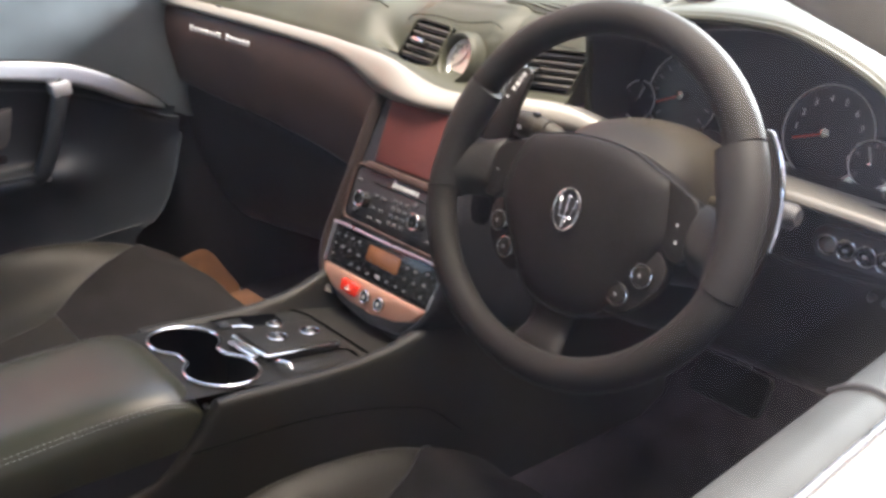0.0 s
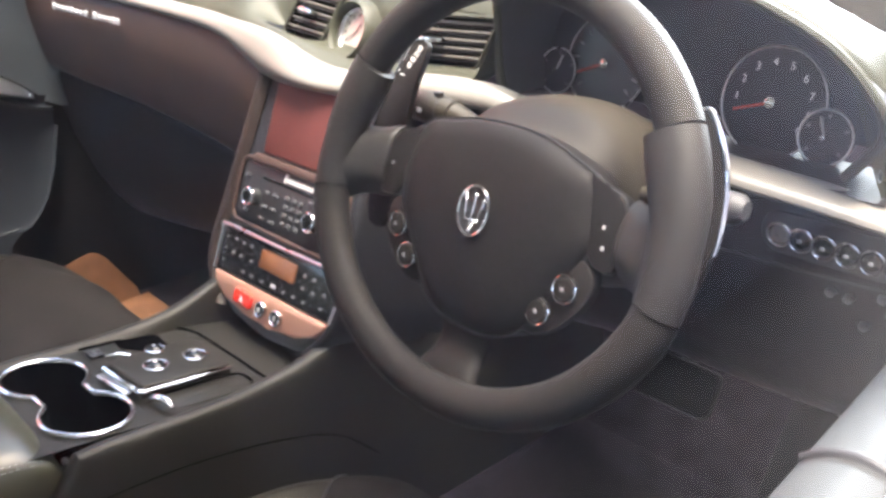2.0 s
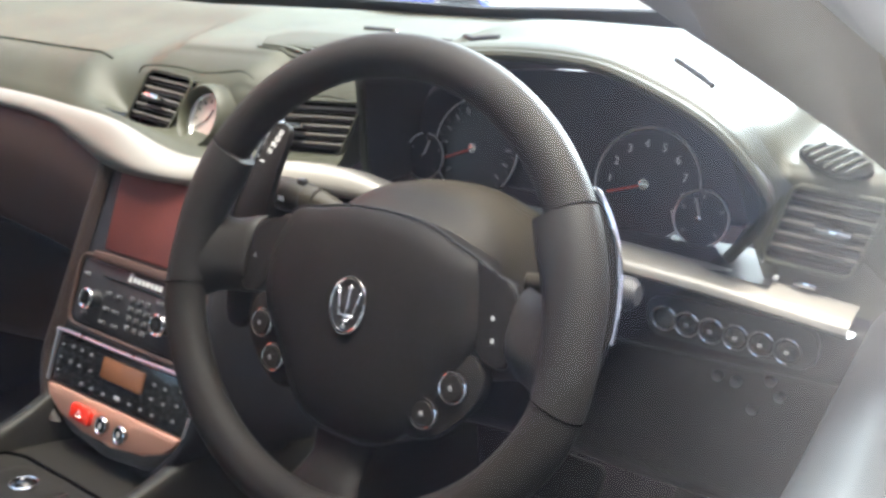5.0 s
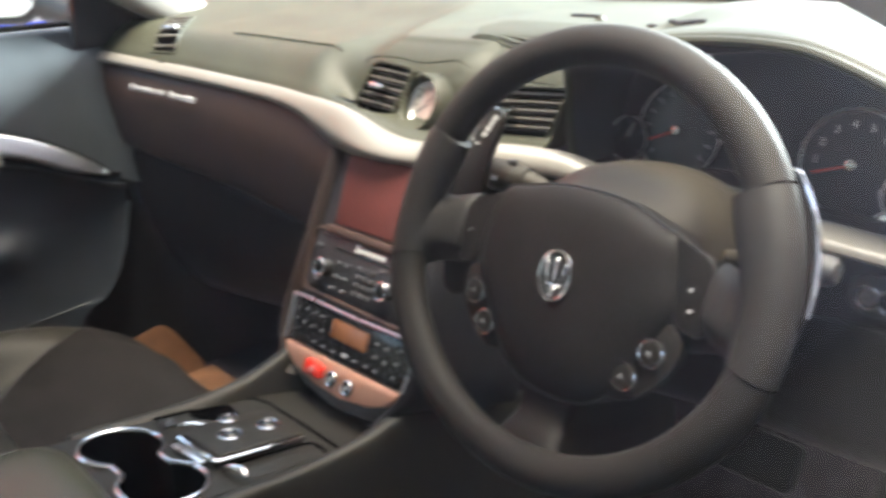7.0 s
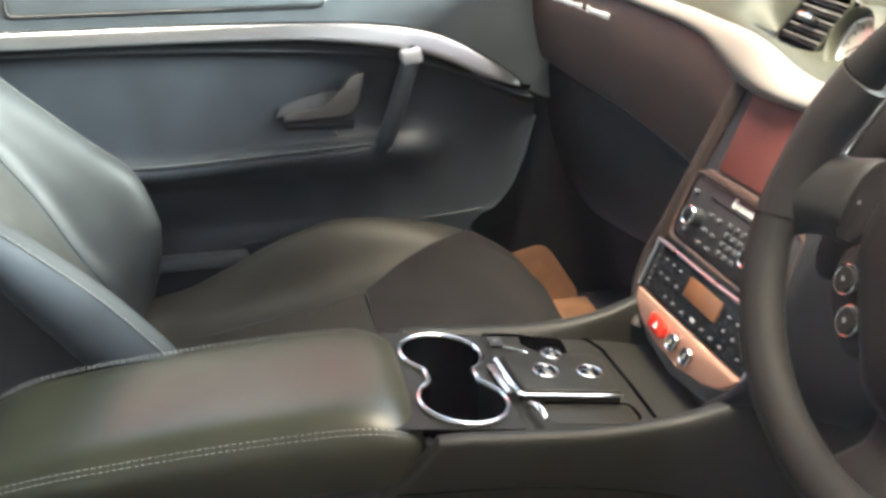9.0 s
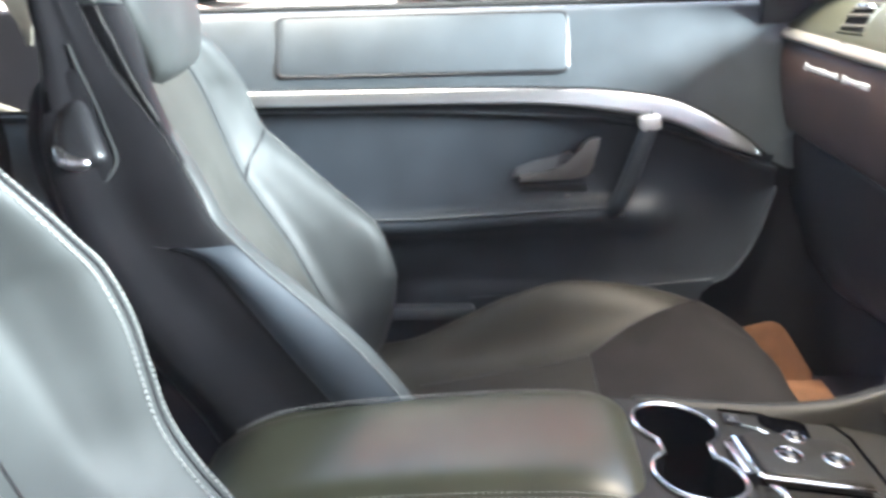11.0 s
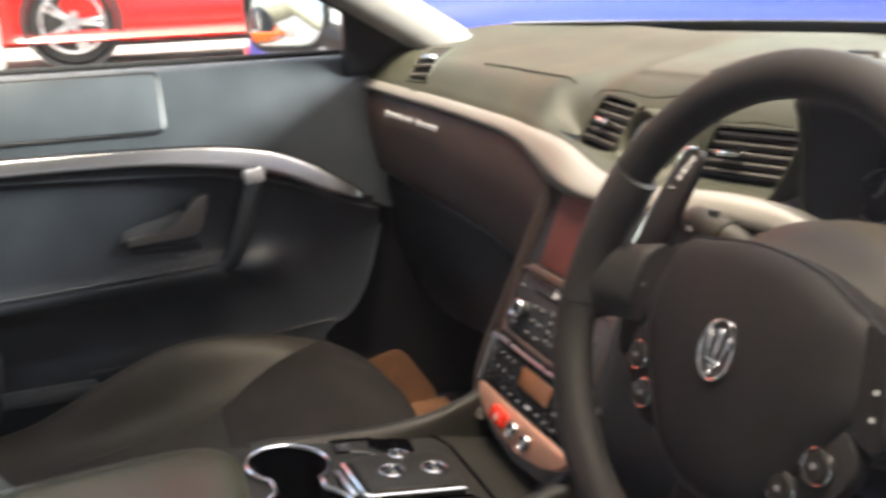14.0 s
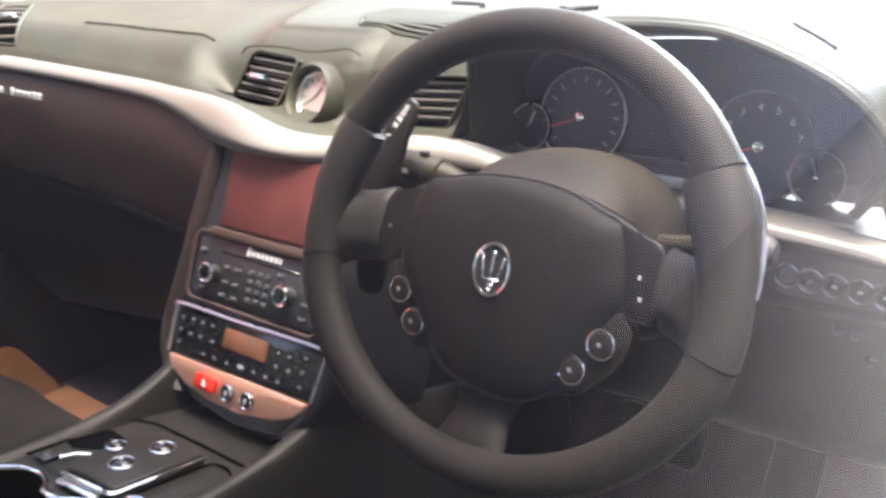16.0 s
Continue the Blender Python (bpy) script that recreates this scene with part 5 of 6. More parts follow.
for x in (0.003, 0.033):
    kb = part("round_switch", at(lathe([(0.0005, 0.006), (0.0065, 0.006), (0.0075, 0)], 24), x, -0.1135, 0.003), M_GLOSS, apron, m=SM)
    part("switch_ring", at(ring(0.0078, 0.0017, 28, 8), x, -0.1135, 0.008), M_CHROME, kb, "chrome switch ring", m=SM)
    part("symbol", at(box(0.003, 0.005, 0.0006), x, -0.1135, 0.0094), M_GREY_MARK, kb, m=SM)
# lower lip under the apron
low = [[SM @ Vector((x, between(abs(x), (0.0, -0.131), (0.066, -0.124), (0.107, -0.100)) - 0.001, 0.002 - 0.0)) for x in spaced(-0.102, 0.108, 18)],
       [SM @ Vector((x * 0.96, between(abs(x), (0.0, -0.148), (0.066, -0.140), (0.107, -0.108)), -0.010)) for x in spaced(-0.102, 0.108, 18)],
       [SM @ Vector((x * 0.9, between(abs(x), (0.0, -0.155), (0.066, -0.150), (0.107, -0.13)), -0.05)) for x in spaced(-0.102, 0.108, 18)]]
part("lower_lip", loft(low, 10, 30), M_SILVERPLASTIC, st)


# ---------------------------------------------------------------- centre console
def kz(y):
    """Height of the console's upper face."""
    return 0.540 - 0.14 * (y + 0.108)


KD = Vector((0, 1, -0.14)).normalized()
KM = basis(Vector((0, 0, 0)), Vector((1, 0, 0)), KD, Vector((1, 0, 0)).cross(KD))


def kp(x, y, up=0.0):
    """Pose on the console's upper face."""
    return Matrix.Translation((x, y, kz(y) + up)) @ KM


co = thing("center_console", (MID, -0.2, 0.27), "dark centre console with cup holders and padded armrest", "console")
# side walls with raised rails sweeping up to the stack
for s in (-1, 1):
    rows = []
    for y in spaced(-0.66, 0.45, 46):
        w = between(y, (-0.66, 0.100), (-0.28, 0.105), (-0.05, 0.103), (0.06, 0.112), (0.45, 0.125))
        zr = ease(y, (-0.66, 0.470), (-0.32, 0.490), (-0.262, 0.530), (-0.245, 0.556), (-0.20, 0.555), (-0.10, 0.546), (-0.03, 0.548), (0.03, 0.562), (0.06, 0.566), (0.12, 0.54), (0.45, 0.46)) + (0.008 * between(y, (-0.15, 0), (0, 1)) if s < 0 else 0)
        X = lambda d: MID + s * d
        zi = min(kz(y) - 0.004, zr - 0.012) if y < -0.03 else kz(-0.03) - 0.004 - (y + 0.03) * 0.3
        rows.append(curve([(X(w - 0.020), y, zi), (X(w - 0.014), y, zr - 0.006), (X(w - 0.006), y, zr), (X(w + 0.004), y, zr - 0.003), (X(w + 0.009), y, zr - 0.02), (X(w + 0.013), y, zr - 0.06), (X(w + 0.018), y, 0.42), (X(w + 0.03), y, 0.27)], 26))
    part("side_wall", skin(rows), M_CONSOLE, co)
    part("side_seam", tube(curve([(MID + s * 0.121, -0.28, 0.520), (MID + s * 0.121, -0.13, 0.505), (MID + s * 0.127, 0.0, 0.47), (MID + s * 0.135, 0.06, 0.42)], 20), 0.0007, 6), M_WELL, co)

# upper face with the figure-of-eight opening left free: front deck, middle strips
C1, C2, CR = (-0.031, -0.211), (0.058, -0.207), 0.0395


def eight(r, n=26):
    """Outline of two joined circles."""
    c1, c2 = Vector((*C1, 0)), Vector((*C2, 0))
    ax = (c2 - c1).normalized()
    base = math.degrees(math.atan2(ax.y, ax.x))
    half = 36
    out = []
    for k in range(n):
        a = radians(base + half + (360 - 2 * half) * k / (n - 1))
        out.append((c1.x + r * math.cos(a), c1.y + r * math.sin(a)))
    for k in range(n):
        a = radians(base + 180 + half + (360 - 2 * half) * k / (n - 1))
        out.append((c2.x + r * math.cos(a), c2.y + r * math.sin(a)))
    return out


deck_out = [(MID - 0.090, -0.285), (MID + 0.090, -0.285), (MID + 0.090, -0.030), (MID - 0.090, -0.030)]
ei = eight(CR)
bm = bmesh.new()
vo = []
n = len(ei)
cx, cy = 0.5 * (C1[0] + C2[0]), 0.5 * (C1[1] + C2[1])
for x, y in ei:
    d = Vector((x - cx, y - cy))
    ks = []
    if d.x > 1e-6: ks.append((MID + 0.090 - cx) / d.x)
    if d.x < -1e-6: ks.append((MID - 0.090 - cx) / d.x)
    if d.y > 1e-6: ks.append((-0.158 - cy) / d.y)
    if d.y < -1e-6: ks.append((-0.285 - cy) / d.y)
    k = min(ks)
    vo.append((cx + d.x * k, cy + d.y * k))
vi = [bm.verts.new((x, y, kz(y))) for x, y in ei]
ve = [bm.verts.new((x, y, kz(y))) for x, y in vo]
for k in range(n):
    bm.faces.new((vi[k], vi[(k + 1) % n], ve[(k + 1) % n], ve[k]))
part("cup_deck", bm, M_CONSOLE, co)
part("front_deck", skin([[(x, y, kz(y)) for x in (MID - 0.09, MID, MID + 0.09)] for y in spaced(-0.162, -0.030, 6)] + [[(x, 0.08, kz(-0.03) - 0.03) for x in (MID - 0.09, MID, MID + 0.09)]]), M_CONSOLE, co)
part("deck_corner", skin([[(x, y, kz(y) - 0.0005) for x in (MID - 0.09, MID + 0.09)] for y in (-0.162, -0.156)]), M_CONSOLE, co)
ringp = [Vector((x, y, kz(y) + 0.002)) for x, y in eight(CR + 0.001)]
cup = part("cup_ring", tube(ringp, 0.0029, 10, closed=True), M_CHROME, co, "polished chrome rim round two cup holders")
# shade inside the cup holders is put into the black of well and floor
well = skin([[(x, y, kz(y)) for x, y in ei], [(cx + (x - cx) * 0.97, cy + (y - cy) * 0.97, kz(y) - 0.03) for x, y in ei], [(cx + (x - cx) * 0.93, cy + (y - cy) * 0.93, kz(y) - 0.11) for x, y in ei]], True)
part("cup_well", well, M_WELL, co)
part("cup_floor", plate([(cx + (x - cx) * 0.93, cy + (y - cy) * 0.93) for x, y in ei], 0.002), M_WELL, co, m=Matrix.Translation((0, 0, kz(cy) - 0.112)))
# raised shift panel
sp = part("shift_panel", plate([(-0.028, -0.054), (0.037, -0.049), (0.038, 0.046), (-0.028, 0.050), (-0.038, 0.040), (-0.038, -0.040)], 0.013, 0.004, 3), M_CONSOLE, co, "raised dark panel with round chrome-ringed buttons", m=kp(0.020, -0.104))
part("panel_edge", tube([(p.x, p.y, 0.009) for p in curve([(-0.026, -0.0595, 0), (0.006, -0.057, 0), (0.032, -0.0535, 0), (0.0395, -0.049, 0), (0.0405, -0.035, 0), (0.0405, 0.046, 0)], 34)], [0.0030] * 14 + [0.0028, 0.0027, 0.0026, 0.0024] + [0.0018] * 16, 8), M_CHROME, sp, "bright metal edge strip", m=kp(0.020, -0.104))
part("edge_plate", at(box(0.052, 0.008, 0.003, 0.0012), 0.002, -0.062, 0.005, 0, 0, 5), M_SATIN, sp, m=kp(0.020, -0.104))
for x, y, r in ((0.023, -0.120, 0.0125), (0.023, -0.077, 0.0125), (-0.012, -0.104, 0.0100)):
    b = part("round_button", lathe([(0.0005, 0.0054), (r * 0.4, 0.0050), (r * 0.7, 0.0036), (r * 0.9, 0.0012), (r * 0.95, -0.002)], 28), M_GLOSS, co, m=kp(x, y, 0.013))
    part("button_ring", ring(r * 0.95, 0.0012, 32, 8), M_CHROME, b, "chrome button ring", m=kp(x, y, 0.0142))
    part("button_letter", box(0.0026, 0.0034, 0.0006), M_GREY_MARK, b, m=kp(x, y, 0.0187))
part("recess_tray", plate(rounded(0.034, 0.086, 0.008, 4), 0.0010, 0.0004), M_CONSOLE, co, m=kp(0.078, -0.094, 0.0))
# black line painted as the shade under the tray's left and far sides
part("recess_shade_line", tube([(p.x, p.y, 0.0008) for p in curve([(-0.017, -0.040, 0), (-0.0175, 0.0, 0), (-0.016, 0.036, 0), (-0.010, 0.044, 0), (0.004, 0.0455, 0), (0.015, 0.040, 0)], 24)], 0.0024, 6, squash=0.6), M_WELL, co, "black line for the shade at the tray's step", m=kp(0.078, -0.094))
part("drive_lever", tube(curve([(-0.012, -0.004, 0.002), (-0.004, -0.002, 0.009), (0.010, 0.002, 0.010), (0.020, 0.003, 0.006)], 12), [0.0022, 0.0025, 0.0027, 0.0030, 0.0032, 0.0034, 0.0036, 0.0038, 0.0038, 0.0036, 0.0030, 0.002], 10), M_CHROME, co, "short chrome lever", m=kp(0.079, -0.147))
# flat black plate painted as the shade of an open slot
part("slot_shade", plate([(-0.024, -0.022), (-0.004, -0.024), (0.018, -0.004), (0.020, 0.020), (-0.014, 0.024), (-0.024, 0.012)], 0.0012, 0.0004), M_WELL, co, "flat black plate for the shade of an open slot", m=kp(-0.054, -0.098))
part("small_switch", box(0.019, 0.015, 0.004, 0.001), M_BLACK, co, m=kp(-0.058, -0.1495, 0.002))
part("switch_mark", box(0.005, 0.004, 0.0008), M_DIM_MARK, co, m=kp(-0.058, -0.1495, 0.0044))
part("small_lever", tube([(-0.008, -0.016, 0.003), (0.0, -0.004, 0.005), (0.010, 0.006, 0.004)], 0.0018, 8), M_CHROME, co, "small chrome slide", m=kp(-0.038, -0.128))
part("deck_line", tube([(x, y, kz(y) + 0.0006) for x, y in ((-0.078, -0.158), (-0.078, -0.056), (-0.070, -0.044), (-0.050, -0.036), (0.02, -0.034), (0.095, -0.034))], 0.0020, 6), M_WELL, co, "dark joint round the recessed deck")
# armrest lid
sec = []
for y in (-0.665, -0.655, -0.60, -0.48, -0.36, -0.290, -0.262, -0.250, -0.246):
    zt = ease(y, (-0.665, 0.515), (-0.655, 0.530), (-0.60, 0.552), (-0.48, 0.570), (-0.36, 0.578), (-0.290, 0.577), (-0.262, 0.567), (-0.250, 0.550), (-0.246, 0.530))
    w = between(y, (-0.665, 0.080), (-0.655, 0.088), (-0.60, 0.093), (-0.29, 0.098), (-0.262, 0.094), (-0.246, 0.085))
    zb = min(0.548, zt - 0.012)
    sec.append([(MID - w, y, zb - 0.035), (MID - w - 0.002, y, zb), (MID - w + 0.012, y, zt - 0.008), (MID - w * 0.55, y, zt), (MID + w * 0.55, y, zt), (MID + w - 0.012, y, zt - 0.008), (MID + w + 0.002, y, zb), (MID + w, y, zb - 0.035)])
arm = part("armrest", loft(sec, 40, 30, False, True), M_ARMREST, co, "padded olive-toned leather armrest lid")
part("armrest_base", at(box(0.205, 0.40, 0.25, 0.02), MID, -0.46, 0.395), M_LEATHER_DARK, co)
for off in (0.0, 0.007):
    for s in (-1, 1):
        path = [(MID + s * (between(y, (-0.655, 0.090), (-0.60, 0.095), (-0.29, 0.0995), (-0.262, 0.096)) - 0.0035 - off * 0.4), y, ease(y, (-0.655, 0.525), (-0.60, 0.548), (-0.48, 0.562), (-0.36, 0.568), (-0.290, 0.566), (-0.255, 0.552)) - 0.002 + off * 0.5) for y in spaced(-0.65, -0.258, 30)]
        stitches(path, 0.0055, arm, "seam_thread", 0.62, 0.0004)
part("latch_gap", at(box(0.012, 0.006, 0.05, 0.002), MID + 0.092, -0.247, 0.525), M_BLACK, co)


# ---------------------------------------------------------------- steering wheel
WA = radians(20)
WC = Vector((0.353, 0.012, 0.793))
WU = Vector((0, math.sin(WA), math.cos(WA)))
WN = Vector((0, -math.cos(WA), math.sin(WA)))
WM = basis(WC, Vector((1, 0, 0)), WU, WN)
wh = thing("steering_wheel", (0.353, 0.012, 0.60), "black leather three-spoke steering wheel with airbag pad", "steering wheel")


RY = 0.92  # the rim is slightly wider than tall


def rim_point(a, r, n=0.0):
    """A point of the rim's ring; the lower half is drawn out a little."""
    a = radians(a)
    k = 1 + 0.038 * min(1, max(0, -math.sin(a) / 0.35))
    return (k * r * math.cos(a), k * RY * r * math.sin(a), n)


def rim_arc(a0, a1, n, r0, tube_r, tube_n, bulge=0.0, flip=False):
    """A stretch of the rim from angle a0 to a1, in degrees from the right, anticlockwise; a grip swells inwards to its upper end."""
    rows = []
    for k in range(n):
        f = k / (n - 1)
        g = bulge * ease(1 - f if flip else f, (0, 0), (0.35, 0.25), (0.8, 1.0), (1, 0.8))
        row = []
        for j in range(20):
            t = 2 * math.pi * j / 20
            row.append(rim_point(a0 + (a1 - a0) * f, r0 + (tube_r + g) * math.cos(t) - g, (tube_n + g * 0.3) * math.sin(t)))
        rows.append(row)
    return skin(rows, True, True)


RC = 0.1698
part("rim_top", rim_arc(28.4, 151.6, 60, RC, 0.0165, 0.0150), M_WHEEL, wh, "smooth dark leather upper rim", m=WM)
part("rim_bottom", rim_arc(194, 345, 70, RC, 0.0165, 0.0150), M_WHEEL, wh, "smooth dark leather lower rim", m=WM)
for a0, a1 in ((-14.6, 28.0), (152.0, 193.6)):
    part("rim_grip", rim_arc(a0, a1, 30, RC - 0.0005, 0.0172, 0.0155, 0.0045, a0 > 90), M_GRIP, wh, "leather rim grip section", m=WM)
for a in (28.2, 151.8, 193.8, -14.8):
    part("rim_seam", at(tube([(0.0168 * math.cos(t), 0, 0.0153 * math.sin(t)) for t in [2 * math.pi * k / 24 for k in range(24)]], 0.0005, 6, closed=True), *rim_point(a, RC), 0, 0, a), M_WELL, wh, m=WM)

# airbag pad
po = [(p.x, p.y) for p in curve([(-0.084, 0.037, 0), (-0.060, 0.044, 0), (-0.027, 0.050, 0), (0.010, 0.051, 0), (0.043, 0.047, 0), (0.070, 0.038, 0), (0.0885, 0.030, 0), (0.096, 0.006, 0), (0.099, -0.018, 0), (0.085, -0.045, 0), (0.063, -0.086, 0), (0.036, -0.106, 0), (0.0, -0.110, 0), (-0.030, -0.105, 0), (-0.050, -0.091, 0), (-0.078, -0.056, 0), (-0.096, -0.028, 0), (-0.098, 0.004, 0)], 72, True)]
rows = []
for k, z in ((1.0, -0.030), (1.0, -0.012), (0.985, -0.004), (0.94, 0.001), (0.80, 0.006), (0.55, 0.009), (0.28, 0.0105), (0.02, 0.011)):
    rows.append([(x * k, -0.024 + (y + 0.024) * k, z - 0.010) for x, y in po])
pad = part("airbag_pad", skin(rows, True, True), M_PAD, wh, "matte dark airbag cover", m=WM)
for off in ((0.0,)):
    part("pad_gap", tube([(x * 1.002, y * 1.002, -0.0150) for x, y in po], 0.0009, 6, closed=True), M_BLACK, wh, m=WM)

# emblem: plain oval ring with a plain three-pronged figure
em = part("emblem", tube([(p[0], p[1] - 0.018, 0.0025) for p in oval(0.0148, 0.0190, 40)], 0.0014, 8, closed=True), M_CHROME, wh, "chrome oval emblem", m=WM)
part("emblem_back", at(plate(oval(0.0142, 0.0184, 32), 0.001), 0, -0.018, 0.0008), M_BLACK, em, m=WM)
figs = [at(box(0.0019, 0.0270, 0.0020, 0.0006, 1), 0, -0.0185, 0.0025), at(box(0.0150, 0.0018, 0.0020, 0.0006, 1), 0, -0.0250, 0.0025), at(box(0.0070, 0.0015, 0.0020, 0.0005, 1), 0, -0.0285, 0.0025), at(box(0.0040, 0.0040, 0.0020, 0.0006, 1), 0, -0.0062, 0.0025, 0, 0, 45), at(box(0.0036, 0.0036, 0.0020, 0.0006, 1), 0, -0.0325, 0.0025, 0, 0, 45)]
for s in (-1, 1):
    figs.append(at(box(0.0018, 0.0165, 0.0020, 0.0006, 1), s * 0.0078, -0.0165, 0.0025, 0, 0, s * -12))
    figs.append(at(box(0.0030, 0.0030, 0.0020, 0.0006, 1), s * 0.0094, -0.0088, 0.0025, 0, 0, 45))
part("emblem_figure", joined(*figs), M_CHROME, em, m=WM)

# spokes
def spoke(s):
    # leather thumb piece that flows into the rim
    sec = []
    right = ((0.0, 0.0215, -0.030, -0.0135), (0.12, 0.0205, -0.033, -0.0105), (0.45, 0.0165, -0.038, -0.0065), (0.66, 0.0150, -0.043, -0.0010), (0.80, 0.0210, -0.048, 0.0050), (0.91, 0.0380, -0.054, 0.0090), (1.0, 0.060, -0.060, 0.0090))
    left = ((0.0, 0.026, -0.033, -0.0135), (0.12, 0.025, -0.034, -0.0105), (0.45, 0.020, -0.036, -0.0065), (0.66, 0.019, -0.040, -0.0010), (0.80, 0.025, -0.046, 0.0050), (0.91, 0.042, -0.052, 0.0090), (1.0, 0.062, -0.058, 0.0090))
    for f, hi, lo, n in right if s > 0 else left:
        x = s * (0.1195 + 0.0465 * f)
        sec.append([(x, hi, n - 0.016), (x, hi - 0.004, n - 0.003), (x, 0.5 * hi + 0.2 * lo, n + 0.003), (x, 0.5 * lo, n + 0.004), (x, lo + 0.006, n - 0.003), (x, lo, n - 0.014), (x, 0.5 * (hi + lo), n - 0.024)])
    sk = part("spoke", loft(sec, 24, 30, True, True), M_GRIP, wh, "leather-covered spoke flowing into the rim grip", m=WM)
    # dark control strip between the airbag cover and the thumb piece
    ctl = [(p.x * s, p.y) for p in curve([(0.086, 0.0315, 0), (0.100, 0.0265, 0), (0.117, 0.020, 0), (0.1235, -0.002, 0), (0.1225, -0.028, 0), (0.110, -0.030, 0), (0.098, -0.024, 0), (0.092, 0.004, 0)], 40, True)]
    strip = part("control_strip", at(plate(ctl if s > 0 else ctl[::-1], 0.012, 0.0022, 3), 0, 0, -0.0245), M_PAD, sk, "dark control strip with small printed marks", m=WM)
    part("strip_gap", tube([(x, y, -0.0145) for x, y in ctl], 0.0008, 6, closed=True), M_BLACK, strip, m=WM)
    for x, y in ((0.106, -0.001), (0.109, -0.015)) if s > 0 else ((0.113, -0.004),):
        part("control_mark", at(box(0.0022, 0.0028, 0.0006), s * x, y, -0.0123), M_GREY_MARK if s > 0 else M_DIM_MARK, strip, m=WM)
    # lower wing that carries two round buttons
    wing = [(p.x, p.y) for p in curve([(s * 0.078, -0.030, 0), (s * 0.104, -0.032, 0), (s * 0.108, -0.050, 0), (s * 0.094, -0.073, 0), (s * 0.070, -0.092, 0), (s * 0.052, -0.084, 0)], 24, True)]
    part("button_wing", at(plate(wing if s > 0 else wing[::-1], 0.010, 0.003), 0, 0, -0.024), M_PAD, sk, m=WM)
    for x, y in ((s * 0.089, -0.051), (s * 0.071, -0.073)):
        b = part("button", at(lathe([(0.0005, 0.0045), (0.0080, 0.004), (0.0095, 0.001), (0.0095, -0.004)], 28), x, y, -0.012), M_PAD, wh, m=WM)
        part("button_ring", at(ring(0.0100, 0.0009, 32, 8), x, y, -0.010), M_CHROME, b, "chrome button ring", m=WM)
        part("button_symbol", at(box(0.003, 0.0035, 0.0006, 0.0003, 1), x, y, -0.0072, 0, 0, 30), M_DIM_MARK, b, m=WM)


spoke(-1)
spoke(1)
sec = []
for y, w, n in ((-0.098, 0.030, -0.020), (-0.125, 0.024, -0.018), (-0.140, 0.026, -0.010), (-0.153, 0.032, -0.004)):
    sec.append([(-w, y, n - 0.010), (-w + 0.004, y, n), (0, y, n + 0.003), (w - 0.004, y, n), (w, y, n - 0.010), (0, y, n - 0.016)])
part("lower_spoke", loft(sec, 14, 20, True, True), M_PAD, wh, m=WM)
part("hub_shell", at(lathe([(0.001, -0.10), (0.050, -0.10), (0.062, -0.07), (0.070, -0.030), (0.001, -0.028)], 32), 0, -0.02, 0), M_MATTE, wh, m=WM)

# shift paddles behind the rim
for s in (-1, 1):
    if s > 0:
        ol_ = [(0.135, -0.060), (0.152, -0.068), (0.164, -0.045), (0.173, 0.005), (0.169, 0.038), (0.163, 0.057), (0.155, 0.073), (0.144, 0.088), (0.134, 0.090), (0.138, 0.060), (0.140, 0.030), (0.136, -0.020)]
        eg_ = [(0.1748, 0.000), (0.1752, 0.012), (0.172, 0.039), (0.166, 0.058), (0.158, 0.074), (0.146, 0.0895), (0.140, 0.092)]
    else:
        ol_ = [(0.138, -0.062), (0.156, -0.066), (0.164, -0.050), (0.172, 0.000), (0.176, 0.022), (0.170, 0.052), (0.163, 0.074), (0.156, 0.093), (0.149, 0.1005), (0.138, 0.1015), (0.133, 0.095), (0.134, 0.082), (0.138, 0.060), (0.139, 0.035), (0.136, -0.020)]
        eg_ = [(0.181, 0.018), (0.176, 0.036), (0.1695, 0.056), (0.163, 0.075), (0.156, 0.094), (0.150, 0.1010), (0.140, 0.1025)]
    oc = [(p.x, p.y) for p in curve([(s * x, y, 0) for x, y in ol_], 60, True)]
    pd = part("shift_paddle", at(plate(oc if s > 0 else oc[::-1], 0.006, 0.002), 0, 0, -0.046), M_PAD, wh, "black shift paddle with bright edge", m=WM)
    rad = [0.0024 if s < 0 else 0.0019] * 22 + [0.0018, 0.0017, 0.0016, 0.0014]
    part("paddle_edge", tube([(p.x, p.y, -0.0405) for p in curve([(s * x, y, 0) for x, y in eg_], 26)], rad, 8), M_CHROME, pd, "polished metal edge of the paddle", m=WM)


for k, ch in enumerate("DOWN"):
    lettering(ch, 0.0066, M_WHITE_MARK, wh, WM @ pose(-0.1405 - 0.0030 * k, 0.0935 - 0.0052 * k, -0.0393, 0, 0, -14))
part("paddle_mark", at(box(0.0050, 0.0011, 0.0005), -0.1560, 0.0690, -0.0395, 0, 0, -8), M_WHITE_MARK, wh, m=WM)

# column shroud and stalks
col = thing("steering_column", (0.353, 0.16, 0.70), "grey plastic steering column shroud with two stalks", "steering column")
sec = []
for n, w, hu, hd in ((-0.052, 0.058, 0.062, -0.060), (-0.075, 0.064, 0.068, -0.066), (-0.12, 0.066, 0.066, -0.07), (-0.20, 0.070, 0.060, -0.07)):
    sec.append([WM @ Vector(v) for v in ((-w, -0.01, n), (-w * 0.85, hu * 0.7, n), (0, hu, n), (w * 0.85, hu * 0.7, n), (w, -0.01, n), (w * 0.8, hd * 0.8, n), (0, hd, n), (-w * 0.8, hd * 0.8, n))])
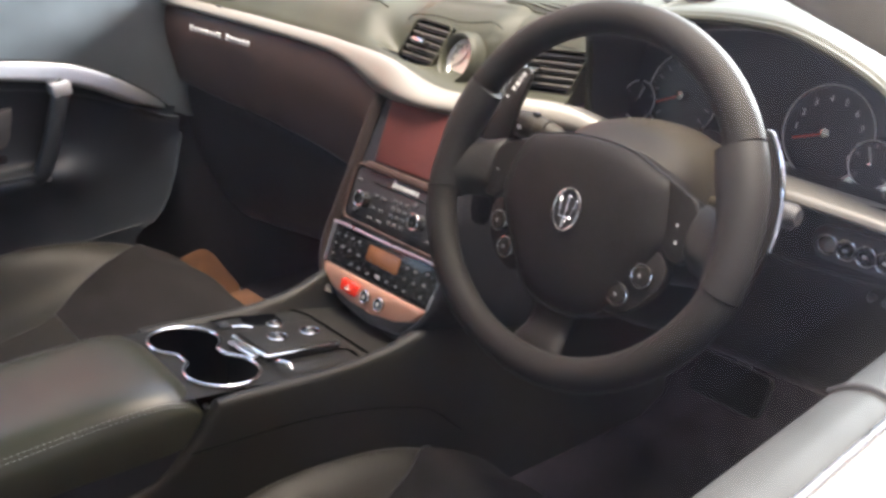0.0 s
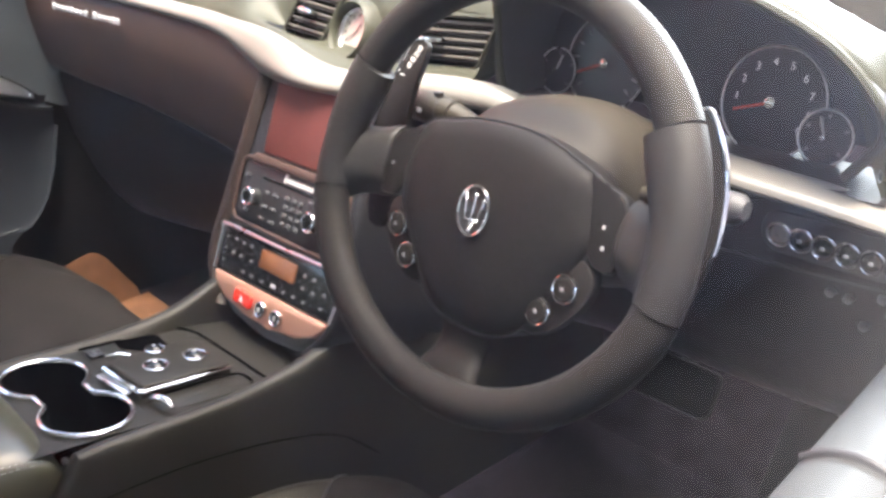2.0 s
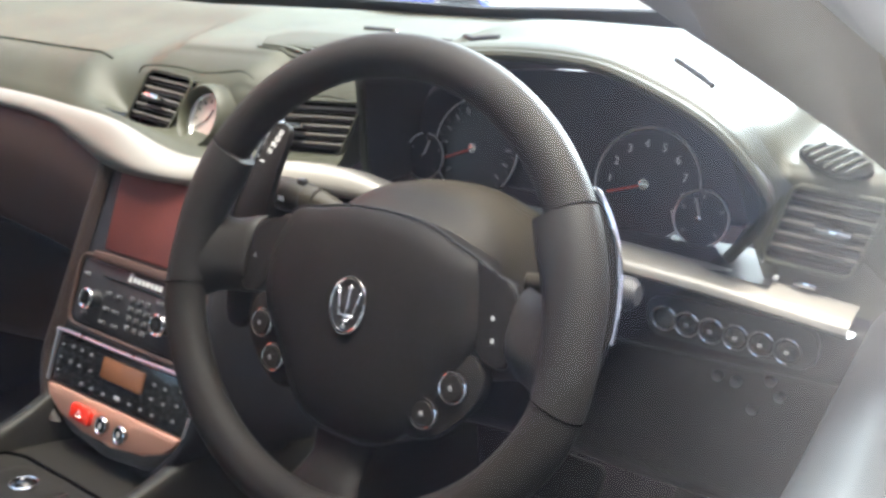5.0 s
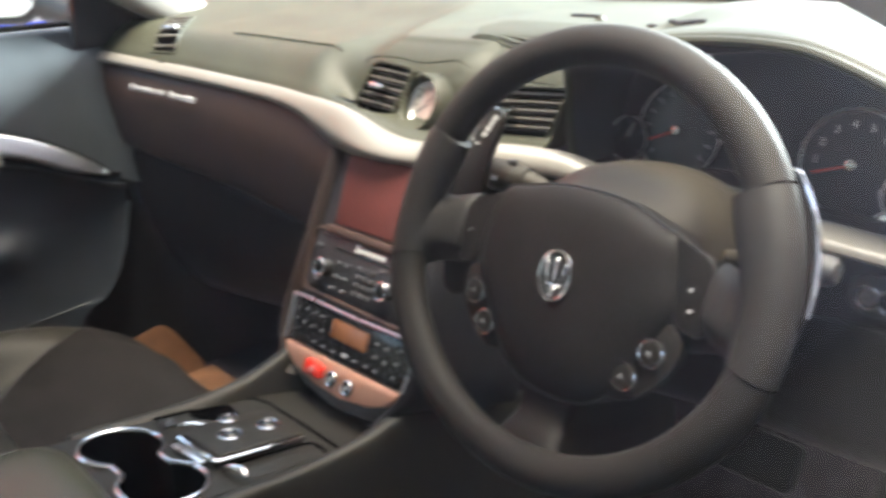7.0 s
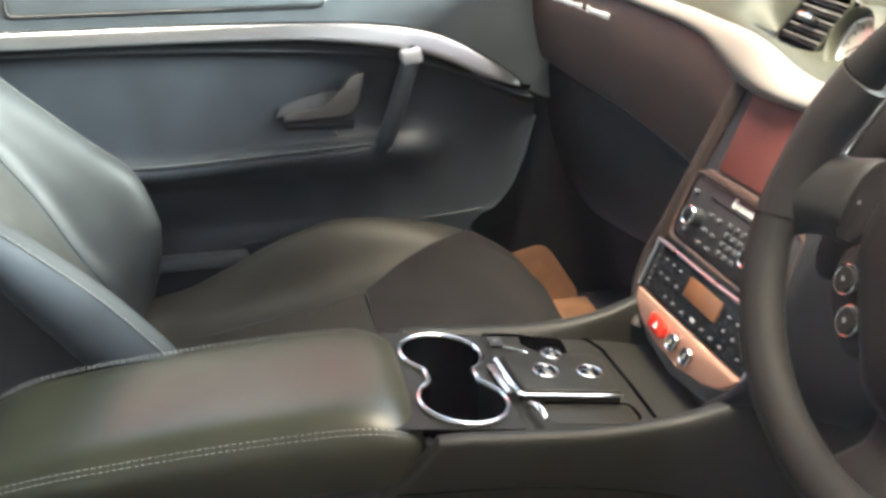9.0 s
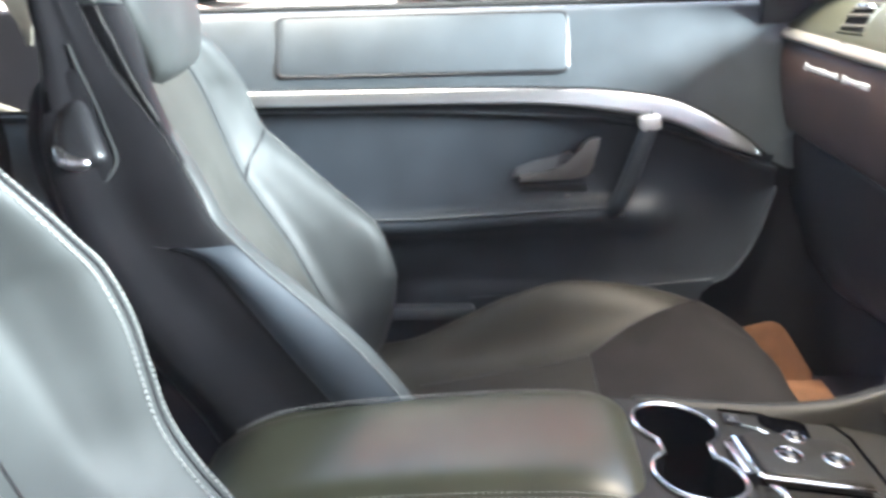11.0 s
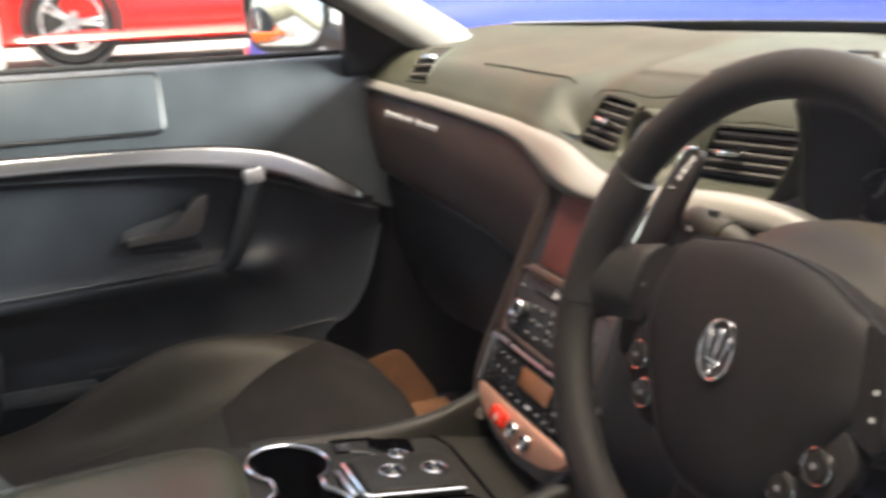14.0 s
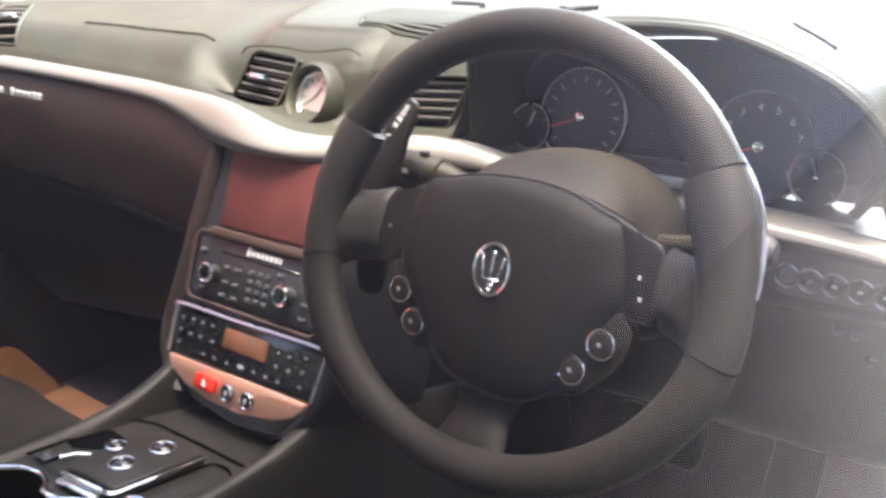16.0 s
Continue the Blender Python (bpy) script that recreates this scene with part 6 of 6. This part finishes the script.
part("shroud", loft(sec, 16, 32, True, True), M_COLUMN, col)
sec = []
for y, w, n0 in ((0.050, 0.084, -0.030), (0.074, 0.080, -0.060), (0.086, 0.072, -0.11), (0.080, 0.066, -0.17)):
    sec.append([WM @ Vector(v) for v in ((-w * 1.12, y - 0.085, n0 - 0.006), (-w, y - 0.036, n0 - 0.004), (-w * 0.62, y - 0.008, n0), (0, y, n0), (w * 0.62, y - 0.008, n0), (w, y - 0.036, n0 - 0.004), (w * 1.12, y - 0.085, n0 - 0.006))])
part("cowl", loft(sec, 14, 18), M_COLUMN, col, "smooth upper cowl of the column")
for s in (-1, 1):
    m_ = Matrix.Translation(WM @ Vector((0, 0.045 if s < 0 else 0.030, -0.085)))
    arm_ = tube([(s * 0.06, 0.004, -0.012), (s * 0.10, 0.000, -0.006), (s * 0.125, -0.003, 0.0)], [0.007, 0.009, 0.0125] if s < 0 else [0.007, 0.0075, 0.009], 12)
    sk = part("stalk", arm_, M_COLUMN, col, m=m_)
    part("stalk_end", tube([(s * 0.125, -0.003, 0.0), (s * 0.150, -0.005, 0.003), (s * 0.165, -0.006, 0.004), (s * 0.170, -0.006, 0.004)], [0.0135, 0.0150, 0.0145, 0.010] if s < 0 else [0.0098, 0.0115, 0.011, 0.007], 14), M_COLUMN if s < 0 else M_MATTE, sk, m=m_)
    part("stalk_ring", at(ring(0.0132 if s < 0 else 0.0105, 0.0016, 20, 6), s * 0.136, -0.004, 0.001, 0, 90, 0), M_BLACK, sk, m=m_)
    part("stalk_tab", at(box(0.008, 0.006, 0.006, 0.001), s * 0.140, -0.006, 0.017 if s < 0 else 0.013), M_BLACK, sk, m=m_)
    part("stalk_mark", at(box(0.006, 0.0006, 0.004), s * 0.152, -0.0200 if s < 0 else -0.0165, 0.004), M_WHITE_MARK, sk, m=m_)


# ---------------------------------------------------------------- seats
W_TAB = ((0.38, 0.222), (0.52, 0.236), (0.60, 0.238), (0.69, 0.235), (0.74, 0.230), (0.786, 0.222), (0.825, 0.208), (0.849, 0.190), (0.880, 0.166), (0.915, 0.148), (0.96, 0.139), (1.03, 0.135), (1.09, 0.120))
FRONT = ((0.38, -0.56), (0.457, -0.595), (0.521, -0.632), (0.618, -0.680), (0.696, -0.728), (0.76, -0.752), (0.85, -0.778), (0.90, -0.795), (0.96, -0.805), (1.03, -0.818), (1.09, -0.832))
BACK = ((0.38, -0.64), (0.52, -0.690), (0.60, -0.745), (0.68, -0.790), (0.75, -0.815), (0.80, -0.830), (0.85, -0.842), (0.90, -0.850), (0.96, -0.862), (1.09, -0.872))
# front ridge of the side bolsters: towards the console, and towards the door
RIDGE_IN = ((0.38, -0.50), (0.47, -0.472), (0.552, -0.481), (0.638, -0.557), (0.693, -0.614), (0.727, -0.650), (0.78, -0.677), (0.83, -0.709), (0.878, -0.758), (0.95, -0.800), (1.03, -0.814), (1.09, -0.828))
RIDGE_OUT = ((0.38, -0.565), (0.468, -0.536), (0.543, -0.531), (0.608, -0.555), (0.68, -0.632), (0.763, -0.711), (0.79, -0.722), (0.843, -0.734), (0.895, -0.758), (0.928, -0.785), (1.03, -0.814), (1.09, -0.828))
RIDGE_DRIVER = ((0.38, -0.60), (0.50, -0.60), (0.60, -0.632), (0.659, -0.669), (0.689, -0.685), (0.737, -0.694), (0.786, -0.700), (0.825, -0.708), (0.849, -0.715), (0.887, -0.730), (0.907, -0.740), (0.95, -0.790), (1.03, -0.814), (1.09, -0.828))


def seat(cx, dy, s, label, mark, ridge_in, ridge_out, dz, thread):
    """Sports seat with a wedge headrest; s = +1 when the car's middle lies to its right."""
    S = thing("car_seat", (cx, -0.3 + dy, 0.315), label, "seat", "front seats")
    P = lambda x, y, z: (cx + s * x, y + dy, z + dz * min(1, max(0, (z - 0.33) / 0.10)))
    # cushion: x runs from -0.25 (outer) to 0.25 (inner, towards the console)
    sec = []
    low = -0.022 if mark else 0.0
    for y, zc, bo, w in ((-0.60, 0.390, 0.02, 0.235), (-0.50, 0.387, 0.035, 0.245), (-0.36, 0.414, 0.068, 0.25), (-0.26, 0.438, 0.070, 0.25), (-0.13, 0.455, 0.040, 0.25), (-0.04, 0.452, 0.010, 0.245), (0.02, 0.415, 0.0, 0.235), (0.05, 0.36, 0.0, 0.225), (0.045, 0.33, 0.0, 0.22)):
        zc += low * min(1, max(0, (zc - 0.33) / 0.05))
        sec.append([P(-w, y, zc - 0.07), P(-w - 0.004, y, zc - 0.02), P(-w + 0.018, y, zc + bo), P(-w + 0.055, y, zc + bo - 0.004), P(-w + 0.10, y, zc + 0.008), P(-0.07, y, zc), P(0.07, y, zc), P(w - 0.10, y, zc + 0.008), P(w - 0.055, y, zc + bo - 0.004), P(w - 0.018, y, zc + bo), P(w + 0.004, y, zc - 0.02), P(w, y, zc - 0.07)])
    res = [curve(q, 60) for q in sec]
    G = [curve([r[j] for r in res], 60) for j in range(60)]
    cush = part("cushion", skin([[G[j][i] for j in range(60)] for i in range(60)], cap=True), M_CUSHION, S)

    def on(i, f):
        a = min(58, int(f))
        return G[a][i].lerp(G[a + 1][i], f - a)
    rows, left, right = [], [], []
    for i in range(8, 57):
        y = G[30][i].y - dy
        f0 = ease(y, (-0.55, 24), (-0.35, 24.5), (-0.258, 25), (-0.202, 21.5), (-0.147, 19), (-0.111, 17), (-0.05, 10), (0.0, 5))
        rows.append([on(i, f0 + (59 - 2 * f0) * k / 23) + Vector((0, 0.001, 0.0024)) for k in range(24)])
        left.append(rows[-1][0])
        right.append(rows[-1][-1])
    split = min(range(len(rows)), key=lambda i: abs(rows[i][12].y - dy + 0.24))
    part("centre_insert", skin(rows[:split + 1]), M_PERF, cush, "perforated centre panel of the cushion")
    part("front_insert", skin(rows[split:]), M_ALCANTARA, cush, "dark suede-like front panel of the cushion")
    part("insert_seam", tube(rows[split], 0.0012, 6), M_BLACK, cush)
    for line in (left, right):
        part("insert_seam", tube(line, 0.0012, 6), M_BLACK, cush)
    for j in (8, 51):
        part("piping", tube([p + Vector((0, 0, 0.0008)) for p in G[j][12:50]], 0.0016, 6), M_LEATHER, cush)
    part("base", at(box(0.44, 0.50, 0.05, 0.015), cx, -0.27 + dy, 0.339), M_BLACK, S)
    # backrest: eighteen points round each level, five columns for each
    zs = sorted({z for z, w in W_TAB} | {z for z, w in ridge_out} | {0.66, 0.70, 1.0})
    zs = [a for a, b in zip(zs, zs[1:]) if b - a > 0.012] + [zs[-1]]
    sec = []
    for z in zs:
        w, yf, yb, yi, yo = (ease(z, *tab) for tab in (W_TAB, FRONT, BACK, ridge_in, ridge_out))
        sec.append([P(x * w, y, z) for x, y in ((-1.0, yb), (-1.02, 0.5 * (yb + yo)), (-1.0, yo - 0.020), (-0.94, yo), (-0.82, yo - 0.006), (-0.70, 0.6 * yf + 0.4 * yo), (-0.58, yf + 0.004), (-0.25, yf), (0.0, yf - 0.001), (0.25, yf), (0.58, yf + 0.004), (0.70, 0.6 * yf + 0.4 * yi), (0.82, yi - 0.006), (0.94, yi), (1.0, yi - 0.020), (1.02, 0.5 * (yb + yi)), (1.0, yb), (0.0, yb - 0.02))])
    res = [curve(q, 90, True) for q in sec]
    C = [curve([r[j] for r in res], 90) for j in range(90)]
    body = [[C[j % 90][i] for j in range(82, 82 + (79 if mark else 76))] for i in range(90)]
    br = part("backrest", skin(body), M_LEATHER, S)
    part("flank", skin([[C[j][i] for j in range(70 if mark else 67, 83)] for i in range(90)]), M_FLANK, br, "dark leather flank of the backrest")

    def level(j, z):
        """Point of column j at height z."""
        i = max([k for k in range(89) if C[j][k].z <= z] or [0])
        a, b = C[j][i], C[j][i + 1]
        return a.lerp(b, min(1, max(0, (z - a.z) / max(1e-6, b.z - a.z))))
    out = Vector((0, 0.0010, 0.0006))
    js = 63 if mark else 67
    far = 2 if mark else 1
    for a, b in ((js, js + far), (js, js - far), (13, 12), (13, 14)):
        stitches([C[a][i].lerp(C[b][i], 0.7 if mark else 0.45) + out for i in range(10, 82)], 0.0055, br, "seam_thread", 0.6, thread if a == js else 0.0003)
    for j in (js, 13):
        part("seam", tube([C[j][i] + out * 0.1 for i in range(4, 82)], 0.0011, 6), M_FLANK, br)
    for j in (33, 47) if mark else (30, 50):
        part("insert_edge", tube([C[j][i] + out * 0.1 for i in range(4, 62)], 0.0014, 6), M_FLANK, br)
    if not mark:
        part("fold", tube(curve([level(j, zz) for j, zz in ((15, 0.765), (19, 0.756), (23, 0.742), (27, 0.722), (30, 0.700))], 14), 0.0016, 6), M_FLANK, br, "crease between the shoulder and the side bolster")
    part("back_insert", skin([[C[j][i] + out for j in (range(34, 47) if mark else range(31, 50))] for i in range(8, 62)]), M_BACKPERF, br, "perforated centre panel")

    def flank(y, z, off):
        return Vector(P(ease(z, *W_TAB) * 1.012 + off, y, z))
    pip = curve([flank(y, z, 0.001) for y, z in ((-0.745, 0.722), (-0.722, 0.721), (-0.699, 0.717), (-0.678, 0.710), (-0.661, 0.696), (-0.627, 0.651), (-0.587, 0.595), (-0.535, 0.525))], 24)
    if not mark:
        part("flank_piping", tube(pip, 0.0009, 6), M_LEATHER, br)
        rows = []
        for p in curve([q for q in pip if q.z < 0.7195], 40):
            a = level(67, p.z)
            rows.append([p.lerp(a, f) + Vector((0.0006 + 0.0060 * math.sin(math.pi * f) + 0.0010 * f, 0.0006 * f, 0)) for f in (0.0, 0.1, 0.2, 0.35, 0.5, 0.65, 0.8, 0.9, 1.0)])
        part("bolster_side", skin(rows), M_CARD, br, "dark grey leather side of the bolster above the piping")
    # wedge headrest
    sec = []
    hr_tab = ((0.786, -0.786, 0.060, -0.80), (0.797, -0.764, 0.092, -0.80), (0.822, -0.746, 0.112, -0.80), (0.852, -0.736, 0.122, -0.80), (0.88, -0.728, 0.128, -0.80), (0.92, -0.724, 0.131, -0.82), (0.97, -0.729, 0.129, -0.83), (1.02, -0.747, 0.120, -0.84), (1.06, -0.772, 0.10, -0.845), (1.085, -0.805, 0.06, -0.84))
    if not mark:
        hr_tab = ((0.850, -0.762, 0.080, -0.780), (0.862, -0.740, 0.110, -0.79)) + hr_tab[4:]
    for z, yf, w, yb in hr_tab:
        w *= 0.91 if mark else 0.94
        yf -= 0.0 if mark else 0.028
        wi = w if mark else min(w, ease(z, (0.850, 0.010), (0.862, 0.030), (0.880, 0.056), (0.900, 0.080), (0.920, 0.100), (0.945, 0.116), (0.970, 0.124)))
        sec.append([P(x * (wi if x > 0 else w), y, z) for x, y in ((-1.0, yb), (-1.01, 0.5 * (yb + yf)), (-0.94, yf - 0.008), (-0.5, yf), (0, yf + 0.003), (0.5, yf), (0.94, yf - 0.008), (1.01, 0.5 * (yb + yf)), (1.0, yb), (0, yb - 0.01))])
    res = [curve(q, 60, True) for q in sec]
    H = [curve([r[j] for r in res], 40) for j in range(60)]
    hr = part("headrest", skin([[H[j][i] for j in range(60)] for i in range(40)], True, True), M_LEATHER, S, "padded leather wedge headrest")
    def head(x, z):
        """Point of the headrest's front at x from the seat's middle and height z."""
        line = []
        for j in range(9, 40):
            k = max(k for k in range(39) if H[j][k].z <= z)
            line.append(H[j][k].lerp(H[j][k + 1], (z - H[j][k].z) / (H[j][k + 1].z - H[j][k].z)))
        line.sort(key=lambda p: p.x)
        k = max(k for k in range(len(line) - 1) if line[k].x <= cx + x or k == 0)
        return line[k].lerp(line[k + 1], (cx + x - line[k].x) / (line[k + 1].x - line[k].x)) + out
    seams = (((0.089, 0.960), (0.0885, 0.930), (0.086, 0.905), (0.078, 0.882), (0.050, 0.871), (0.0, 0.868)), ((0.0935, 0.960), (0.093, 0.930), (0.0905, 0.902), (0.083, 0.875), (0.050, 0.861), (0.0, 0.858)))
    for q in seams if mark else ():
        line = curve([(x, z, 0) for x, z in q] + [(-x, z, 0) for x, z in q[-2::-1]], 80)
        stitches([head(p.x, p.y) for p in line], 0.0050, hr, "seam_thread", 0.6, 0.00055)
    if mark:
        line = curve([(0.088, 0.905, 0), (0.081, 0.879, 0), (0.050, 0.866, 0), (0.0, 0.863, 0), (-0.050, 0.866, 0), (-0.081, 0.879, 0), (-0.088, 0.905, 0)], 50)
        part("headrest_fold", tube([head(p.x, p.y) - out * 0.8 for p in line], 0.0016, 6), M_LEATHER_DARK, hr)
    else:
        # band along the seat's edge: dark below the cross seam, grey above, with two stitched lines
        edge_a = ((0.800, -0.121, -0.694), (0.835, -0.138, -0.718), (0.875, -0.172, -0.757), (0.914, -0.191, -0.786), (0.952, -0.200, -0.806), (1.000, -0.203, -0.812), (1.060, -0.210, -0.822))
        edge_c = ((0.800, -0.126, -0.689), (0.835, -0.150, -0.711), (0.875, -0.180, -0.737), (0.914, -0.200, -0.753), (0.952, -0.208, -0.768), (1.000, -0.210, -0.781), (1.060, -0.218, -0.800))

        def band(z, f):
            a = Vector((ease(z, *[(q[0], q[1]) for q in edge_a]), ease(z, *[(q[0], q[2]) for q in edge_a]), z))
            c = Vector((ease(z, *[(q[0], q[1]) for q in edge_c]), ease(z, *[(q[0], q[2]) for q in edge_c]), z))
            return a.lerp(c, f) + Vector((1, 0.2, 0.3)) * (between(z, (0.80, -0.004), (0.86, 0.0)) + (0.0012 + 0.0045 * math.sin(math.pi * f) if 0 <= f <= 1 else -0.0015))
        for nm, z0, z1, mat, lab in (("edge_band", 0.800, 0.952, M_FLANK, "dark leather band along the seat's edge"), ("wing", 0.9525, 1.06, M_LEATHER, "grey leather wing above the cross seam")):
            part(nm, skin([[band(z, f) for f in (-0.15, 0.0, 0.15, 0.3, 0.5, 0.7, 0.85, 1.0, 1.12)] for z in spaced(z0, z1, 24)]), mat, br, lab)
        part("cross_seam", tube([band(0.9525, f) + Vector((0.0006, 0, 0)) for f in spaced(-0.1, 1.1, 8)], 0.0012, 6), M_LEATHER_DARK, br)
        part("wing_seam", tube([band(z, 1.08) + Vector((0.0008, 0.0010, 0)) for z in spaced(0.9525, 1.06, 14)], 0.0012, 6), M_LEATHER_DARK, br)
        stitches([band(z, 0.38) + Vector((0.0008, 0.0004, 0)) for z in spaced(0.840, 1.06, 40)], 0.0055, br, "band_thread", 0.6, 0.0004)
    # folding handle on the flank towards the console
    ol = curve([(-0.851, 0.872, 0), (-0.826, 0.890, 0), (-0.803, 0.888, 0), (-0.780, 0.850, 0), (-0.757, 0.808, 0), (-0.768, 0.782, 0), (-0.786, 0.757, 0), (-0.789, 0.730, 0), (-0.802, 0.722, 0), (-0.822, 0.76, 0), (-0.846, 0.82, 0)], 44, True)
    c0 = Vector((-0.812, 0.815, 0))
    rows = [[flank(c0.x + (p.x - c0.x) * k, c0.y + (p.y - c0.y) * k, off) for p in ol] for k, off in ((1.0, -0.004), (0.99, 0.003), (0.94, 0.005), (0.6, 0.0055), (0.2, 0.0055), (0.01, 0.0055))]
    pl = part("handle_plate", skin(rows, True, True), M_FLANK, S, "black plastic folding-handle plate")
    part("plate_piping", tube([flank(p.x, p.y, 0.0035) for p in curve([(-0.818, 0.915, 0), (-0.806, 0.891, 0), (-0.777, 0.850, 0), (-0.755, 0.811, 0), (-0.764, 0.789, 0), (-0.775, 0.772, 0), (-0.778, 0.750, 0), (-0.772, 0.728, 0), (-0.762, 0.700, 0)], 40)], 0.0014, 6), M_LEATHER, pl)

    def cover(outline, z0, steps):
        """A cushioned cover laid on the handle plate."""
        pts = curve([(y, z, 0) for y, z in outline], 36, True)
        mid = sum(pts, Vector()) / 36
        return skin([[flank(mid.x + (p.x - mid.x) * k, mid.y + (p.y - mid.y) * k, z0 + h) for p in pts] for k, h in steps], True, True)
    soft = ((1.0, 0.0), (0.97, 0.006), (0.86, 0.011), (0.6, 0.014), (0.3, 0.0145), (0.02, 0.0145))
    part("handle_flap", cover(((-0.818, 0.846), (-0.806, 0.862), (-0.792, 0.858), (-0.776, 0.835), (-0.764, 0.812), (-0.772, 0.803), (-0.792, 0.802), (-0.812, 0.812)), 0.004, soft), M_BLACK, pl, "black satin flap of the folding handle")
    part("handle", cover(((-0.815, 0.818), (-0.812, 0.826), (-0.795, 0.816), (-0.778, 0.811), (-0.778, 0.803), (-0.792, 0.799), (-0.808, 0.805)), 0.013, ((1.0, 0.0), (0.96, 0.003), (0.8, 0.006), (0.5, 0.008), (0.02, 0.008))), M_SATIN, pl, "bright satin lip of the folding handle")
    part("handle_slot", tube([flank(-0.834, 0.868, 0.004), flank(-0.824, 0.850, 0.007)], 0.006, 8), M_WELL, pl)
    if mark:
        o = Vector((0.324, -0.6742, 0.957))
        mk = [at(box(0.0050, 0.005, 0.060, 0.0022), 0, 0, 0), at(box(0.036, 0.005, 0.0055, 0.0022), 0, 0, -0.006), at(box(0.028, 0.005, 0.0045, 0.0020), 0, 0, -0.014), at(box(0.012, 0.005, 0.0045, 0.0020), 0, 0, -0.020), at(box(0.010, 0.005, 0.012, 0.0022), 0, 0, -0.029)]
        for q in (-1, 1):
            mk.append(at(box(0.0050, 0.005, 0.036, 0.0022), q * 0.0155, 0, 0.013, 0, q * 8, 0))
        part("embossed_mark", joined(*mk), M_LEATHER, hr, m=Matrix.Translation(o) @ pose(0, 0, 0, 18, 0, 0) @ Matrix.Scale(0.86, 4))
    return S


seat(-0.335, 0.0, 1, "dark leather passenger sports seat with fine stitching", False, RIDGE_IN, RIDGE_OUT, 0.0, 0.00022)
seat(0.375, 0.060, -1, "dark leather driver's sports seat with pale stitching", True, RIDGE_DRIVER, RIDGE_DRIVER, -0.032, 0.0008)

# ---------------------------------------------------------------- footwells and rear
mat_p = thing("paper_mat", (-0.36, 0.16, 0.275), "tan protective paper mat in the passenger footwell", "floor mat")
rows = []
for y in spaced(-0.05, 0.15, 12):
    z = 0.319
    rows.append([(x, y, z + 0.003 * math.sin(9 * x + 5 * y)) for x in spaced(-0.605, -0.20, 14)])
part("sheet", skin(rows, thick=0.002), M_TAN, mat_p)
rows = [[(-0.606 - 0.01 * f, y, 0.320 + between(y, (-0.10, 0.060), (0.065, 0.102), (0.085, 0.094), (0.135, 0.012)) * f) for f in spaced(0, 1, 5)] for y in spaced(-0.10, 0.135, 22)]
part("flap", skin(rows, thick=0.002), M_TAN, mat_p, "tan paper folded up the side")
fw = thing("footwell_carpet", (MID, 0.5, 0.27), "black carpet rising to the firewall", "carpet", "", "structure")
part("rise", skin([[(-0.68, y, z), (0.0, y, z), (0.70, y, z)] for y, z in ((0.30, 0.272), (0.45, 0.34), (0.62, 0.52), (0.78, 0.80))]), M_CARPET, fw)
for s, nm in ((-1, "kick_panel_1"), (1, "kick_panel_2")):
    rows = []
    for y in spaced(-0.12 if s < 0 else 0.20, 0.62, 24):
        rows.append([(MID + s * ((between(y, (0.03, 0.700), (0.10, 0.672)) if s < 0 else 0.655) - 0.015 * math.sin(z * 4)), y, z) for z in spaced(0.27, 0.86 if s < 0 else 0.74, 10)])
    tagged(part(nm, skin(rows, thick=0.01), M_FLANK), "dark kick panel at the side of the footwell", "panel", "", "structure")

# pedals
pw = thing("brake_pedal", (0.36, 0.40, 0.42), "black rubber-faced brake pedal", "pedal")
part("pad", at(plate(rounded(0.10, 0.055, 0.010, 4), 0.014, 0.004), 0.34, 0.34, 0.47, 60, 0, 0), M_FLANK, pw)
part("arm", tube([(0.34, 0.35, 0.475), (0.34, 0.42, 0.58), (0.34, 0.42, 0.70)], 0.010, 8), M_BLACK, pw)
pw = thing("accelerator_pedal", (0.47, 0.42, 0.38), "black rubber-faced accelerator pedal", "pedal")
part("pad", at(plate(rounded(0.055, 0.16, 0.012, 4), 0.012, 0.004), 0.47, 0.40, 0.42, 58, 0, 0), M_FLANK, pw)
part("arm", tube([(0.47, 0.43, 0.45), (0.47, 0.50, 0.60)], 0.009, 8), M_BLACK, pw)

# rear seat and quarter details
rs = thing("rear_seat", (MID, -1.45, 0.27), "dark leather rear bench behind the front seats", "seat")
sec = []
for z, y in ((0.45, -1.22), (0.60, -1.26), (0.76, -1.33), (0.85, -1.38), (0.87, -1.44)):
    sec.append([(x, y + 0.02 * math.cos(7 * x), z + 0.01 * math.cos(7 * x)) for x in spaced(-0.64, 0.66, 9)])
part("backrest", loft(sec, 20, 40), M_LEATHER_DARK, rs)
part("bench", at(box(1.26, 0.40, 0.16, 0.05, 4), MID, -1.15, 0.42), M_LEATHER_DARK, rs)
bl = thing("seat_belt", (-0.58, -1.0, 0.95), "pale seat belt webbing by the rear quarter", "seat belt")
rows = [[(-0.60 + 0.006 * f, a + (b - a) * f, z) for f in (0, 0.35, 0.7, 1)] for z, a, b in ((1.20, -1.16, -1.02), (1.10, -1.15, -1.03), (1.02, -1.137, -1.044), (0.965, -1.108, -1.050), (0.917, -1.080, -1.054), (0.882, -1.070, -1.060))]
part("webbing", skin(rows, thick=0.003), M_CREAM, bl)
